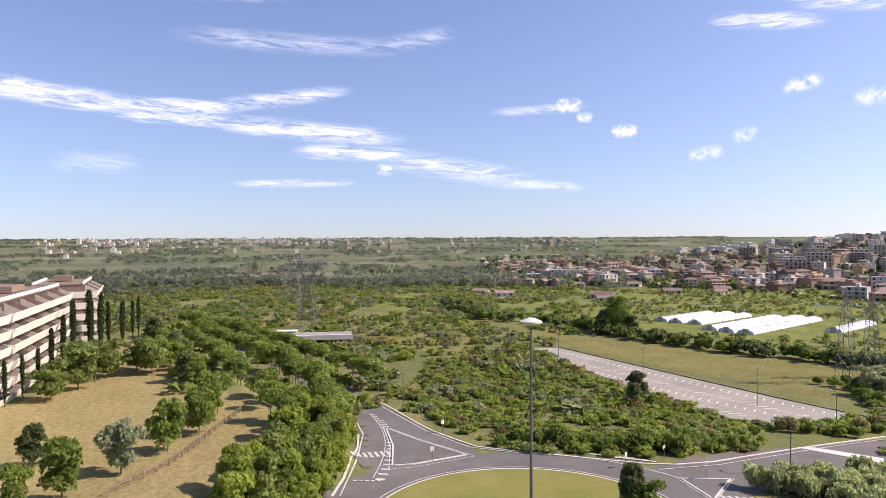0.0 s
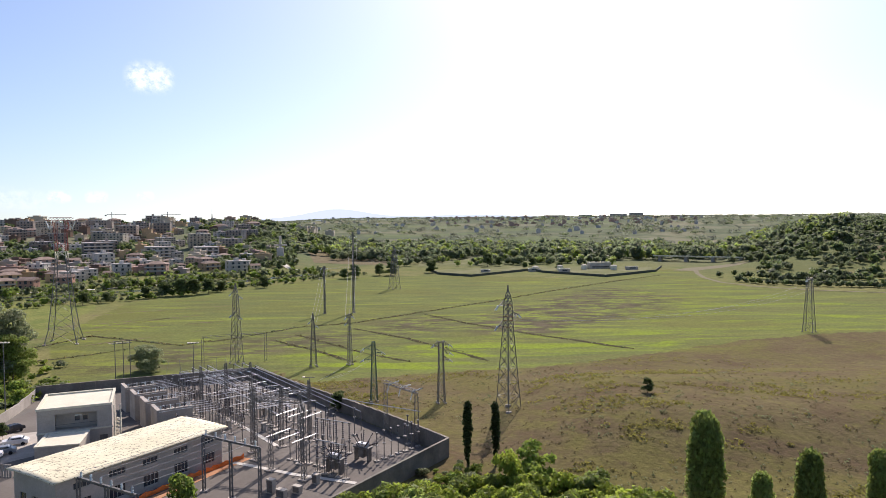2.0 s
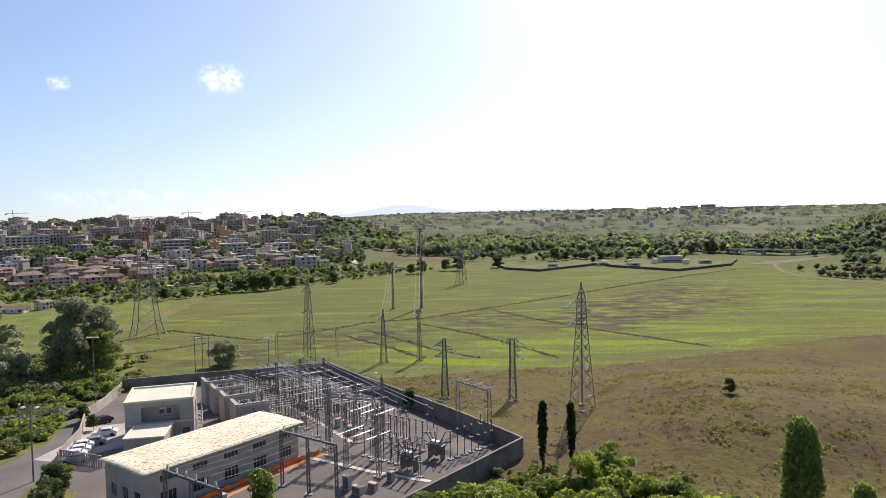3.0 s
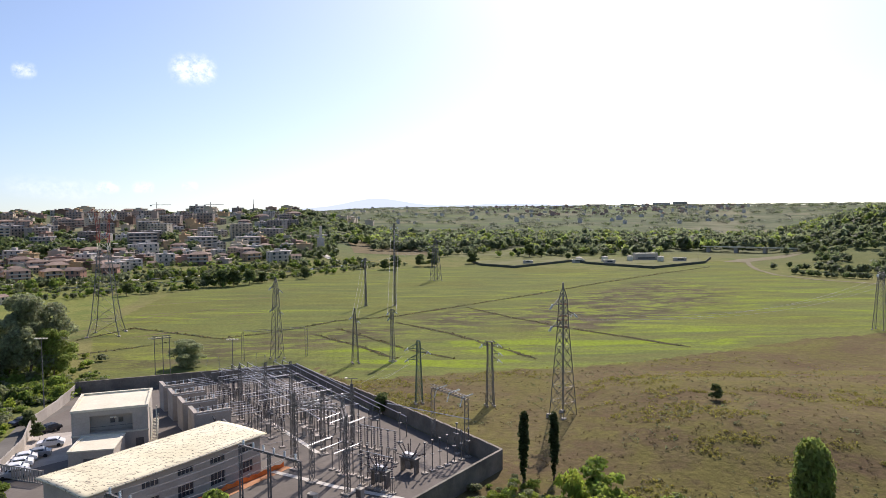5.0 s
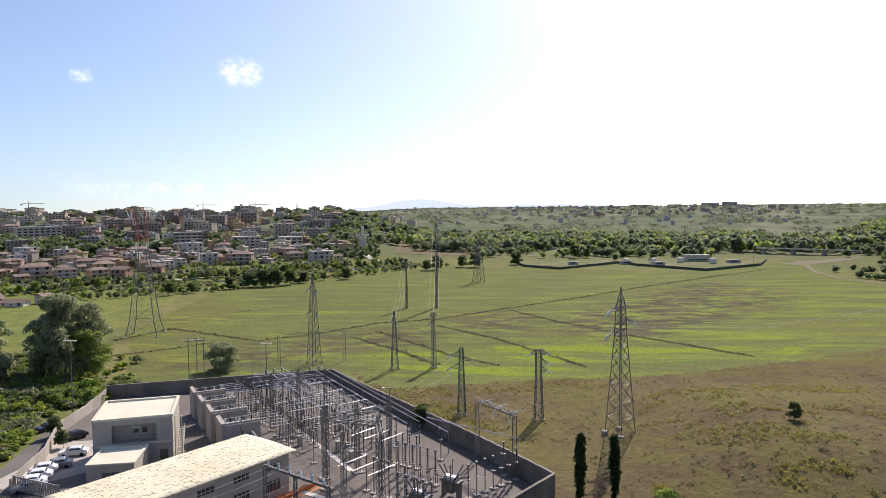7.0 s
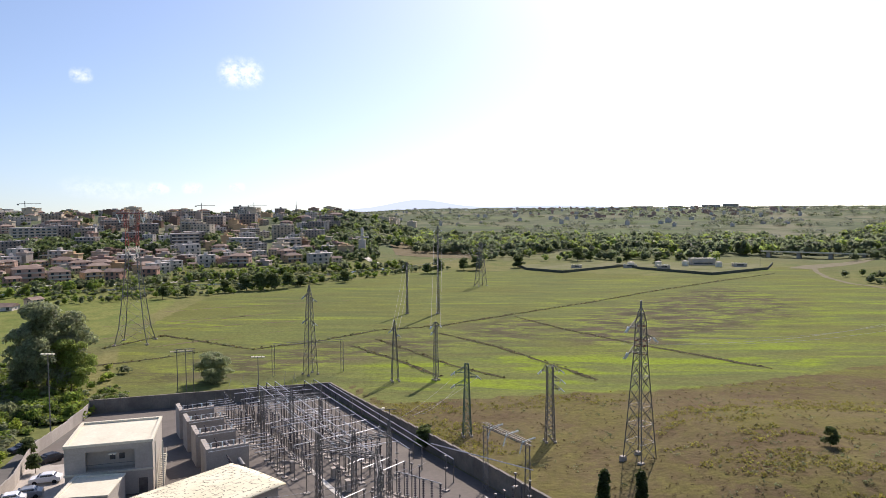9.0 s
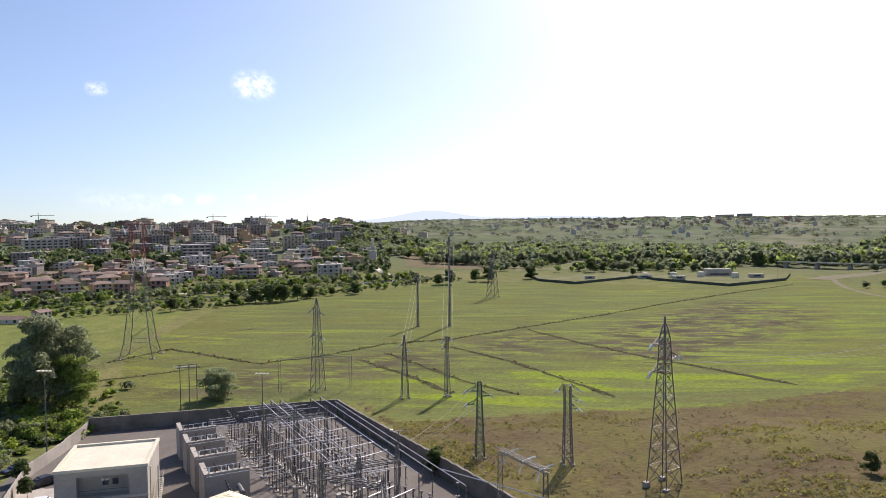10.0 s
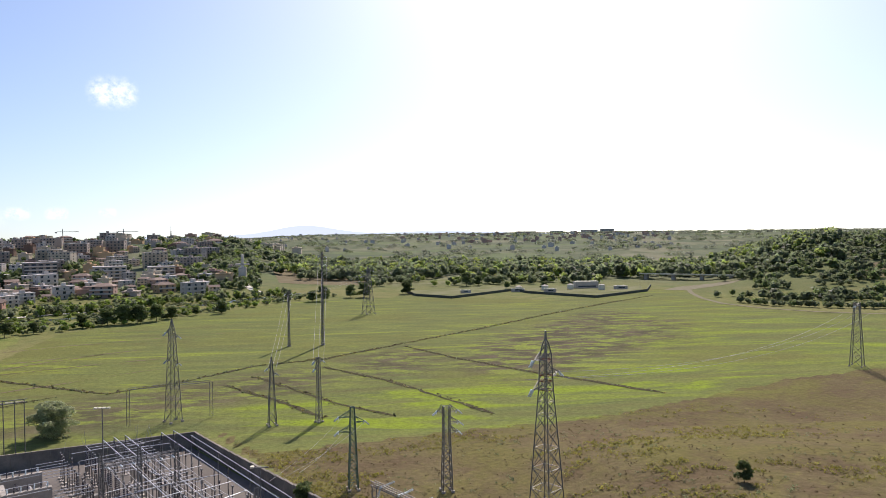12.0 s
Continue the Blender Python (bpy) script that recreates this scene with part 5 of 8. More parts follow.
    for k in range(n):
        bm.faces.new((bot[0][k + 1], bot[0][k], top[0][k], top[0][k + 1]))
        bm.faces.new((bot[m][k], bot[m][k + 1], top[m][k + 1], top[m][k]))
    part("roof", bm, M["oldroof"], ob, "worn cream roof sheeting with dark stains", True)
    part("plinth", boxes((-0.05, -W - 0.06, -0.6, L + 0.05, -W - 0.001, 0.35), (-0.06, -W, -0.6, -0.001, 0.05, 0.35)), M["concrete"], ob)
    ac = part("air_conditioner", boxes((3.0 - 2.2, -W - 0.5, 1.2, 3.0 - 1.3, -W - 0.02, 1.9)), M["roofwhite"], ob)
    tagged(ob, "long pale hall with a worn cream vaulted roof", "building")


def old_roof_material():
    m = bpy.data.materials.new("worn_roof_sheeting")
    m.use_nodes = True
    nt = m.node_tree
    b = nt.nodes["Principled BSDF"]
    pos = place(nt)
    mp = nd(nt, "ShaderNodeMapping")
    mp.inputs["Rotation"].default_value = (0, 0, radians(-55.6))
    mp.inputs["Scale"].default_value = (0.75, 2.2, 1)
    nt.links.new(pos, mp.inputs[0])
    flakes = noise_of(nt, 1.1, 5, 0.7, mp.outputs[0], 0.3)
    mp2 = nd(nt, "ShaderNodeMapping")
    mp2.inputs["Rotation"].default_value = (0, 0, radians(-55.6))
    nt.links.new(pos, mp2.inputs[0])
    laps = nd(nt, "ShaderNodeTexBrick", Scale=1.0, Mortar_Size=0.06, Mortar_Smooth=0.3, Brick_Width=1.3, Row_Height=0.92)
    nt.links.new(mp2.outputs[0], laps.inputs["Vector"])
    gap = nt.nodes.new("ShaderNodeMath")
    gap.operation = "MULTIPLY"
    nt.links.new(laps.outputs["Fac"], gap.inputs[0])
    nt.links.new(remap(nt, noise_of(nt, 1.7, 3, 0.6, pos), 0.50, 0.56), gap.inputs[1])
    broad = noise_of(nt, 0.18, 3, 0.5, pos)
    col = blend(nt, remap(nt, broad, 0.35, 0.65), (0.62, 0.56, 0.38), (0.73, 0.67, 0.48))
    col = blend(nt, remap(nt, flakes, 0.56, 0.64, 0, 0.8), col, (0.24, 0.195, 0.14))
    col = blend(nt, gap.outputs[0], col, (0.10, 0.08, 0.06))
    nt.links.new(col, b.inputs["Base Color"])
    b.inputs["Roughness"].default_value = 0.9
    return m


M["oldroof"] = old_roof_material()
hall()


def flat_building(name, corner, ang, W, D, h, base, label, wall_mk, windows=(), doors=(), parapet=0.35, band=None, notch=None):
    """A flat-roofed block: the corner, x along the front, y to the back; windows (x, z, w, h) on the front."""
    ob = empty(name, pose(corner[0], corner[1], base, 0, 0, ang))
    t = 0.3
    bm = bmesh.new()
    holes = [(x, x + w, z, z + hh) for x, z, w, hh in windows] + [(x, x + w, 0, hh) for x, w, hh in doors] + ([(notch[0], notch[0] + notch[2], notch[1], notch[1] + notch[3])] if notch else [])
    xs = sorted({0, W} | {h_[0] for h_ in holes} | {h_[1] for h_ in holes})
    for x0, x1 in zip(xs[:-1], xs[1:]):
        z = -0.8
        for a, b in sorted((q[2], q[3]) for q in holes if q[0] <= x0 and q[1] >= x1):
            if a > z:
                box(bm, x0, 0, z, x1, t, a)
            z = b
        box(bm, x0, 0, z, x1, t, h)
    part("wall", bm, M[wall_mk], ob)
    part("wall", boxes((0, t, -0.8, t, D, h)), M[wall_mk], ob)
    part("wall", boxes((W - t, t, -0.8, W, D, h)), M[wall_mk], ob)
    part("wall", boxes((t, D - t, -0.8, W - t, D, h)), M[wall_mk], ob)
    roof = part("roof", boxes((t, t, h - 0.25, W - t, D - t, h + 0.06)), M["roofwhite"], ob, "bright white flat roof")
    part("parapet", boxes((-0.12, -0.12, h, W + 0.12, t, h + parapet), (-0.12, D - t, h, W + 0.12, D + 0.12, h + parapet), (-0.12, t, h, t, D - t, h + parapet), (W - t, t, h, W + 0.12, D - t, h + parapet)), M["roofwhite"], roof)
    if band:
        part("string_course", boxes((-0.12, -0.12, band, W + 0.12, -0.002, band + 0.25)), M["roofwhite"], ob)
    for x, z, w, hh in windows:
        win = empty("window", pose(x, 0.15, z))
        win.parent = ob
        part("pane", boxes((0.05, -0.01, 0.05, w - 0.05, 0.01, hh - 0.05)), M["window"], win)
        fr = boxes((0, -0.05, 0, 0.06, 0.05, hh), (w - 0.06, -0.05, 0, w, 0.05, hh), (0.06, -0.05, 0, w - 0.06, 0.05, 0.06), (0.06, -0.05, hh - 0.06, w - 0.06, 0.05, hh), (w / 2 - 0.03, -0.04, 0.06, w / 2 + 0.03, 0.04, hh - 0.06))
        part("window_frame", fr, M["steel"], win)
    for x, w, hh in doors:
        part("door", boxes((x + 0.03, 0.12, 0, x + w - 0.03, 0.18, hh - 0.03)), M["steeldark"], ob)
    return tagged(ob, label, "building")


ANG = math.degrees(math.atan2(3.7, 10.45))
control = flat_building("control_building", (-59.8, 114.3), ANG, 11.1, 11.0, 7.4, 3.7, "two-storey pale control building with a white flat roof", "plaster",
                        (), [(9.2, 1.2, 2.4)], band=3.5, notch=(2.6, 3.9, 6.2, 2.7))
part("loggia_wall", boxes((2.4, 1.5, 3.7, 9.0, 1.7, 6.8), (2.3, 0.302, 3.7, 2.55, 1.5, 6.8), (8.85, 0.302, 3.7, 9.1, 1.5, 6.8), (2.55, 0.302, 3.62, 8.85, 1.5, 3.88)), M["plaster"], control)
for x_ in (5.4, 6.6):
    part("window", boxes((x_, 1.44, 4.9, x_ + 0.7, 1.49, 5.7)), M["window"], control)
part("pipe_rail", boxes((2.6, 0.1, 4.75, 8.8, 0.16, 4.81)), M["steel"], control)
part("floodlight", boxes((5.6, -0.6, 6.2, 6.0, -0.1, 6.35), (6.15, -0.6, 6.2, 6.55, -0.1, 6.35), (5.95, -0.15, 6.22, 6.2, -0.005, 6.32)), M["roofwhite"], control)
stair = boxes((11.35, 0.4, -0.5, 11.5, 0.55, 7.2), (12.3, 0.4, -0.5, 12.45, 0.55, 7.2))
for k in range(20):
    box(stair, 11.5, 0.6 + 0.28 * k, 0.2 + 0.17 * k, 12.3, 0.85 + 0.28 * k, 0.25 + 0.17 * k)
for xx in (11.45, 12.3):
    bar(stair, (xx, 0.6, 1.1), (xx, 6.0, 4.4), 0.06)
    bar(stair, (xx, 0.6, 0.1), (xx, 6.0, 3.4), 0.12)
part("outside_stair", stair, M["roofwhite"], control, "pale steel outside stair")
flat_building("annex", (-56.2, 106.5), ANG - 7, 6.2, 7.2, 3.6, 3.95, "low pale annex with a white flat roof", "plaster", (), ((2.0, 2.4, 2.5),), 0.2)


# transformer cells
def transformer_cell(a):
    x, y = st(a, 28.9)
    ob = empty("fire_wall", pose(x, y, gz(*st(a, 32)), 0, 0, math.degrees(math.atan2(SV.y, SV.x))))
    part("front_plate", boxes((0, -0.35, -1.0, 6.0, 0.35, 5.3)), M["concrete"], ob)
    part("side_plate", boxes((5.3, -4.8, -1.0, 6.0, -0.352, 5.3)), M["concrete"], ob)
    part("side_plate", boxes((0, -2.4, -1.0, 0.6, -0.352, 4.4)), M["concrete"], ob)
    rail = part("rail", boxes((0.2, -1.5, 5.55, 5.8, -1.42, 5.63), (0.2, 0.9, 5.1, 5.8, 0.98, 5.18), (0.5, -1.42, 5.3, 0.58, -0.352, 5.38), (5.2, -1.42, 5.3, 5.28, -0.352, 5.38), (0.5, 0.352, 5.0, 0.58, 0.9, 5.08), (5.2, 0.352, 5.0, 5.28, 0.9, 5.08)), M["alu"], ob, "pale conductor rail")
    for k in range(7):
        part("pin_insulator", string_bm((0.5 + 0.8 * k, 0, 5.3), (0.5 + 0.8 * k, 0.1, 6.1), 4, 0.13), M["porcelain"] if k % 2 else M["glassins"], rail, "ribbed pin insulator")
    return tagged(ob, "beige concrete fire wall beside a transformer", "wall", "fire walls")


def transformer(x, y, ang, s=1.0):
    ob = empty("transformer", pose(x, y, gz(x, y) + 0.1, 0, 0, ang) @ Matrix.Diagonal((s, s, s, 1)))
    part("tank", boxes((-1.8, -1.0, 0.5, 1.8, 1.0, 3.0), (-2.0, -1.2, 0, 2.0, 1.2, 0.5), (-1.9, -1.1, 3.0, 1.9, 1.1, 3.12)), M["concrete"], ob, "grey painted steel tank")
    for sx in (-1, 1):
        rb = bmesh.new()
        for k in range(8):
            box(rb, sx * 2.05 if sx > 0 else -2.9, -0.95 + k * 0.25, 0.6, 2.9 if sx > 0 else -2.05, -0.83 + k * 0.25, 2.7)
        part("radiator", rb, M["steel"], ob)
    bar_bm = bmesh.new()
    bar(bar_bm, (-1.6, 0.8, 3.9), (1.2, 0.8, 3.9), 0.7, 0.7, 10)
    bar(bar_bm, (-1.2, 0.8, 3.1), (-1.2, 0.8, 3.9), 0.15)
    bar(bar_bm, (0.8, 0.8, 3.1), (0.8, 0.8, 3.9), 0.15)
    part("conservator", bar_bm, M["steel"], ob)
    for k in range(3):
        part("bushing", string_bm((-1.2 + 1.2 * k, -0.3, 3.1), (-1.5 + 1.5 * k, -0.9, 5.0), 9, 0.17), M["porcelain"], ob, "dark ribbed bushing")
    return tagged(ob, "grey power transformer with radiators and dark bushings", "transformer", "power transformers")


for a in (19.5, 29, 38.5, 48):
    transformer_cell(a)
    x, y = st(a + 5.2, 31.8)
    transformer(x, y, -58)


# posts, switches and gantries of the yard
def device(h_sup, h_ins, kind):
    ob = empty("switchgear_post")
    sup = bmesh.new()
    if kind == "fat":
        for sx, sy in ((-1, -1), (1, -1), (1, 1), (-1, 1)):
            bar(sup, (sx * 0.2, sy * 0.2, 0), (sx * 0.15, sy * 0.15, h_sup), 0.06)
        for k in range(3):
            s = -1 if k % 2 else 1
            bar(sup, (-0.18 * s, -0.18, h_sup * k / 3), (0.18 * s, 0.18, h_sup * (k + 1) / 3), 0.04)
    else:
        bar(sup, (0, 0, 0), (0, 0, h_sup), 0.16, 0.13, 6)
    box(sup, -0.24, -0.24, h_sup, 0.24, 0.24, h_sup + 0.08)
    part("support", sup, M["steel"], ob)
    part("insulator", string_bm((0, 0, h_sup + 0.1), (0, 0, h_sup + h_ins), 8, 0.12 if kind != "fat" else 0.2), M["porcelain"], ob, "dark ribbed insulator")
    part("terminal", boxes((-0.2, -0.12, h_sup + h_ins, 0.2, 0.12, h_sup + h_ins + 0.18)), M["steel"], ob)
    part("footing", boxes((-0.4, -0.4, -0.4, 0.4, 0.4, 0.2)), M["concrete"], ob)
    return tagged(ob, "steel post carrying a dark ribbed insulator", "switchgear", "switchgear posts")


DEV = [device(2.5, 1.9, ""), device(3.2, 1.6, ""), device(2.2, 2.6, "fat")]
dev_used = [False] * 3


def put_device(i, x, y, ang):
    m = pose(x, y, gz(x, y) + 0.06, 0, 0, ang)
    if not dev_used[i]:
        dev_used[i] = True
        DEV[i].matrix_basis = m
        return DEV[i]
    return copy_thing(DEV[i], m)


def tube(p, q, w=0.13, name="busbar", label="bright aluminium busbar tube on insulators", mk="alu"):
    bm = bmesh.new()
    bar(bm, p, q, w, w, 6)
    return tagged(part(name, bm, M[mk]), label, "busbar", "busbars")


yard_rng = random.Random(5)
# bays across the yard: rows of three posts with tubes over them
for a in (7, 13, 19, 25, 31, 37, 43, 49, 55):
    for b0, i in ((11.5, 0), (16, 1), (20.5, 2), (24.5, 0)):
        if (a in (55,) and b0 > 20) or yard_rng.random() < 0.12:
            continue
        tops = []
        for k in range(3):
            aa = a + k * 1.9 - 1.9
            x, y = st(aa, b0 + yard_rng.uniform(-0.2, 0.2))
            put_device(i, x, y, -58)
            tops.append(Vector((x, y, gz(x, y) + (4.55, 4.95, 4.95)[i])))
        if i != 2 and yard_rng.random() < 0.75:
            for k in range(3):
                x2, y2 = st(a + k * 1.9 - 1.9, b0 + 4.2)
                tube(tops[k], (x2, y2, tops[k].z + 0.05), 0.10)
        elif yard_rng.random() < 0.7:
            tube(tops[0], tops[2], 0.12)


def gantry_column(x, y, h, ang, half=0.3):
    ob = empty("gantry_column", pose(x, y, gz(x, y), 0, 0, ang))
    lattice(ob, [(0, half), (h * 0.8, half * 0.8), (h, half * 0.5)], 0.075, 0.035, M["steel"], 12)
    part("footing", boxes((-0.7, -0.7, -0.4, 0.7, 0.7, 0.25)), M["concrete"], ob)
    return tagged(ob, "galvanised lattice gantry column in the yard", "gantry", "gantry columns")


def gantry_beam(p, q, w=0.5):
    p, q = Vector(p), Vector(q)
    ob = empty("gantry_beam")
    d = (q - p).normalized()
    side = d.cross(Vector((0, 0, 1))).normalized() * w / 2
    ch, br = bmesh.new(), bmesh.new()
    for s in (-1, 1):
        for z in (0, w):
            bar(ch, p + side * s + Vector((0, 0, z)), q + side * s + Vector((0, 0, z)), 0.09)
    n = max(3, int((q - p).length / 0.9))
    for k in range(n):
        a, b = p + (q - p) * (k / n), p + (q - p) * ((k + 1) / n)
        for s in (-1, 1):
            bar(br, a + side * s, b + side * s + Vector((0, 0, w)), 0.05)
        bar(br, a + side + Vector((0, 0, w)), b - side + Vector((0, 0, w)), 0.05)
        bar(br, a + side, b - side, 0.05)
    part("chord", ch, M["steel"], ob)
    part("bracing", br, M["steel"], ob)
    return tagged(ob, "galvanised lattice beam between gantry columns", "gantry", "gantry beams")


ROWS = (37, 66)
for a in ROWS:
    cols = [st(a, b) for b in (14.3, 19.3, 24.2)]
    for x, y in cols:
        gantry_column(x, y, 10.2 + yard_rng.uniform(-0.4, 0.6), -58)
    for p, q in zip(cols[:-1], cols[1:]):
        gantry_beam((*p, gz(*p) + 8.6), (*q, gz(*q) + 8.6))
for b in (15.0, 16.6, 18.2, 20.2, 21.8, 23.4):
    for a0, a1 in zip(ROWS[:-1], ROWS[1:]):
        p, q = st(a0, b), st(a1, b)
        zp, zq = gz(*p) + 8.5, gz(*q) + 8.5
        e = Vector((q[0] - p[0], q[1] - p[1], zq - zp))
        wire(Vector((*p, zp)) + e * 0.05, Vector((*q, zq)) - e * 0.05, 0.35, 0.075, 8, "busbar", "wire", "stranded busbar conductor strung between gantries", "strung busbars")
        for end, s in ((Vector((*p, zp)), 1), (Vector((*q, zq)), -1)):
            tagged(part("insulator_string", string_bm(end, end + e * 0.05 * s, 8, 0.13), M["glassins"]), "pale glass insulator string under a gantry beam", "insulator", "gantry insulators")
# long tubes down the yard on slim posts
def bus_support(x, y, top):
    pb = empty("bus_support", pose(x, y, gz(x, y)))
    h = top - gz(x, y)
    bm = bmesh.new()
    bar(bm, (0, 0, -0.2), (0, 0, h - 1.3), 0.2, 0.16, 6)
    part("post", bm, M["steel"], pb)
    part("insulator", string_bm((0, 0, h - 1.3), (0, 0, h - 0.06), 7, 0.13), M["porcelain"], pb, "dark ribbed insulator")
    tagged(pb, "slim steel post carrying a long busbar tube", "busbar support", "bus supports")


for b, a0, a1 in ((18.2, 8, 58), (16.3, 7.5, 57), (14.5, 7.5, 56), (9.0, 10, 58), (6.9, 10, 58), (5.4, 15, 66)):
    aa = a0
    bus_support(*st(aa, b), 7.6)
    while aa < a1 - 1:
        an = min(a1, aa + 12.5)
        p, q = st(aa, b - 0.03 * (aa - a0)), st(an, b - 0.03 * (an - a0))
        tube((*p, 7.6), (*q, 7.6), 0.15)
        bus_support(*q, 7.6)
        aa = an
# cross connections at a lower level, and dark operating cabinets at their feet
for a in (10, 16, 22, 28, 34, 40, 46, 52, 58):
    for b0, b1 in ((9.5, 15.0), (15.5, 23.5)):
        p, q = st(a + yard_rng.uniform(-1, 1), b0), st(a + yard_rng.uniform(-1, 1), b1)
        z = gz(*p) + yard_rng.uniform(4.6, 6.2)
        tube((*p, z), (*q, z), 0.12)
        for c in (p, q):
            put_device(yard_rng.choice((0, 1)), c[0], c[1], -58)
    x, y = st(a + 2.6, yard_rng.choice((13.5, 18.2, 22.6)))
    cb = empty("control_cabinet", pose(x, y, gz(x, y) + 0.06, 0, 0, -58))
    part("body", boxes((-0.4, -0.3, 0.1, 0.4, 0.3, 1.5), (-0.45, -0.35, 1.5, 0.45, 0.35, 1.57)), M["plaster"], cb)
    part("door", boxes((-0.34, -0.33, 0.2, 0.34, -0.303, 1.4)), M["steel"], cb)
    part("plinth", boxes((-0.45, -0.35, -0.2, 0.45, 0.35, 0.1)), M["concrete"], cb)
    tagged(cb, "pale grey outdoor control cabinet on a plinth", "cabinet", "control cabinets")
# taller columns and droppers near the hall end
for a, b, h in ((70, 25.2, 11.5), (76, 20.2, 11), (82.5, 22.5, 11), (76, 25, 9.5)):
    x, y = st(a, b)
    gantry_column(x, y, h, -34, 0.28)
for a0, b0, a1, b1 in ((70, 25.2, 76, 20.2), (76, 20.2, 82.5, 22.5)):
    p, q = st(a0, b0), st(a1, b1)
    gantry_beam((*p, gz(*p) + 9.5), (*q, gz(*q) + 9.5), 0.5)
for k in range(46):
    a, b = yard_rng.uniform(8, 64), yard_rng.uniform(11, 24)
    x, y = st(a, b)
    wire((x, y, gz(x, y) + 8.4), (x + yard_rng.uniform(-1, 1), y + yard_rng.uniform(-1, 1), gz(x, y) + 4.9), -0.15, 0.045, 5, "dropper_wire", "wire", "thin dropper wire down to the switchgear", "dropper wires")

# the open bay near the far corner: rows of slim posts, tubes and circuit breakers
for r, (x0, y0, n) in enumerate(((-18.3, 119.6, 7), (-14.0, 112.5, 6), (-17.5, 106.5, 6), (-12.5, 100.5, 5))):
    pts = []
    for k in range(n):
        x, y = x0 + H2.x * 1.35 * k, y0 + H2.y * 1.35 * k
        put_device((1, 2, 1, 2)[r], x, y, -34)
        pts.append(Vector((x, y, gz(x, y) + 5.0)))
    if r in (0, 2):
        for k in range(0, n - 1, 2):
            tube(pts[k], pts[k] + Vector((H1.x * -5.2, H1.y * -5.2, 0.05)), 0.11)
    else:
        tube(pts[0], pts[-1], 0.11)
for k in range(3):
    p = Vector((-10.5 + k * 1.6, 120.5 - k * 1.1, gz(-10, 119) + 6.2))
    q = p + Vector((H2.x, H2.y, 0)) * 12.5
    tube(p, q, 0.15)
    for t in (0.05, 0.95):
        c = p + (q - p) * t
        if k == 1:
            put_device(1, c.x, c.y, -34)
for k in range(7):
    t = k / 6
    put_device(0, -3.9 + 6.5 * t, 104.5 + 7.5 * t * 0.9, -58)


def breaker(x, y, ang):
    ob = empty("circuit_breaker", pose(x, y, gz(x, y) + 0.06, 0, 0, ang))
    part("frame", boxes((-1.3, -0.5, 0.0, -1.1, 0.5, 2.0), (1.1, -0.5, 0.0, 1.3, 0.5, 2.0), (-1.5, -0.6, 2.0, 1.5, 0.6, 2.25), (-0.5, -0.55, 0.6, 0.5, 0.55, 1.9)), M["steel"], ob)
    for k in range(8):
        a = math.pi * (k + 0.5) / 8
        part("bushing", string_bm((0.7 * math.cos(a), 0.3 * (-1) ** k, 2.3), (2.3 * math.cos(a), 0.9 * (-1) ** k, 2.4 + 2.2 * math.sin(a)), 8, 0.14), M["porcelain"], ob, "dark splayed bushing")
    part("tank", boxes((-1.0, -0.4, 2.25, 1.0, 0.4, 2.75)), M["alu"], ob)
    return tagged(ob, "circuit breaker with splayed dark bushings", "switchgear", "circuit breakers")


breaker(-6.1, 105.3, -34)
breaker(-9.9, 100.5, -34)


# portals by the hall, with five conductors between them
def portal(p, q, top):
    ob = empty("line_portal")
    p, q = Vector(p), Vector(q)
    for t in (0.0, 0.5, 1.0):
        c = p + (q - p) * t
        pb = bmesh.new()
        for s in (-0.22, 0.22):
            bar(pb, (c.x + H1.x * s, c.y + H1.y * s, gz(c.x, c.y)), (c.x + H1.x * s * 0.8, c.y + H1.y * s * 0.8, top), 0.15)
        for k in range(9):
            z = gz(c.x, c.y) + (top - gz(c.x, c.y)) * k / 9
            z1 = gz(c.x, c.y) + (top - gz(c.x, c.y)) * (k + 1) / 9
            s = 0.22 if k % 2 else -0.22
            bar(pb, (c.x + H1.x * s, c.y + H1.y * s, z), (c.x - H1.x * s, c.y - H1.y * s, z1), 0.06)
        part("post", pb, M["steeldark"], ob)
        part("footing", boxes((c.x - 0.5, c.y - 0.5, gz(c.x, c.y) - 0.4, c.x + 0.5, c.y + 0.5, gz(c.x, c.y) + 0.25)), M["concrete"], ob)
    bb = bmesh.new()
    bar(bb, Vector((p.x, p.y, top)), Vector((q.x, q.y, top)), 0.28)
    beam = part("beam", bb, M["steeldark"], ob)
    for k in range(6):
        c = p + (q - p) * (0.06 + 0.175 * k)
        part("insulator", string_bm((c.x, c.y, top + 0.15), (c.x, c.y, top + 0.85), 4, 0.17), M["glassins"], beam, "pale pin insulator")
    return tagged(ob, "dark steel portal carrying pale insulators", "portal", "line portals")


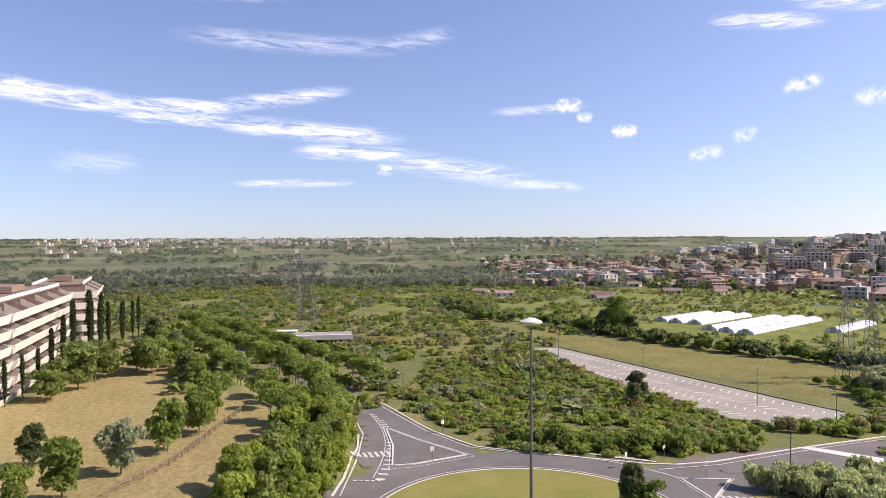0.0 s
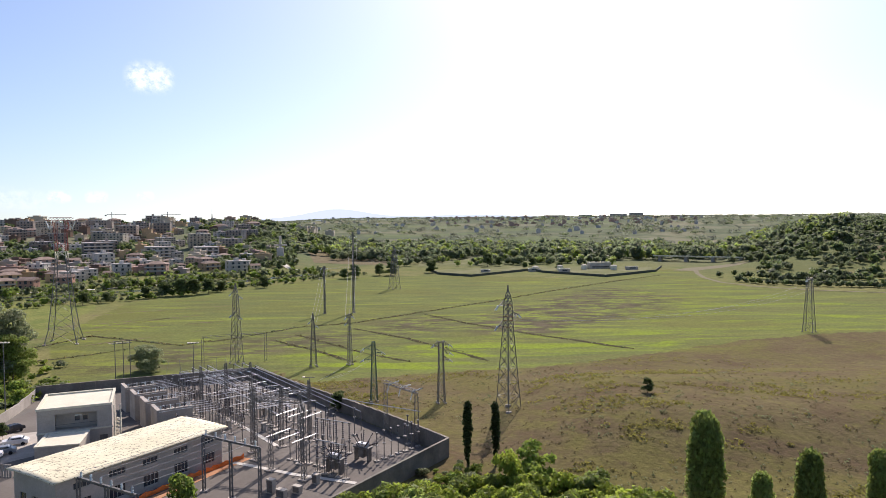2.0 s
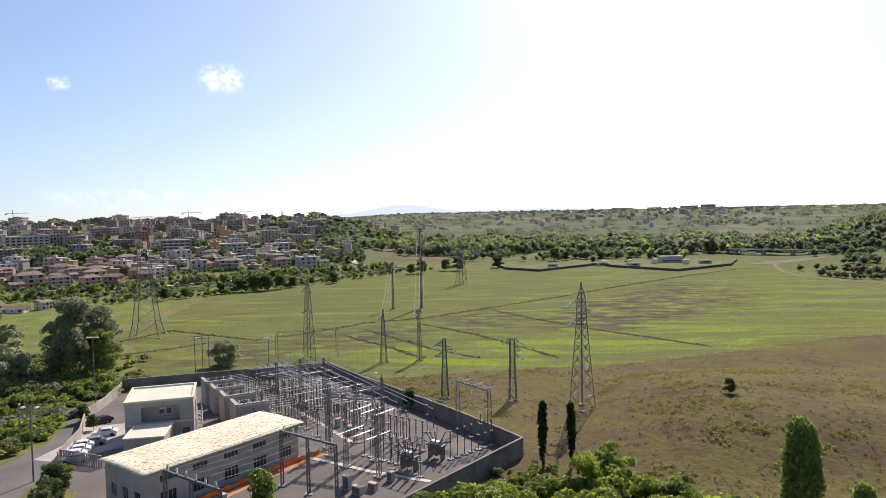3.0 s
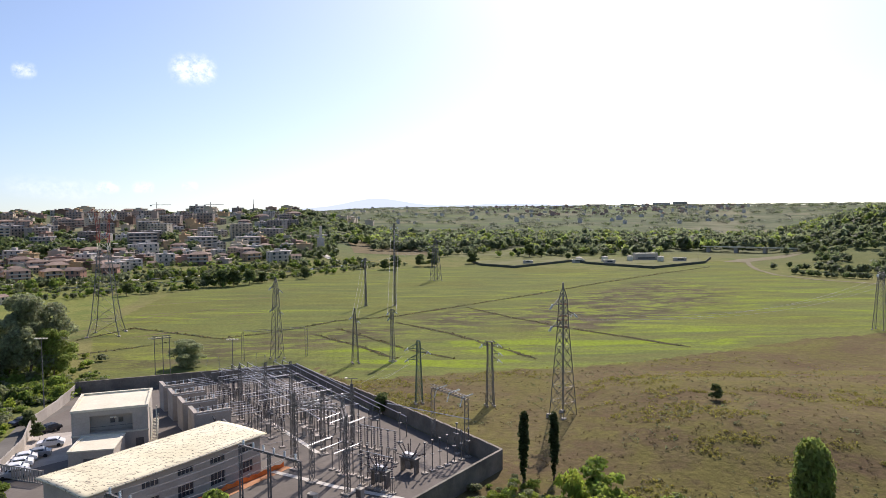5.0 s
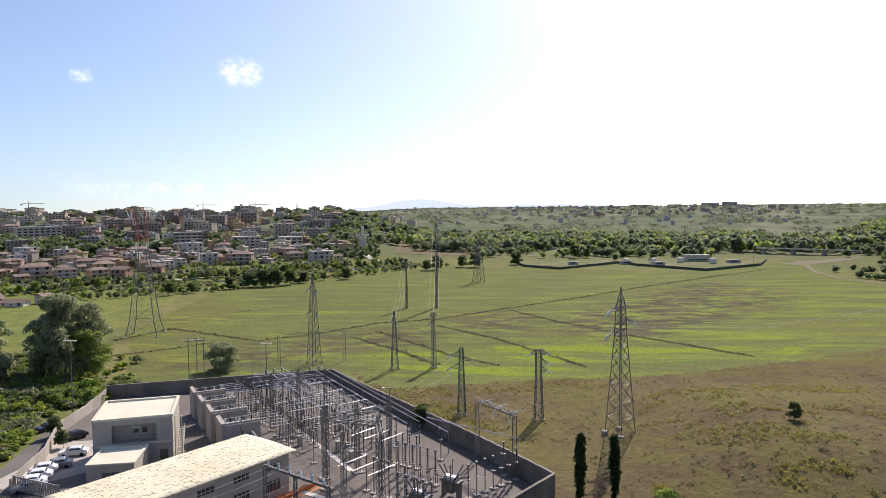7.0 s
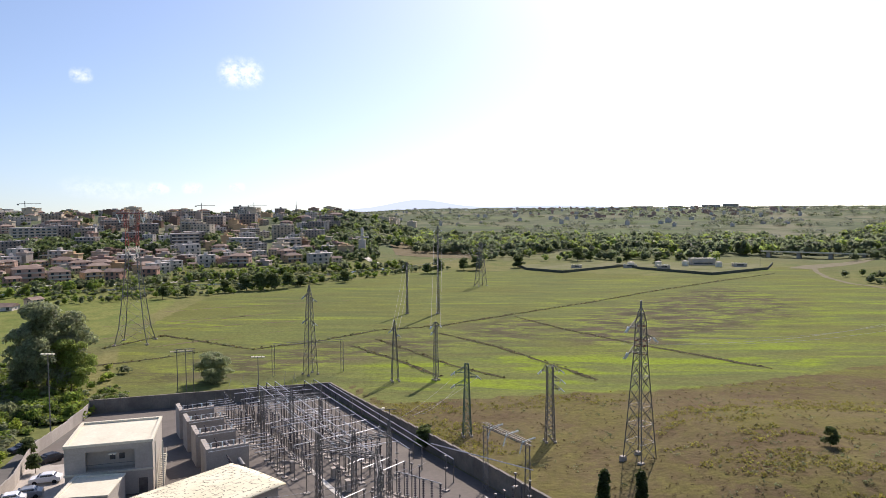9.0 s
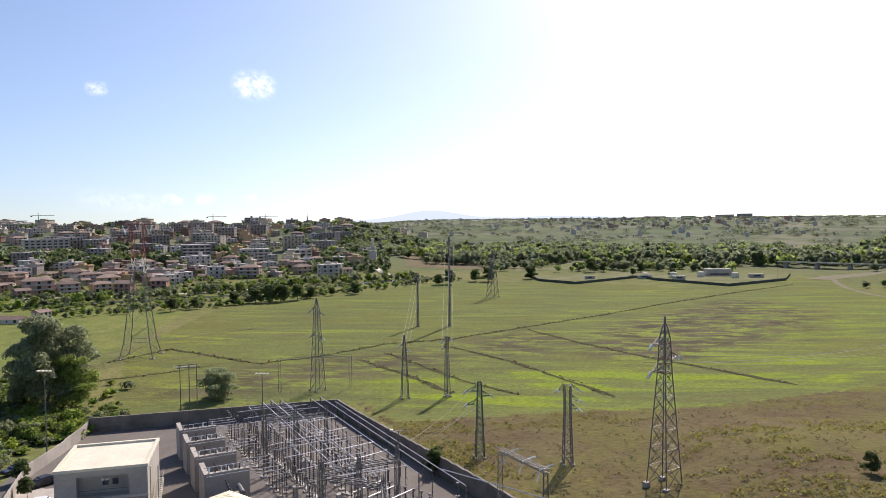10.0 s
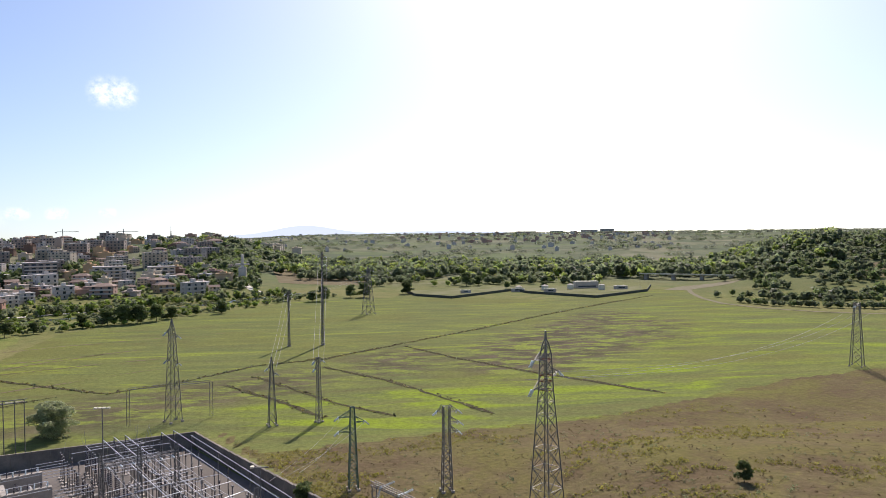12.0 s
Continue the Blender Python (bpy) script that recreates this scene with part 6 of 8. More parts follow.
PA, PB = ((-37.2, 79.8), (-28.4, 74.0)), ((-27.3, 94.6), (-18.4, 88.6))
portal(*PA, 12.6)
portal(*PB, 12.6)
for k in range(6):
    t = 0.06 + 0.175 * k
    p = Vector((PA[0][0] + (PA[1][0] - PA[0][0]) * t, PA[0][1] + (PA[1][1] - PA[0][1]) * t, 13.5))
    q = Vector((PB[0][0] + (PB[1][0] - PB[0][0]) * t, PB[0][1] + (PB[1][1] - PB[0][1]) * t, 13.5))
    wire(p, q, 0.3, 0.05, 8, "overhead_line", "wire", "pale conductor between the two portals", "portal conductors")
    if k % 2 == 0:
        wire(q, (-14 + k, 102 + k, 13.2), 0.4, 0.04, 8, "overhead_line", "wire", "pale conductor leading into the yard", "portal conductors")
# portal outside the wall
ob = empty("line_portal")
for x, y in ((-2.9, 119.5), (2.4, 112.2)):
    pb = bmesh.new()
    for s in (-0.4, 0.4):
        for r in (-0.3, 0.3):
            bar(pb, (x + s, y + r, gz(x, y)), (x + s * 0.6, y + r * 0.6, 13.3), 0.08)
    for k in range(10):
        z0, z1 = gz(x, y) + 0.9 * k, gz(x, y) + 0.9 * (k + 1)
        bar(pb, (x - 0.4, y - 0.3, z0), (x + 0.4, y + 0.3, z1), 0.05)
        bar(pb, (x + 0.4, y - 0.3, z0), (x - 0.4, y + 0.3, z1), 0.05)
    part("post", pb, M["steel"], ob)
bb = bmesh.new()
for s in (-0.25, 0.25):
    bar(bb, (-3.1 + s, 119.8, 13.3), (2.6 + s, 112.0, 13.3), 0.10)
    bar(bb, (-3.1 + s, 119.8, 13.8), (2.6 + s, 112.0, 13.8), 0.08)
for k in range(10):
    t, t1 = k / 10, (k + 1) / 10
    bar(bb, (-3.35 + 5.7 * t, 119.8 - 7.8 * t, 13.3), (-2.85 + 5.7 * t1, 119.8 - 7.8 * t1, 13.8), 0.05)
beam = part("beam", bb, M["steel"], ob)
for k in range(3):
    c = Vector((-2.2 + 2.0 * k, 118.6 - 2.75 * k, 13.4))
    part("insulator_string", string_bm(c, c + Vector((1.7, 1.0, 0.25)), 8, 0.16), M["glassins"], beam, "pale insulator string")
    part("insulator_string", string_bm(c, c + Vector((-0.4, -0.4, -1.4)), 7, 0.13), M["glassins"], beam, "pale insulator string")
tagged(ob, "lattice portal with pale insulators straddling the wall", "portal")

# cable ducts, netting, kiosks
tagged(ribbon("cable_duct", [(-27, 106.5), (-16, 100), (-6.5, 95.8)], 0.9, 0.12, M["kerb"]), "pale concrete cable duct cover across the yard", "duct", kind="")
tagged(ribbon("cable_duct", [(-44, 150), (-30, 128), (-21, 114)], 0.8, 0.12, M["kerb"]), "pale concrete cable duct cover across the yard", "duct", kind="")
for pts in ([(-39, 86), (-34.6, 92.8), (-30.7, 99.4), (-28.3, 102.7), (-25, 108)],):
    ob = empty("safety_netting")
    for p, q in zip(pts[:-1], pts[1:]):
        bm = bmesh.new()
        n = 6
        vs = []
        for k in range(n + 1):
            x, y = p[0] + (q[0] - p[0]) * k / n, p[1] + (q[1] - p[1]) * k / n
            vs.append([bm.verts.new((x + dx, y + dx * 0.5, gz(x, y) + z)) for z, dx in ((0.1, 0), (0.9 - 0.25 * (k % 2), 0.12 * (k % 3)), (0.9 - 0.25 * (k % 2), 0.12 * (k % 3) + 0.04), (0.1, 0.04))])
        for a, b in zip(vs[:-1], vs[1:]):
            for j in range(4):
                bm.faces.new((a[j], b[j], b[(j + 1) % 4], a[(j + 1) % 4]))
        part("net", bm, M["orange"], ob)
        pb = bmesh.new()
        bar(pb, (p[0], p[1], gz(*p)), (p[0], p[1], gz(*p) + 1.2), 0.06)
        part("stake", pb, M["steeldark"], ob)
    tagged(ob, "sagging orange plastic safety netting on stakes", "netting")
tagged(ribbon("trench", [(-38, 85), (-33.6, 92.2), (-29.8, 98.8), (-24.5, 108)], 1.6, 0.10, M["soil"]), "bare reddish earth trench along the netting", "trench", kind="")
for x, y, w, h in ((-17.9, 93.3, 1.1, 1.9), (-16.2, 91.6, 1.4, 1.1), (-14.3, 93.0, 1.2, 1.0), (-12.2, 96.3, 0.9, 1.3), (-33.5, 88.2, 1.0, 1.5)):
    ob = empty("control_cabinet", pose(x, y, gz(x, y) + 0.06, 0, 0, -34))
    part("body", boxes((-w / 2, -0.35, 0.1, w / 2, 0.35, h), (-w / 2 - 0.06, -0.41, h, w / 2 + 0.06, 0.41, h + 0.08)), M["plaster"], ob)
    part("door", boxes((-w / 2 + 0.06, -0.375, 0.2, w / 2 - 0.06, -0.352, h - 0.1)), M["steel"], ob)
    part("plinth", boxes((-w / 2 - 0.05, -0.4, -0.2, w / 2 + 0.05, 0.4, 0.1)), M["concrete"], ob)
    tagged(ob, "pale grey outdoor control cabinet on a plinth", "cabinet", "control cabinets")


# floodlight poles
def flood_pole(x, y, h, heads=4):
    ob = empty("floodlight_pole", pose(x, y, gz(x, y)))
    bm = bmesh.new()
    bar(bm, (0, 0, -0.3), (0, 0, h), 0.26, 0.14, 8)
    part("pole", bm, M["steel"], ob)
    bm = bmesh.new()
    bar(bm, (-1.1, 0, h), (1.1, 0, h), 0.1)
    part("crossbar", bm, M["steel"], ob)
    for k in range(heads):
        xx = -1.05 + 2.1 * k / max(1, heads - 1)
        part("lamp_head", boxes((xx - 0.22, -0.35, h + 0.02, xx + 0.22, 0.25, h + 0.22)), M["roofwhite"], ob, "pale floodlight head")
    return tagged(ob, "tall grey floodlight pole in the yard", "floodlight", "floodlight poles")


flood_pole(-83, 146.4, 15.5)
flood_pole(-47.9, 158.6, 12.5)
flood_pole(-65, 97.4, 11, 2)
flood_pole(-18.1, 133.2, 8, 1)
ob = empty("twin_mast")
for x, y in ((-73.9, 179), (-72, 179.4), (-70.6, 180.2)):
    bm = bmesh.new()
    bar(bm, (x, y, 0.5), (x, y, 11.5), 0.2, 0.16, 6)
    part("post", bm, M["steeldark"], ob)
bm = bmesh.new()
bar(bm, (-74.4, 178.6, 10.8), (-70.2, 180.6, 10.8), 0.16)
bar(bm, (-74.4, 178.6, 11.4), (-70.2, 180.6, 11.4), 0.12)
beam = part("beam", bm, M["steel"], ob)
for k in range(3):
    c = Vector((-73.9 + 1.6 * k, 178.8 + 0.7 * k, 11.0))
    part("insulator_string", string_bm(c, c + Vector((-1.6, 0.2, -0.1)), 7, 0.18), M["roofwhite"], beam, "pale insulator string")
tagged(ob, "steel posts with pale insulators behind the yard wall", "line support")
ob = empty("line_portal")
for x, y in ((-57, 197), (-40.5, 203)):
    bm = bmesh.new()
    for s in (-0.35, 0.35):
        bar(bm, (x + s, y, 0.4), (x + s, y, 9), 0.09)
    for k in range(9):
        s = 0.35 if k % 2 else -0.35
        bar(bm, (x + s, y, 0.5 + k * 0.95), (x - s, y, 1.4 + k * 0.95), 0.06)
    part("post", bm, M["steel"], ob)
bm = bmesh.new()
bar(bm, (-57, 197, 9), (-40.5, 203, 9), 0.1)
bar(bm, (-57, 197, 9.4), (-40.5, 203, 9.4), 0.08)
part("beam", bm, M["steel"], ob)
tagged(ob, "grey lattice portal beneath the pylon behind the wall", "portal")


# cars
def car(x, y, ang, paint):
    ob = empty("car", pose(x, y, gz(x, y) + 0.11, 0, 0, ang))
    bm = bmesh.new()
    prof = [(-2.1, 0.35), (-2.1, 0.78), (-1.95, 0.9), (-1.1, 0.98), (-0.45, 1.42), (0.95, 1.46), (1.65, 1.0), (2.05, 0.92), (2.12, 0.6), (2.1, 0.35)]
    a = [bm.verts.new((px, -0.84 if pz < 1.2 else -0.66, pz)) for px, pz in prof]
    b = [bm.verts.new((px, 0.84 if pz < 1.2 else 0.66, pz)) for px, pz in prof]
    n = len(prof)
    for k in range(n):
        bm.faces.new((a[k], a[(k + 1) % n], b[(k + 1) % n], b[k]))
    bm.faces.new(a[::-1])
    bm.faces.new(b)
    bmesh.ops.recalc_face_normals(bm, faces=bm.faces)
    body = part("body", bm, paint, ob)
    part("windscreen", boxes((-0.95, -0.6, 1.05, -0.72, 0.6, 1.3)), M["window"], body)
    for s in (-1, 1):
        part("side_window", boxes((-0.5, s * 0.77 - 0.02, 1.03, 1.1, s * 0.77 + 0.02, 1.34)), M["window"], body)
    part("rear_window", boxes((1.2, -0.58, 1.05, 1.42, 0.58, 1.3)), M["window"], body)
    for sx in (-1.3, 1.3):
        for s in (-1, 1):
            bm = bmesh.new()
            bar(bm, (sx, s * 0.7, 0.31), (sx, s * 0.88, 0.31), 0.62, 0.62, 12)
            part("wheel", bm, M["tyre"], ob)
    return ob


M["tyre"] = mat("tyre_rubber", (0.02, 0.02, 0.02), (0.03, 0.03, 0.03), 2, 9, rough=0.8)
M["carwhite"] = mat("white_car_paint", (0.75, 0.75, 0.74), (0.8, 0.8, 0.8), 1, 5, rough=0.25, spec=0.5, vary=0.05)
M["cargrey"] = mat("silver_car_paint", (0.30, 0.31, 0.33), (0.38, 0.39, 0.4), 1, 5, rough=0.3, metal=0.4, vary=0.1)
M["cardark"] = mat("dark_car_paint", (0.03, 0.03, 0.035), (0.05, 0.05, 0.055), 1, 5, rough=0.25, spec=0.5)
for x, y, a, mk, w in ((-67.5, 121.7, 20, "carwhite", "white"), (-66.3, 115.6, 25, "cargrey", "silver"), (-67.2, 113.4, 25, "carwhite", "white"), (-66.2, 110.6, 25, "carwhite", "white"), (-65.3, 107.9, 22, "carwhite", "white"), (-63.8, 105.9, 22, "cargrey", "silver"), (-73.5, 131.5, 60, "cardark", "black"), (-82.5, 138, 65, "cardark", "black")):
    tagged(car(x, y, a, M[mk]), w + " hatchback car parked beside the yard wall", "car", "parked cars")
for x, y, h in ((-57.7, 90.8, 5), (-56, 87, 5), (-60, 93.5, 4.5), (-54, 82, 5.5), (-78, 133, 4), (-72, 126, 3.2)):
    tree("dark_tree", x, y, h, 1.0, "small trees by the hall")
tagged(draped("verge", [(-62, 92), (-56, 93), (-52, 84), (-50, 76), (-58, 78)], 0.1, M["ground"]), "narrow planted verge beside the hall", "verge", kind="structure")

# ---- roundabout and roads ----
def mark(name, poly, z=0.11, mk="paint", label="worn white road marking", step=3.0):
    return tagged(draped(name, poly, z, M[mk], step), label, "road marking", kind="structure")


def line_mark(pts, w=0.25, z=0.115):
    return ribbon("road_marking", pts, w, z, M["paint"], 1.5, "structure", "worn white edge line", "road marking")


line_mark(arc(*RC, 22.0, 40, 300, 60), 0.22)
line_mark(arc(*RC, 29.6, 75, 150, 24), 0.25, 0.13)
line_mark([(-108, 44.5), (-114.1, 37.6), (-127.7, 33.8), (-149.4, 31.6), (-163, 30.5)], 0.25, 0.13)
line_mark([(-97, 12.2), (-111.8, 17.2), (-129.7, 21.6), (-150, 22.8)], 0.25, 0.13)
line_mark([(-93, 62), (-92.5, 73), (-95, 88.3), (-97.5, 101), (-100.4, 119), (-99.5, 133)], 0.25, 0.13)


def splitter(pts, label):
    n = len(pts)
    c = (sum(p[0] for p in pts) / n, sum(p[1] for p in pts) / n)
    ob = draped("traffic_island", pts, 0.19, M["asphalt"], 2.0, thick=0.2)
    tagged(ob, label, "traffic island", kind="structure")
    dense = []
    for p, q in zip(pts, pts[1:] + pts[:1]):
        dense += [(p[0] + (q[0] - p[0]) * k / 8, p[1] + (q[1] - p[1]) * k / 8) for k in range(8)]
    kerb_line(dense, True, 0.28, 0.24)
    outer = [(c[0] + (p[0] - c[0]) * 1.16, c[1] + (p[1] - c[1]) * 1.16) for p in dense]
    line_mark(outer + outer[:1], 0.18, 0.12)


splitter([(-133, 26.8), (-119, 25.0), (-107.5, 22.2), (-107.2, 25.5), (-109.5, 35.4), (-121, 30.5)], "asphalt traffic island with a pale kerb and painted surround")
splitter([(-88.2, 62.4), (-85.8, 69.4), (-79.5, 61.4)], "small asphalt traffic island with a pale kerb")
for k in range(7):
    y = 16.8 + k * 1.02
    mark("zebra_stripe", [(-116.4, y), (-116.4, y + 0.55), (-113.2, y + 0.55), (-113.2, y)], 0.12)
# hatching from the island's tip down along its lane side
for k in range(22):
    t = k / 21
    x, y = -148.5 + 46 * t, 26.8 - 8.4 * t ** 2.4
    w = 1.25 if t > 0.12 else 0.7
    mark("hatching", [(x, y), (x + 0.75, y - 0.1), (x + 1.5, y + w), (x + 0.75, y + w + 0.1)], 0.125)
line_mark([(-149.5 + 47 * k / 16, 26.6 - 8.6 * (k / 16) ** 2.4) for k in range(17)], 0.18, 0.13)
for k in range(7):
    t = k / 7
    x, y = -80.6 + 3.2 * t, 63.0 + 6.4 * t
    mark("zebra_stripe", [(x, y), (x + 3.4, y + 0.5), (x + 3.4, y + 1.05), (x, y + 0.55)], 0.13)
for k in range(5):
    mark("give_way_line", [(-102.6 + 0.3 * k, 15.0 + k * 0.85), (-102.2 + 0.3 * k, 15.0 + k * 0.85), (-102.1 + 0.3 * k, 15.55 + k * 0.85), (-102.5 + 0.3 * k, 15.55 + k * 0.85)], 0.13)
for k in range(6):
    x = -104.5 + k * 0.9
    mark("hatching", [(x, 56.0 + k * 1.1), (x + 0.5, 55.7 + k * 1.1), (x + 3.6, 58.2 + k * 1.1), (x + 3.1, 58.5 + k * 1.1)], 0.12)
tagged(draped("road_patch", [(-98.5, 94), (-97.6, 97.5), (-89, 103.5), (-86.5, 100.5)], 0.12, M["kerb"]), "pale concrete strip across the road", "road", kind="structure")
kerb_line([(-97, 11.0), (-104, 13.8), (-111.8, 16.2), (-120, 18.8), (-129.7, 20.7), (-140, 21.6), (-155, 22)])
kerb_line([(-164, 31.6), (-149.4, 33), (-138, 33.8), (-127.7, 35), (-120, 37), (-114.1, 39), (-109.5, 44), (-106, 49), (-101.5, 54.5), (-96.5, 61.5), (-94.6, 66), (-94.2, 73), (-96.8, 88.3), (-99, 101), (-101.8, 119)])
kerb_line([(-78.5, 72.5), (-82.6, 80), (-84.5, 90), (-79.5, 95.5), (-70, 86), (-66.5, 77)])


def street_lamp(x, y, h, arm=1.2, ang=0, label="grey street lamp on a slim pole by the road"):
    ob = empty("street_lamp", pose(x, y, gz(x, y), 0, 0, ang))
    bm = bmesh.new()
    bar(bm, (0, 0, -0.3), (0, 0, h), 0.2, 0.11, 8)
    part("pole", bm, M["steel"], ob)
    bm = bmesh.new()
    bar(bm, (0, 0, h), (arm, 0, h + 0.2), 0.09)
    part("arm", bm, M["steel"], ob)
    bm = boxes((arm - 0.2, -0.16, h + 0.12, arm + 0.5, 0.16, h + 0.28))
    part("lamp_head", bm, M["alu"], ob)
    return tagged(ob, label, "street lamp", "street lamps")


for x, y, h, a in ((-150, 34.6, 8.5, -80), (-85.6, 80.5, 8.5, 170), (-78.3, 114.3, 7.5, 120), (-132.5, 116.2, 9, 90), (-170, 110, 9, 90), (-211, 104, 10, 90), (-112, 118, 7, 180), (-93, 142, 7, 180), (-175, 34, 8, -80)):
    street_lamp(x, y, h, 1.2, a)

mast = empty("high_mast_lamp", pose(RC[0], RC[1], gz(*RC)))
bm = bmesh.new()
bar(bm, (0, 0, -0.2), (0, 0, 25.8), 0.46, 0.26, 12)
part("pole", bm, M["steel"], mast)
bm = bmesh.new()
bmesh.ops.create_cone(bm, cap_ends=True, segments=28, radius1=1.42, radius2=1.42, depth=0.2, matrix=Matrix.Translation((0, 0, 25.9)))
bmesh.ops.create_cone(bm, cap_ends=True, segments=28, radius1=1.4, radius2=0.5, depth=0.4, matrix=Matrix.Translation((0, 0, 26.2)))
bmesh.ops.create_cone(bm, cap_ends=True, segments=28, radius1=0.7, radius2=1.25, depth=0.35, matrix=Matrix.Translation((0, 0, 25.62)))
part("lamp_crown", bm, M["roofwhite"], mast, "white disc-shaped lamp crown")
part("base_plate", boxes((-0.6, -0.6, 0, 0.6, 0.6, 0.25)), M["concrete"], mast)
tagged(mast, "very tall pole with a white disc lamp on the island", "street lamp")


def sign(x, y, kind, ang):
    ob = empty("road_sign", pose(x, y, gz(x, y) + 0.05, 0, 0, ang))
    bm = bmesh.new()
    bar(bm, (0, 0, -0.2), (0, 0, 2.5), 0.09)
    part("post", bm, M["steel"], ob)
    part("plate", boxes((-0.35, -0.03, 1.7, 0.35, 0.03, 2.5)) if kind else boxes((-0.6, -0.03, 1.9, 0.6, 0.03, 2.4)), M["roofwhite"], ob, "white plate seen from behind")
    tagged(ob, "white road sign on a grey post", "road sign", "road signs")


for s in ((-126, 36.4, 1, -60), (-97.5, 66, 0, -50), (-87, 66, 1, -40), (-107.9, 29, 1, -80), (-99, 70, 1, -60), (-95.5, 57.5, 1, -60)):
    sign(*s)

# ---- parking area ----
lot = draped("parking_lot", [(-115, 132), (-228, 112), (-230.5, 101), (-113.5, 100.5)], 0.07, M["park"])
tagged(lot, "bleached empty parking area with white bay lines", "parking lot", kind="structure")
dx, dy = -0.984, -0.176
bay = boxes((-0.13, -1.5, 0, 0.13, 1.5, 0.012))
bay_me = finish(bay, "bay_line", M["roofwhite"])
for row, (off, skip) in enumerate(((4.5, 0), (12.5, 1), (19.0, 0), (26.0, 2))):
    for k in range(42):
        x, y = -116.5 + dx * (3 + k * 2.6) + dy * off, 131.5 + dy * (3 + k * 2.6) - off * 0.984
        if y < 101.5 or x < -226:
            continue
        o = new("bay_line", bay_me)
        o.parent = lot
        o.matrix_basis = pose(x, y, gz(x, y) + 0.09, 0, 0, -22 if row % 2 else 42)
for off in (5.9, 13.9, 20.4):
    a, b = [(-116.5 + dx * q + dy * off, 131.5 + dy * q - off * 0.984) for q in (3, 104 if off < 15 else 78)]
    line_mark([a, b], 0.16, 0.1)
wall_run([(-113.5, 133), (-228, 113)], 0.22, 0.2, "wallgrey", "low dark kerb wall along the parking area", 6.0, False)


# ---- greenhouses ----
def tunnel(x, y, length, ang, w=7.0, h=1.8):
    ob = empty("greenhouse", pose(x, y, gz(x, y), 0, 0, ang))
    bm = bmesh.new()
    n, m = 10, 14
    rows = [[bm.verts.new((-w / 2 * math.cos(math.pi * k / n), length * i / m, h * math.sin(math.pi * k / n) ** 0.8 + (0.12 if i % 2 else 0))) for k in range(n + 1)] for i in range(m + 1)]
    for i in range(m):
        for k in range(n):
            bm.faces.new((rows[i][k], rows[i][k + 1], rows[i + 1][k + 1], rows[i + 1][k]))
    bm.faces.new(rows[0][::-1])
    bm.faces.new(rows[-1])
    bmesh.ops.recalc_face_normals(bm, faces=bm.faces)
    part("cover", bm, M["film"], ob)
    for i in range(0, m + 1, 2):
        bm = bmesh.new()
        for k in range(n):
            a = [Vector((-w / 2 * 1.01 * math.cos(math.pi * j / n), length * i / m, h * 1.01 * math.sin(math.pi * j / n) ** 0.8 + 0.03)) for j in (k, k + 1)]
            bar(bm, a[0], a[1], 0.09)
        part("hoop", bm, M["steel"], ob)
    part("door", boxes((-1.2, -0.06, 0, 1.2, -0.01, 2.3)), M["plaster"], ob)
    tagged(ob, "white plastic tunnel greenhouse on open land", "greenhouse", "greenhouses")


M["film"] = mat("white_plastic_film", (0.68, 0.69, 0.71), (0.8, 0.8, 0.82), 0.15, 1.0, rough=0.4, vary=0.06)
for x, y, L in ((-284, 195, 46), (-276.5, 198, 52), (-269, 203, 50), (-250, 196, 66), (-242.5, 198.5, 74), (-235, 202, 72), (-227, 240, 42)):
    tunnel(x, y, L, 23.5)


# ---- houses ----
def paint_mat(name, c, v=0.12):
    return mat(name, tuple(0.88 * a for a in c), tuple(min(0.85, 1.08 * a) for a in c), 0.2, 2.0, rough=0.85, vary=v)


HOUSE_COL = [paint_mat("ochre_plaster", (0.50, 0.35, 0.20), 0.25), paint_mat("cream_plaster", (0.52, 0.44, 0.33), 0.25), paint_mat("white_plaster", (0.60, 0.54, 0.47), 0.2), paint_mat("terracotta_plaster", (0.36, 0.21, 0.15), 0.2), paint_mat("grey_plaster", (0.37, 0.31, 0.26), 0.25), paint_mat("pink_plaster", (0.48, 0.32, 0.25), 0.2)]
M["tile"] = mat("clay_roof_tiles", (0.20, 0.145, 0.115), (0.30, 0.225, 0.18), 0.3, 3.0, rough=0.85, vary=0.2)
M["flatroof"] = mat("grey_flat_roof", (0.38, 0.35, 0.32), (0.50, 0.46, 0.42), 0.2, 2, vary=0.15)


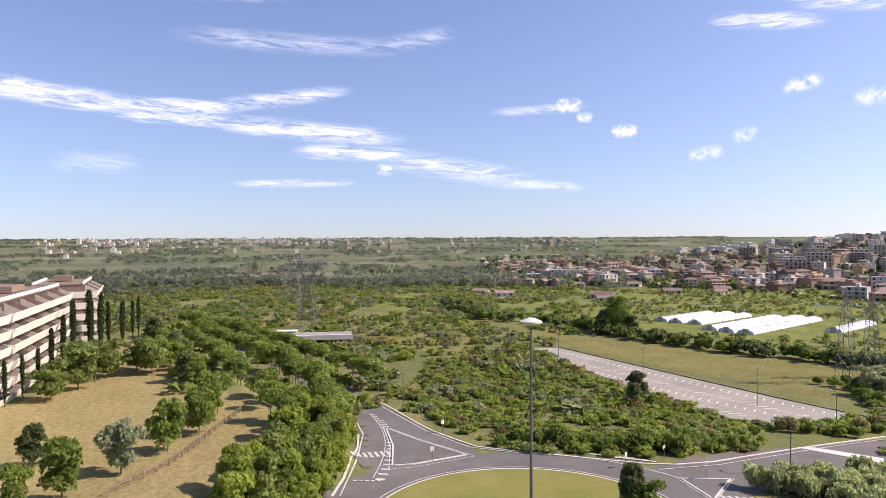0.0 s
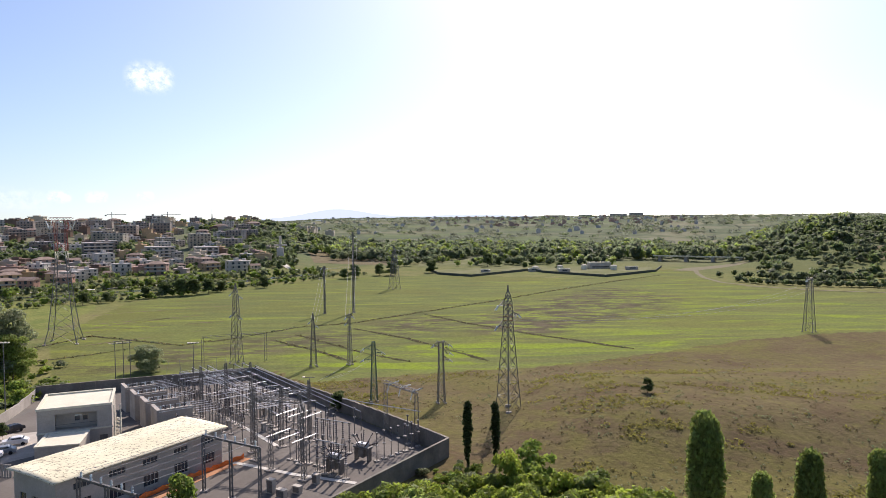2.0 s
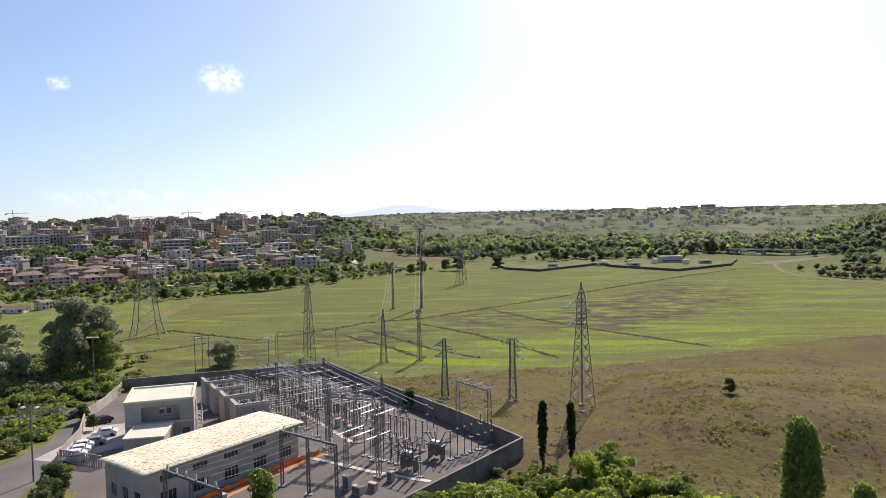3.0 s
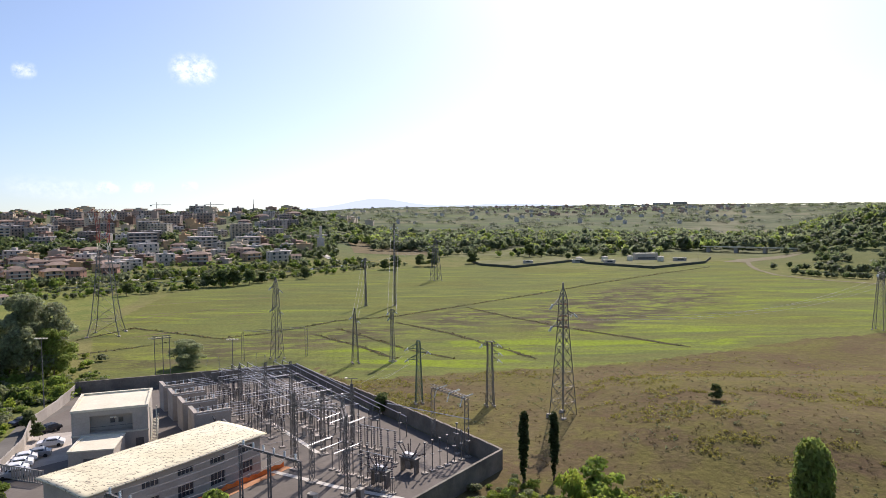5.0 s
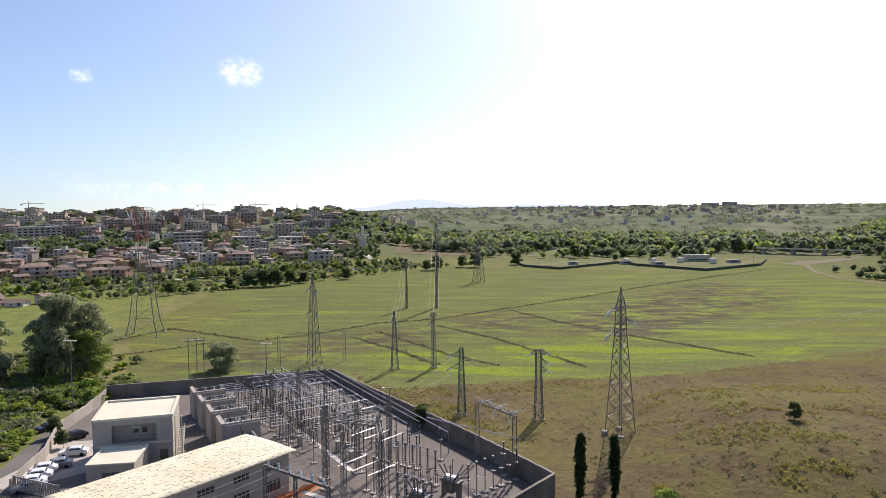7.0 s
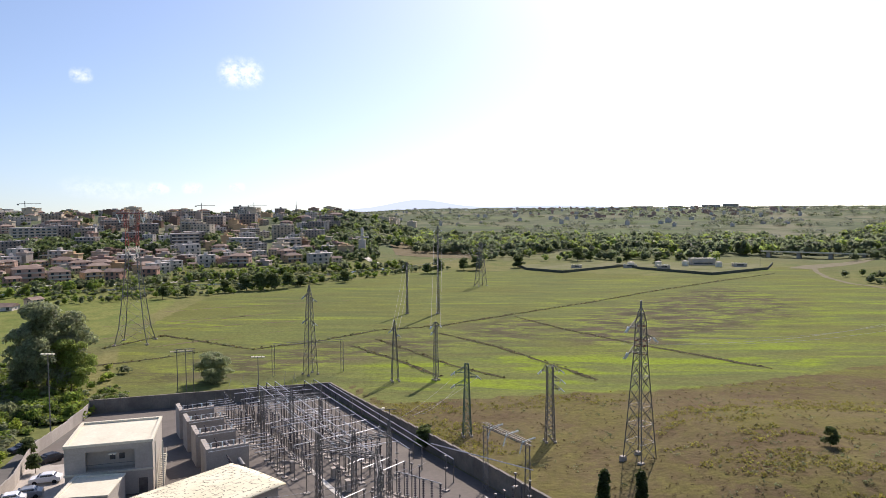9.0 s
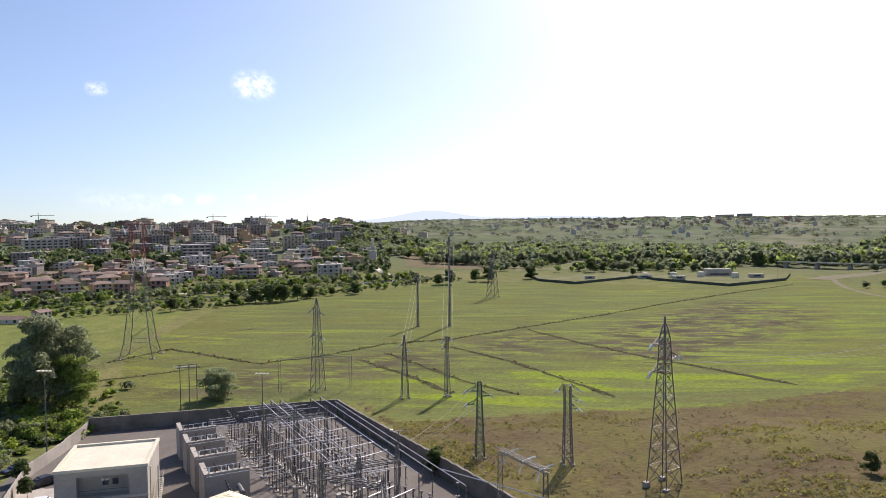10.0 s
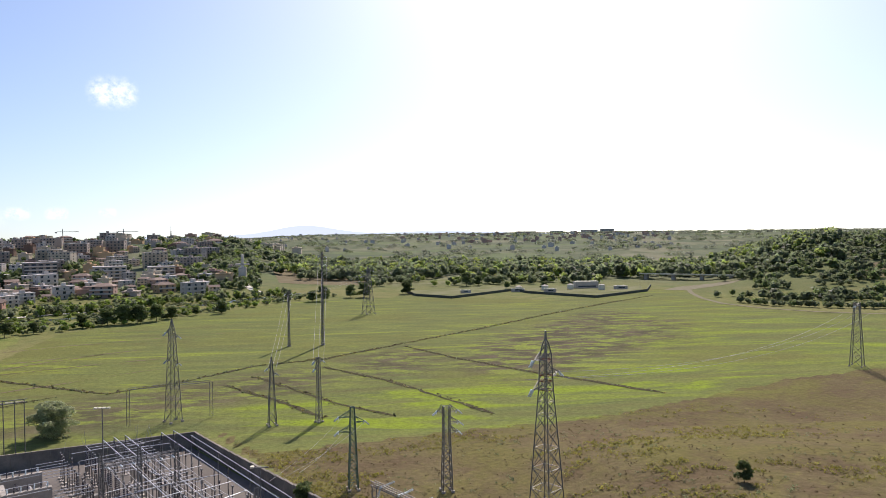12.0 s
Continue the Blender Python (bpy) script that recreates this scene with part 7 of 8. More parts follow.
def house(W, D, floors, roof, colour, balcony, label, bays=3):
    ob = empty("house")
    h = floors * 3.0
    part("wall", boxes((-W / 2, -D / 2, -3.0, W / 2, D / 2, h)), HOUSE_COL[colour], ob)
    if roof == "hip":
        bm = bmesh.new()
        o, r = 0.6, W * 0.24
        v = [bm.verts.new(p) for p in ((-W / 2 - o, -D / 2 - o, h), (W / 2 + o, -D / 2 - o, h), (W / 2 + o, D / 2 + o, h), (-W / 2 - o, D / 2 + o, h), (-W / 2 + r + 0.5, 0, h + D * 0.2), (W / 2 - r - 0.5, 0, h + D * 0.2))]
        for f in ((0, 1, 5, 4), (2, 3, 4, 5), (1, 2, 5), (3, 0, 4), (3, 2, 1, 0)):
            bm.faces.new([v[i] for i in f])
        part("roof", bm, M["tile"], ob, "clay tile roof")
    elif roof == "gable":
        bm = bmesh.new()
        o = 0.6
        v = [bm.verts.new(p) for p in ((-W / 2 - o, -D / 2 - o, h - 0.1), (W / 2 + o, -D / 2 - o, h - 0.1), (W / 2 + o, D / 2 + o, h - 0.1), (-W / 2 - o, D / 2 + o, h - 0.1), (-W / 2 - o, 0, h + D * 0.2), (W / 2 + o, 0, h + D * 0.2))]
        for f in ((0, 1, 5, 4), (2, 3, 4, 5), (1, 2, 5), (3, 0, 4), (3, 2, 1, 0)):
            bm.faces.new([v[i] for i in f])
        part("roof", bm, M["tile"], ob, "clay tile roof")
    else:
        r = part("roof", boxes((-W / 2 - 0.3, -D / 2 - 0.3, h, W / 2 + 0.3, D / 2 + 0.3, h + 0.5)), M["flatroof"], ob)
        part("stair_tower", boxes((-1.6, -1.5, h + 0.5, 1.6, 1.5, h + 2.8)), HOUSE_COL[colour], ob)
    row = bmesh.new()
    for f in range(floors):
        for k in range(bays):
            cx, hw, hh = -W / 2 + W * (k + 0.5) / bays, (0.55 if (f + k) % 2 else 1.0), (0.7 if (f + k) % 2 else 1.05)
            box(row, cx - hw, -D / 2 - 0.06, f * 3.0 + 1.6 - hh, cx + hw, -D / 2 - 0.01, f * 3.0 + 1.6 + hh)
        for s_ in (-1, 1):
            box(row, min(s_ * (W / 2 + 0.01), s_ * (W / 2 + 0.06)), -0.6, f * 3.0 + 0.9, max(s_ * (W / 2 + 0.01), s_ * (W / 2 + 0.06)), 0.6, f * 3.0 + 2.3)
    tagged(part("window_row", row, M["window"], ob), kind="stuff")
    if balcony:
        for f in range(1, floors):
            bal = bmesh.new()
            box(bal, -W / 2 + 0.4, -D / 2 - 1.4, f * 3.0 - 0.15, W / 2 - 0.4, -D / 2 - 0.002, f * 3.0 + 0.05)
            box(bal, -W / 2 + 0.4, -D / 2 - 1.4, f * 3.0 + 0.05, W / 2 - 0.4, -D / 2 - 1.25, f * 3.0 + 0.95)
            part("balcony", bal, HOUSE_COL[2] if colour in (0, 3, 5) else HOUSE_COL[colour], ob)
    return tagged(ob, label, "house", "houses of the town")


H_PROTO = [
    house(13, 10, 2, "hip", 0, True, "ochre two-storey house with a clay tile roof"),
    house(12, 10, 3, "hip", 1, True, "cream three-storey house with a clay tile roof"),
    house(11, 9, 2, "gable", 3, False, "terracotta house with a gabled tile roof"),
    house(14, 11, 3, "flat", 2, True, "white three-storey house with a flat roof"),
    house(16, 11, 3, "hip", 5, True, "pink three-storey house with long balconies"),
    house(10, 9, 2, "gable", 1, False, "small cream house with a gabled tile roof"),
    house(20, 12, 4, "flat", 4, True, "grey four-storey apartment house with balconies", 5),
    house(24, 13, 6, "flat", 1, True, "cream six-storey apartment block with balconies", 6),
    house(18, 12, 5, "flat", 2, True, "white five-storey apartment block with balconies", 4),
    house(16, 10, 1, "gable", 2, False, "low pale shed with a gabled roof"),
]
h_used = [False] * len(H_PROTO)
town_rng = random.Random(77)
placed = []


def put_house(i, x, y, turn=None):
    a = math.degrees(math.atan2(x, y))
    ang = -a + (town_rng.choice((-28, -14, 8, 22, 40)) if turn is None else turn)
    k = town_rng.uniform(0.72, 1.05)
    m = pose(x, y, gz(x, y), 0, 0, ang) @ Matrix.Diagonal((k, k, k * town_rng.uniform(0.9, 1.15), 1))
    placed.append((x, y))
    if not h_used[i]:
        h_used[i] = True
        H_PROTO[i].matrix_basis = m
        return
    copy_thing(H_PROTO[i], m)


def fill(n, a0, a1, d0, d1, kinds, gap=17):
    tries = done = 0
    while done < n and tries < 4000:
        tries += 1
        a, d = radians(town_rng.uniform(a0, a1)), town_rng.uniform(d0, d1)
        x, y = d * math.sin(a), d * math.cos(a)
        if any((x - p) ** 2 + (y - q) ** 2 < gap * gap for p, q in placed):
            continue
        put_house(town_rng.choice(kinds), x, y)
        done += 1


fill(46, -49, -12, 560, 625, (0, 1, 2, 4, 5, 5, 0, 3, 3), 12)
fill(26, -42, -25, 495, 560, (0, 1, 4, 3, 5, 0, 2), 14)
fill(48, -49, -12, 620, 700, (0, 1, 2, 3, 4, 3, 1), 13)
fill(52, -47, -13, 730, 850, (1, 3, 6, 7, 8, 3, 6), 16)
fill(64, -48, -12, 850, 990, (1, 3, 6, 4, 8, 6, 7), 16)
fill(40, -50, -12, 980, 1180, (3, 0, 4, 1, 3, 6), 17)
fill(56, -66, -47, 570, 760, (0, 1, 2, 4, 5, 3, 9, 1), 15)
fill(38, -67, -47, 760, 1080, (0, 1, 2, 3, 4, 5), 18)
for k in range(4):
    a, d = radians(-63.5 + 1.0 * k), 640 + 14 * (k % 3)
    put_house(8, d * math.sin(a), d * math.cos(a), 10)


def distant_houses(name, n, a0, a1, d0, d1, mk, seed, k_=1.0, label="pale buildings scattered across the distance"):
    """Far buildings too small to pick apart: walls with eaves and a low roof."""
    rng = random.Random(seed)
    bm = bmesh.new()
    for k in range(n):
        a, d = radians(rng.uniform(a0, a1)), rng.uniform(d0, d1)
        x, y = d * math.sin(a), d * math.cos(a)
        z, w, dp, h = gz(x, y), k_ * rng.uniform(7, 16), k_ * rng.uniform(5, 8), rng.choice((4, 6, 7, 9, 12)) * (0.5 + 0.5 * k_)
        box(bm, x - w, y - dp, z - 2, x + w, y + dp, z + h)
        box(bm, x - w - 0.5, y - dp - 0.5, z + h, x + w + 0.5, y + dp + 0.5, z + h + 0.7)
        box(bm, x - w * 0.5, y - dp * 0.5, z + h + 0.7, x + w * 0.3, y + dp * 0.5, z + h + 2.2)
    tagged(part(name, bm, mk), label, "buildings", kind="stuff")


M["brownroof"] = paint_mat("weathered_tile", (0.23, 0.155, 0.115))
for mk_, n_, sd in ((HOUSE_COL[0], 60, 31), (HOUSE_COL[5], 70, 32), (HOUSE_COL[1], 80, 33), (HOUSE_COL[4], 70, 34), (M["brownroof"], 90, 35)):
    distant_houses("crowded_houses", n_, -70, -11, 565, 1180, mk_, sd, 0.55, "small houses crowded on the hillside")
distant_houses("distant_buildings", 60, -54, -34, 1230, 1600, HOUSE_COL[2], 1)
distant_houses("distant_buildings", 170, -101, -78, 2300, 3600, HOUSE_COL[2], 2, 0.9)
distant_houses("distant_buildings", 60, -104, -60, 1500, 3000, HOUSE_COL[2], 7, 0.7)
distant_houses("distant_buildings", 90, -104, -62, 1700, 3400, HOUSE_COL[1], 3)
distant_houses("distant_buildings", 120, -8, 24, 1350, 2600, HOUSE_COL[2], 4, 0.34)
distant_houses("distant_buildings", 120, 2, 24, 1700, 2700, HOUSE_COL[5], 6, 0.42)
distant_houses("distant_buildings", 30, -40, -6, 1150, 1400, HOUSE_COL[1], 5)
# pale mountain on the horizon, self-glowing, with distance haze as its emission colour
M["mountain"] = bpy.data.materials.new("glowing_haze_blue")
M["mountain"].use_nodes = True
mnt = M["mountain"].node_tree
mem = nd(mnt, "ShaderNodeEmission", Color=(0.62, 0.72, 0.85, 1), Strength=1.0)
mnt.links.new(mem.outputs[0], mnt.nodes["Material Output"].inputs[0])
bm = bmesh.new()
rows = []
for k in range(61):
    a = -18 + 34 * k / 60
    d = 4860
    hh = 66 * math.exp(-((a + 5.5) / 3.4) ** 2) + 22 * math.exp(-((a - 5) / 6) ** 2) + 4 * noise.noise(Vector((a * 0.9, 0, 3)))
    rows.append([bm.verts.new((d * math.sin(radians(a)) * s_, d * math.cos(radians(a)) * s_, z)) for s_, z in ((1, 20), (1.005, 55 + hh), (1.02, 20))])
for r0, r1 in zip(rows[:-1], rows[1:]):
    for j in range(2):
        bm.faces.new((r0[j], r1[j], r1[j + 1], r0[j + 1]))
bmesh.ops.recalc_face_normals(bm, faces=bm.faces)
tagged(part("backdrop", bm, M["mountain"]), "pale mountain on the horizon, glowing in haze blue", "mountain", kind="structure")
for x, y, i in ((-221, 301, 9), (-213, 312, 9), (-206, 322, 5), (-228, 312, 9), (-385, 226, 9), (-402, 232, 9), (-421, 300, 9), (-424, 345, 9), (-408, 330, 9), (-467, 171, 9), (-440, 178, 9)):
    put_house(i, x, y)


def slab_block(x, y, W, D, floors, ang, colour, label):
    ob = empty("apartment_building", pose(x, y, gz(x, y), 0, 0, ang))
    h = floors * 3.0
    part("wall", boxes((-W / 2, -D / 2, -5, W / 2, D / 2, h)), HOUSE_COL[colour], ob)
    part("roof", boxes((-W / 2 - 0.3, -D / 2 - 0.3, h, W / 2 + 0.3, D / 2 + 0.3, h + 0.8)), M["flatroof"], ob)
    for f in range(floors):
        n = int(W / 5)
        row = bmesh.new()
        for k in range(n):
            box(row, -W / 2 + W * (k + 0.2) / n, -D / 2 - 0.12, f * 3 + 0.9, -W / 2 + W * (k + 0.8) / n, -D / 2 - 0.02, f * 3 + 2.3)
        part("window_row", row, M["window"], ob)
        part("balcony", boxes((-W / 2 + 1, -D / 2 - 1.3, f * 3 - 0.2, W / 2 - 1, -D / 2 - 0.13, f * 3 + 0.8)), HOUSE_COL[2], ob)
    tagged(ob, label, "apartment building", "distant blocks")


for az, d, W, fl in ((17.6, 2600, 60, 4), (19.0, 2620, 50, 5), (12.5, 2700, 80, 3), (15.0, 2650, 50, 3), (-35.5, 1500, 24, 4), (-34.0, 1520, 28, 4), (-19.4, 1130, 12, 4)):
    slab_block(d * math.sin(radians(az)), d * math.cos(radians(az)), W, 14, fl, -az, 2, "long grey apartment block on the distant ridge")
for az, d, W, fl, turn in ((-33.5, 820, 40, 4, 12), (-23.5, 720, 26, 5, 5), (-19.2, 700, 26, 4, 5), (-15.8, 690, 22, 4, 5)):
    slab_block(d * math.sin(radians(az)), d * math.cos(radians(az)), W, 14, fl, -az + turn, 1 if fl != 5 else 4, "long apartment block with window bands on the hillside")


def crane(az, d, h):
    x, y = d * math.sin(radians(az)), d * math.cos(radians(az))
    ob = empty("tower_crane", pose(x, y, gz(x, y), 0, 0, -az))
    bm = bmesh.new()
    bar(bm, (0, 0, 0), (0, 0, h), 0.9)
    part("tower", bm, M["steeldark"], ob)
    bm = bmesh.new()
    bar(bm, (-7, 0, h), (20, 0, h), 0.6)
    bar(bm, (0, 0, h), (0, 0, h + 4), 0.8)
    part("jib", bm, M["steeldark"], ob)
    part("counterweight", boxes((-9.5, -0.8, h - 2.2, -7, 0.8, h - 0.2)), M["concrete"], ob)
    tagged(ob, "distant tower crane above the rooftops", "crane", "cranes")


for c in ((-34.2, 1150, 18), (-22.5, 1150, 15), (-18.6, 1150, 15)):
    crane(*c)
ob = empty("telecom_mast", pose(-278, 1014, gz(-278, 1014)))
bm = bmesh.new()
bar(bm, (0, 0, 0), (0, 0, 17), 2.4, 1.2, 6)
part("shaft", bm, M["steeldark"], ob)
bm = bmesh.new()
bar(bm, (0, 0, 17), (0, 0, 24), 0.7, 0.3, 5)
part("antenna", bm, M["steel"], ob)
tagged(ob, "dark telecom mast on the skyline", "mast")
ob = empty("concrete_tower", pose(-115.4, 648.8, gz(-115.4, 648.8), 0, 0, 8))
part("shaft", boxes((-3.2, -3, -1, 3.2, 3, 14)), HOUSE_COL[2], ob)
part("head", boxes((-1.2, -1.2, 14, 1.2, 1.2, 25)), HOUSE_COL[2], ob)
part("crossbeam", boxes((-6, -1.2, 15.6, 6, 1.2, 17)), HOUSE_COL[2], ob)
tagged(ob, "pale concrete tower with a cross-shaped head", "tower")
ribbon("road", [(-112, 640), (-100, 600), (-88, 570)], 5, 0.15, M["kerb"], 4, "structure", "pale track running down from the tower", "road")

M["yardgrass"] = mat("worn_grass", (0.13, 0.145, 0.055), (0.22, 0.21, 0.12), 0.05, 1.2, rough=0.95, vary=0.0, spec=0.02)
# barn, gas plant, bridge, tracks
ob = empty("long_barn", pose(-31, 738, gz(-31, 738), 0, 0, 0))
part("wall", boxes((-17, -5, -1, 17, 5, 3.0)), HOUSE_COL[1], ob)
part("roof", boxes((-18, -6, 3.0, 18, 6, 3.7)), M["roofwhite"], ob, "white sheet roof")
tagged(ob, "long low barn with a white roof", "barn")
wall_run([(20, 560), (26.3, 513), (49, 489), (101, 541), (107, 517), (142, 473), (193, 514), (215, 560)], 1.7, 0.3, "fence", "dark fence wall round the pumping plant", 9, False)
tagged(draped("yard", [(24, 556), (28, 514), (49.5, 492), (102, 545), (109, 519), (142.5, 477), (191, 516), (210, 566), (90, 590)], 0.2, M["yardgrass"], 12), "worn grass yard of the pumping plant", "yard", kind="structure")
for x, y, w, d, h, c in ((152, 552, 18, 8, 5, 2), (178, 536, 9, 5, 2.4, 1), (120, 520, 8, 5, 2.4, 4), (60, 527, 7, 4, 2.0, 2), (98, 530, 9, 4, 2.2, 1)):
    o = flat_building("plant_building", (x, y), 0, w, d, h, gz(x, y), "low pale plant building behind a dark fence", "plaster", [(2, 1, w - 4, 1)], (), 0.3)
for k in range(4):
    x, y = 104 + 21 * k, 536 + 5 * (k % 3)
    ob = empty("tank", pose(x, y, gz(x, y) + 0.2))
    bm = bmesh.new()
    bar(bm, (0, 0, 0), (0, 0, 3.4), 5.0, 5.0, 16)
    part("shell", bm, M["roofwhite"], ob)
    bm = bmesh.new()
    bar(bm, (0, 0, 3.4), (0, 0, 4.1), 5.1, 0.6, 16)
    part("lid", bm, M["plaster"], ob)
    tagged(ob, "white round storage tank in the plant yard", "tank", "storage tanks")
street_lamp(187, 512, 22, 2, 0, "tall grey lamp pole at the pumping plant")
ob = empty("overpass", pose(276, 618, 4.5, 0, 0, -36))
part("deck", boxes((-44, -5, 1.1, 44, 5, 1.6)), M["roofwhite"], ob)
part("parapet", boxes((-44, -5.2, 1.4, 44, -4.9, 2.2)), M["roofwhite"], ob)
for k in range(4):
    part("pier", boxes((-40 + 24 * k, -3, -14, -37 + 24 * k, 3, 1.1)), M["concrete"], ob)
tagged(ob, "long pale concrete overpass at the foot of the woods", "bridge")
M["dirt"] = mat("pale_dirt", (0.185, 0.165, 0.105), (0.24, 0.215, 0.145), 0.2, 2, rough=0.95, vary=0, spec=0.02)
M["earth"] = mat("bare_earth", (0.15, 0.125, 0.075), (0.2, 0.165, 0.10), 0.08, 1.5, rough=0.95, vary=0.05, spec=0.02)
ribbon("track", [(330, 322), (290, 340), (252, 356), (227, 372), (209, 394), (201, 422), (205, 455), (216, 492), (228, 522), (262, 560), (300, 585)], 3.2, 0.14, M["dirt"], 4, "structure", "pale dirt track along the crop field", "track")
tagged(draped("bare_ground", [(210, 524), (224, 516), (240, 530), (280, 556), (300, 574), (262, 566), (232, 548)], 0.12, M["dirt"], 8), "pale bare earth where the tracks meet", "ground", kind="structure")
tagged(draped("bare_ground", [(350, 512), (378, 500), (425, 545), (385, 562)], 0.3, M["earth"], 8), "brown bare plot among the woods", "ground", kind="structure")
tagged(draped("bare_ground", [(12, 600), (70, 640), (106, 652), (128, 742), (20, 742)], 0.15, M["yardgrass"], 14), "green pasture before the belt of trees", "ground", kind="structure")
tagged(draped("bare_ground", [(-85, 655), (-12, 628), (6, 700), (-4, 880), (-112, 800)], 0.15, M["earth"], 12), "brown ploughed plot beyond the field", "ground", kind="structure")
tagged(draped("bare_ground", [(-480, 160), (-410, 170), (-400, 196), (-470, 192)], 0.15, M["park"], 10), "pale builders' yard on the plain", "ground", kind="structure")
M["water"] = mat("river_water", (0.05, 0.06, 0.05), (0.07, 0.08, 0.06), 0.05, 1, rough=0.15, spec=0.5, vary=0)
ribbon("river", [(-330, 330), (-240, 372), (-190, 398), (-150, 425), (-125, 455), (-100, 490), (-70, 530)], 9, 0.1, M["water"], 5, "structure", "narrow river between scrubby banks", "river")
ribbon("road", [(-420, 380), (-300, 400), (-230, 412), (-190, 430), (-160, 455)], 5, 0.15, M["kerb"], 5, "structure", "pale road along the far river bank", "road")
DITCHES = [[(-122, 231), (-113, 253.5), (-74, 231.4), (-58, 244), (-41, 266), (-20, 275)], [(-20, 275), (16.5, 312.6), (46.6, 343), (84, 385), (130, 432), (185, 483)], [(8.4, 298.4), (25.4, 269.3), (43.3, 244.2), (58.9, 226.5), (72.4, 210.9)], [(-18.7, 260.8), (2.6, 235), (14.8, 214), (25, 196.4)], [(-44.7, 237.3), (-26.4, 215.9), (-14.3, 198)], [(-38.6, 249), (-11.7, 210.7), (2.1, 197.5)], [(-111.4, 206.9), (-97.2, 217.8), (-86.9, 229.1)]]
# dark brown colour of the flat ditch strips
M["ditch"] = mat("dark_ditch_earth", (0.055, 0.05, 0.028), (0.095, 0.085, 0.045), 0.4, 2.0, rough=0.95, vary=0, spec=0.02)
ditch_rng = random.Random(9)
for pts in DITCHES:
    # the strip wanders and swells; tufts of weeds lean over it
    line = []
    for p, q in zip(pts[:-1], pts[1:]):
        n = max(2, int(math.hypot(q[0] - p[0], q[1] - p[1]) / 4))
        line += [(p[0] + (q[0] - p[0]) * k / n + ditch_rng.uniform(-0.4, 0.4), p[1] + (q[1] - p[1]) * k / n + ditch_rng.uniform(-0.4, 0.4), ditch_rng.uniform(0.4, 2.3)) for k in range(n)]
    line.append((*pts[-1], 0.3))
    ribbon("ditch", line, 0.7, 0.07, M["ditch"], 1.0, "structure", "narrow dark weedy ditch across the crop", "ditch")
woods("ditch_grass", [w for k, pts in enumerate(DITCHES) for w in along(pts, 0.9, 0.12, 0.45 if k < 2 else 0.3, 61 + k, 1.1, (1.6, 4.0))], "tufts of weeds leaning over the ditches", ["dry", "litter", "olive"], 16, 12, "weeds", 0, 0.1, False)
# wheel ruts and old furrows across the western half of the crop
for pts in ([(-140, 308), (-120, 321), (-88, 337), (-63, 349)], [(-122, 272), (-111, 286), (-98, 300), (-80, 312)], [(-145, 270), (-131, 278), (-117, 288), (-96, 300)], [(-131, 247), (-118, 263), (-96, 276), (-70, 288)], [(-108, 232), (-80, 258), (-52, 280)]):
    line = [(p[0] + (q[0] - p[0]) * k / 6 + ditch_rng.uniform(-0.7, 0.7), p[1] + (q[1] - p[1]) * k / 6 + ditch_rng.uniform(-0.7, 0.7), max(0.12, ditch_rng.uniform(-0.2, 1.7))) for p, q in zip(pts[:-1], pts[1:]) for k in range(6)]
    ribbon("furrow", line, 0.5, 0.06, M["earth"], 1.5, "structure", "faint brown furrow in the crop", "furrow")

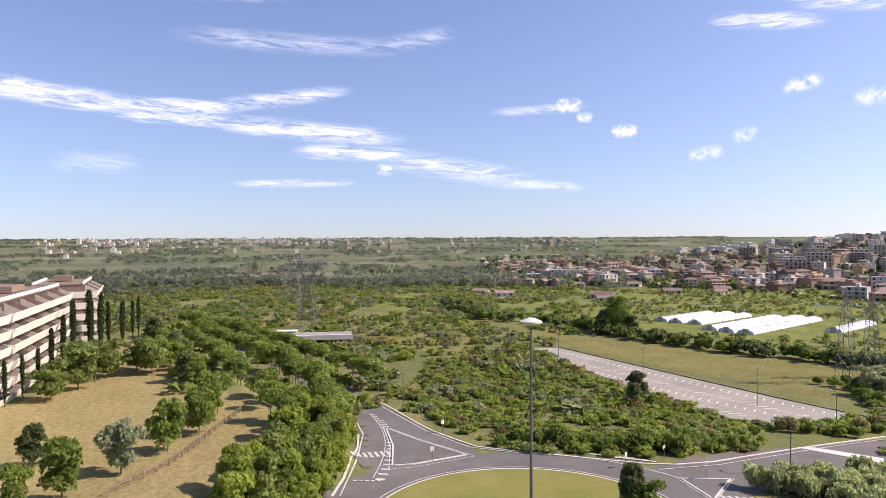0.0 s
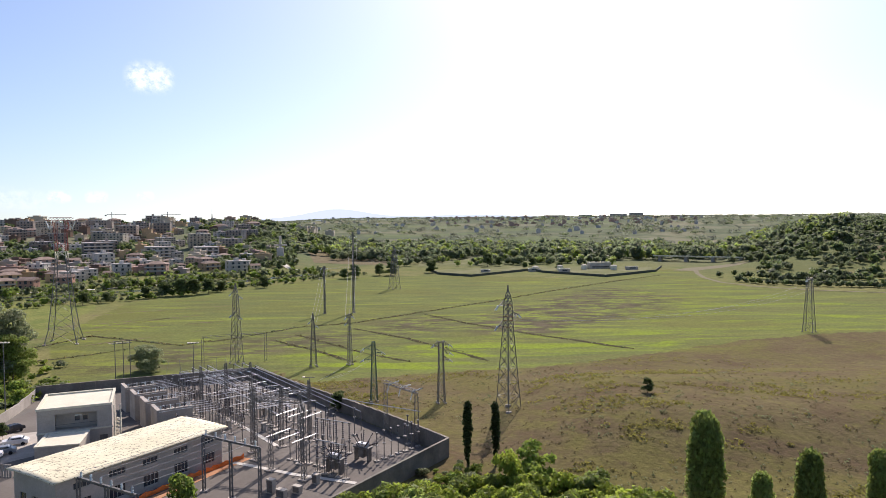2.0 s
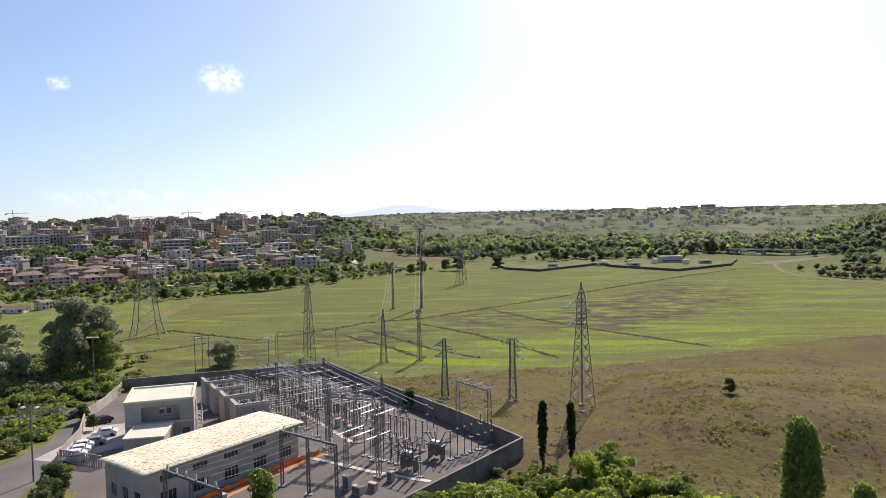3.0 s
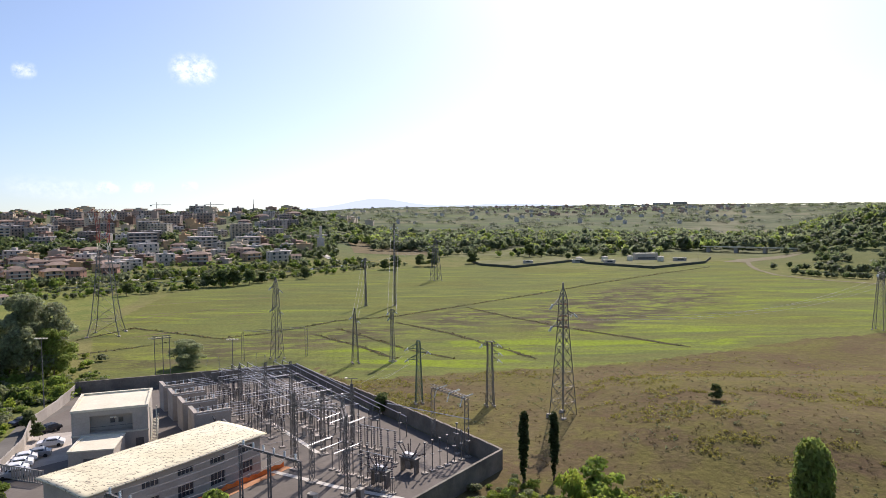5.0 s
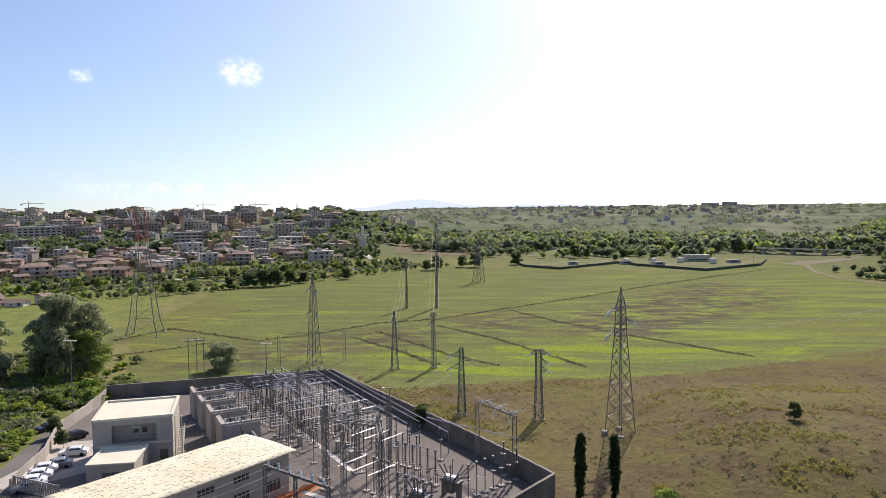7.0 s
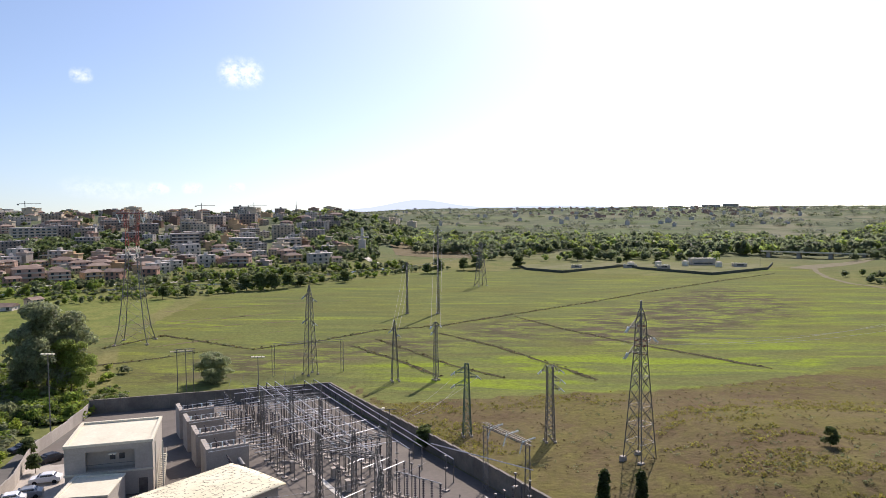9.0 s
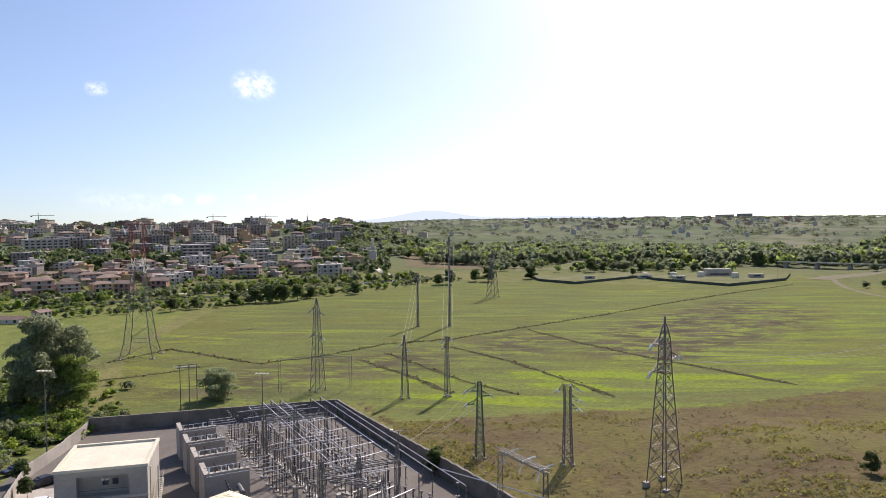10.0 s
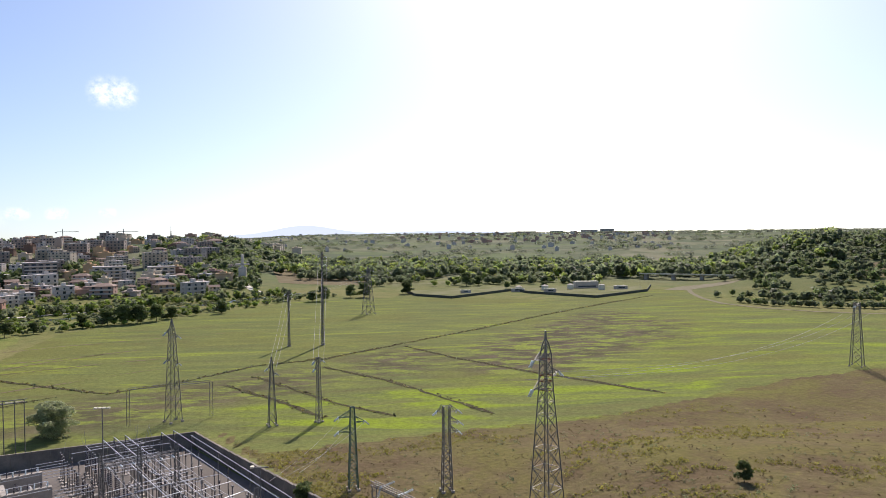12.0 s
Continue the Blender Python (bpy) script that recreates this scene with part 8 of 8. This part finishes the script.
# ---- park side ----
def flats(x0, y0, ang, L, floors, label):
    ob = empty("apartment_building", pose(x0, y0, gz(x0, y0), 0, 0, ang))
    h = floors * 3.1
    # the shade behind the balconies is put into this wall's very dark colour
    part("wall", boxes((0, -15, -4, L, -3.0, h)), M["shutter"], ob, "recessed brown wall with the balconies' shade in its colour")
    part("roof", boxes((-0.4, -15.4, h, L + 0.4, -2.9, h + 0.3)), M["brownwall"], ob)
    part("roof_parapet", boxes((-0.4, -3.2, h + 0.3, L + 0.4, -2.9, h + 1.0), (-0.4, -15.4, h + 0.3, L + 0.4, -15.1, h + 1.0)), M["cream"], ob)
    for f in range(floors):
        z = f * 3.1
        b = part("balcony", boxes((0, -3.0, z - 0.22, L, 0.0, z)), M["plaster"], ob)
        bm = bmesh.new()
        v = [bm.verts.new(p) for p in ((0, 0, z - 0.5), (L, 0, z - 0.5), (L, 0.6, z + 1.3), (0, 0.6, z + 1.3), (0, -0.2, z - 0.5), (L, -0.2, z - 0.5), (L, 0.4, z + 1.3), (0, 0.4, z + 1.3))]
        for fc in ((0, 3, 2, 1), (4, 5, 6, 7), (3, 7, 6, 2), (0, 1, 5, 4), (0, 4, 7, 3), (1, 2, 6, 5)):
            bm.faces.new([v[i] for i in fc])
        bmesh.ops.recalc_face_normals(bm, faces=bm.faces)
        part("parapet", bm, M["cream"], b, "cream slanted balcony parapet")
        part("end_parapet", boxes((L + 0.26, -11, z - 0.5, L + 0.5, 0.3, z + 1.3)), M["cream"], b, "cream parapet round the gable end")
        n = int(L / 5.5)
        for k in range(n):
            xx = L * (k + 0.5) / n
            part("shutter", boxes((xx - 1.1, -3.04, z + 0.1, xx + 1.1, -2.96, z + 2.3)), M["brownwall"] if (k + f) % 3 else M["window"], ob)
            # slanted fin between two balconies
            xf = L * k / n
            bm = bmesh.new()
            v = [bm.verts.new((xf + dx_, py, pz)) for dx_ in (-0.1, 0.1) for py, pz in ((-2.98, z), (-0.25, z), (0.2, z + 1.2), (-2.98, z + 2.85))]
            for fc in ((0, 1, 2, 3), (7, 6, 5, 4), (0, 4, 5, 1), (1, 5, 6, 2), (2, 6, 7, 3), (3, 7, 4, 0)):
                bm.faces.new([v[i] for i in fc])
            part("fin", bm, M["brownwall"] if k % 2 else M["plaster"], ob, "slanted fin wall between balconies")
    for x_ in (-0.25, L + 0.003):
        part("gable_wall", boxes((x_, -15, -4, x_ + 0.247, -3.0, h)), M["brownwall"], ob)
    part("penthouse", boxes((L * 0.3, -12, h + 0.45, L * 0.5, -7, h + 1.9)), M["brownwall"], ob)
    tagged(ob, label, "apartment building", "flats by the park")


M["brownwall"] = mat("brown_render", (0.20, 0.15, 0.11), (0.27, 0.2, 0.145), 0.3, 3, rough=0.9, vary=0.05)
# near-black brown of the recessed wall: balcony shade painted in
M["shutter"] = mat("recess_shade_brown", (0.06, 0.045, 0.035), (0.10, 0.075, 0.055), 1.0, 6, rough=0.8, vary=0.2)
M["cream"] = mat("cream_parapet", (0.70, 0.64, 0.5), (0.8, 0.75, 0.62), 0.2, 2, rough=0.85, vary=0.04)
flats(-206, -43.5, 0, 52, 6, "long cream apartment block with slanted balcony parapets")
flats(-152, -43.5, -4, 46, 6, "long cream apartment block with slanted balcony parapets")
flats(-240, -41.5, 6, 28, 6, "cream apartment block end with deep shaded balconies")
ob = empty("wooden_fence")
fpts = [(-91.7, -16.9), (-95.1, -14.8), (-101.5, -10.6), (-111, -7), (-121.9, -3.3), (-132.9, 0.6)]
for p, q in zip(fpts[:-1], fpts[1:]):
    n = max(1, int(math.hypot(q[0] - p[0], q[1] - p[1]) / 2.0))
    for k in range(n):
        a, b = [(p[0] + (q[0] - p[0]) * t, p[1] + (q[1] - p[1]) * t) for t in (k / n, (k + 1) / n)]
        bm = bmesh.new()
        bar(bm, (*a, gz(*a) - 0.2), (*a, gz(*a) + 1.1), 0.14, 0.12, 6)
        part("post", bm, M["wood"], ob)
        bm = bmesh.new()
        bar(bm, (*a, gz(*a) + 1.0), (*b, gz(*b) + 1.0), 0.11, 0.11, 5)
        bar(bm, (*a, gz(*a) + 0.95), (*b, gz(*b) + 0.2), 0.09, 0.09, 5)
        bar(bm, (*a, gz(*a) + 0.2), (*b, gz(*b) + 0.95), 0.09, 0.09, 5)
        part("rail", bm, M["bark"], ob)
tagged(ob, "rustic crossed-rail wooden fence on the dry slope", "fence")
ob = empty("road_bridge", pose(-262, 29, gz(-262, 29), 0, 0, 82))
part("deck", boxes((-13, -4, 2.6, 13, 4, 3.4)), M["kerb"], ob)
part("parapet", boxes((-13, 4.0, 2.6, 13, 4.3, 4.4)), M["kerb"], ob)
part("parapet", boxes((-13, -4.3, 2.6, 13, -4.0, 4.4)), M["kerb"], ob)
for s in (-11, 9.5):
    part("abutment", boxes((s, -3.9, -1, s + 1.5, 3.9, 2.6)), M["concrete"], ob)
tagged(ob, "pale concrete road bridge with solid parapets", "bridge")
flat_building("hut", (-284, 15), 80, 8, 5, 2.8, gz(-283, 18), "small grey concrete hut in the scrub", "concrete", [(1, 1.2, 2, 0.8)], (), 0.2)
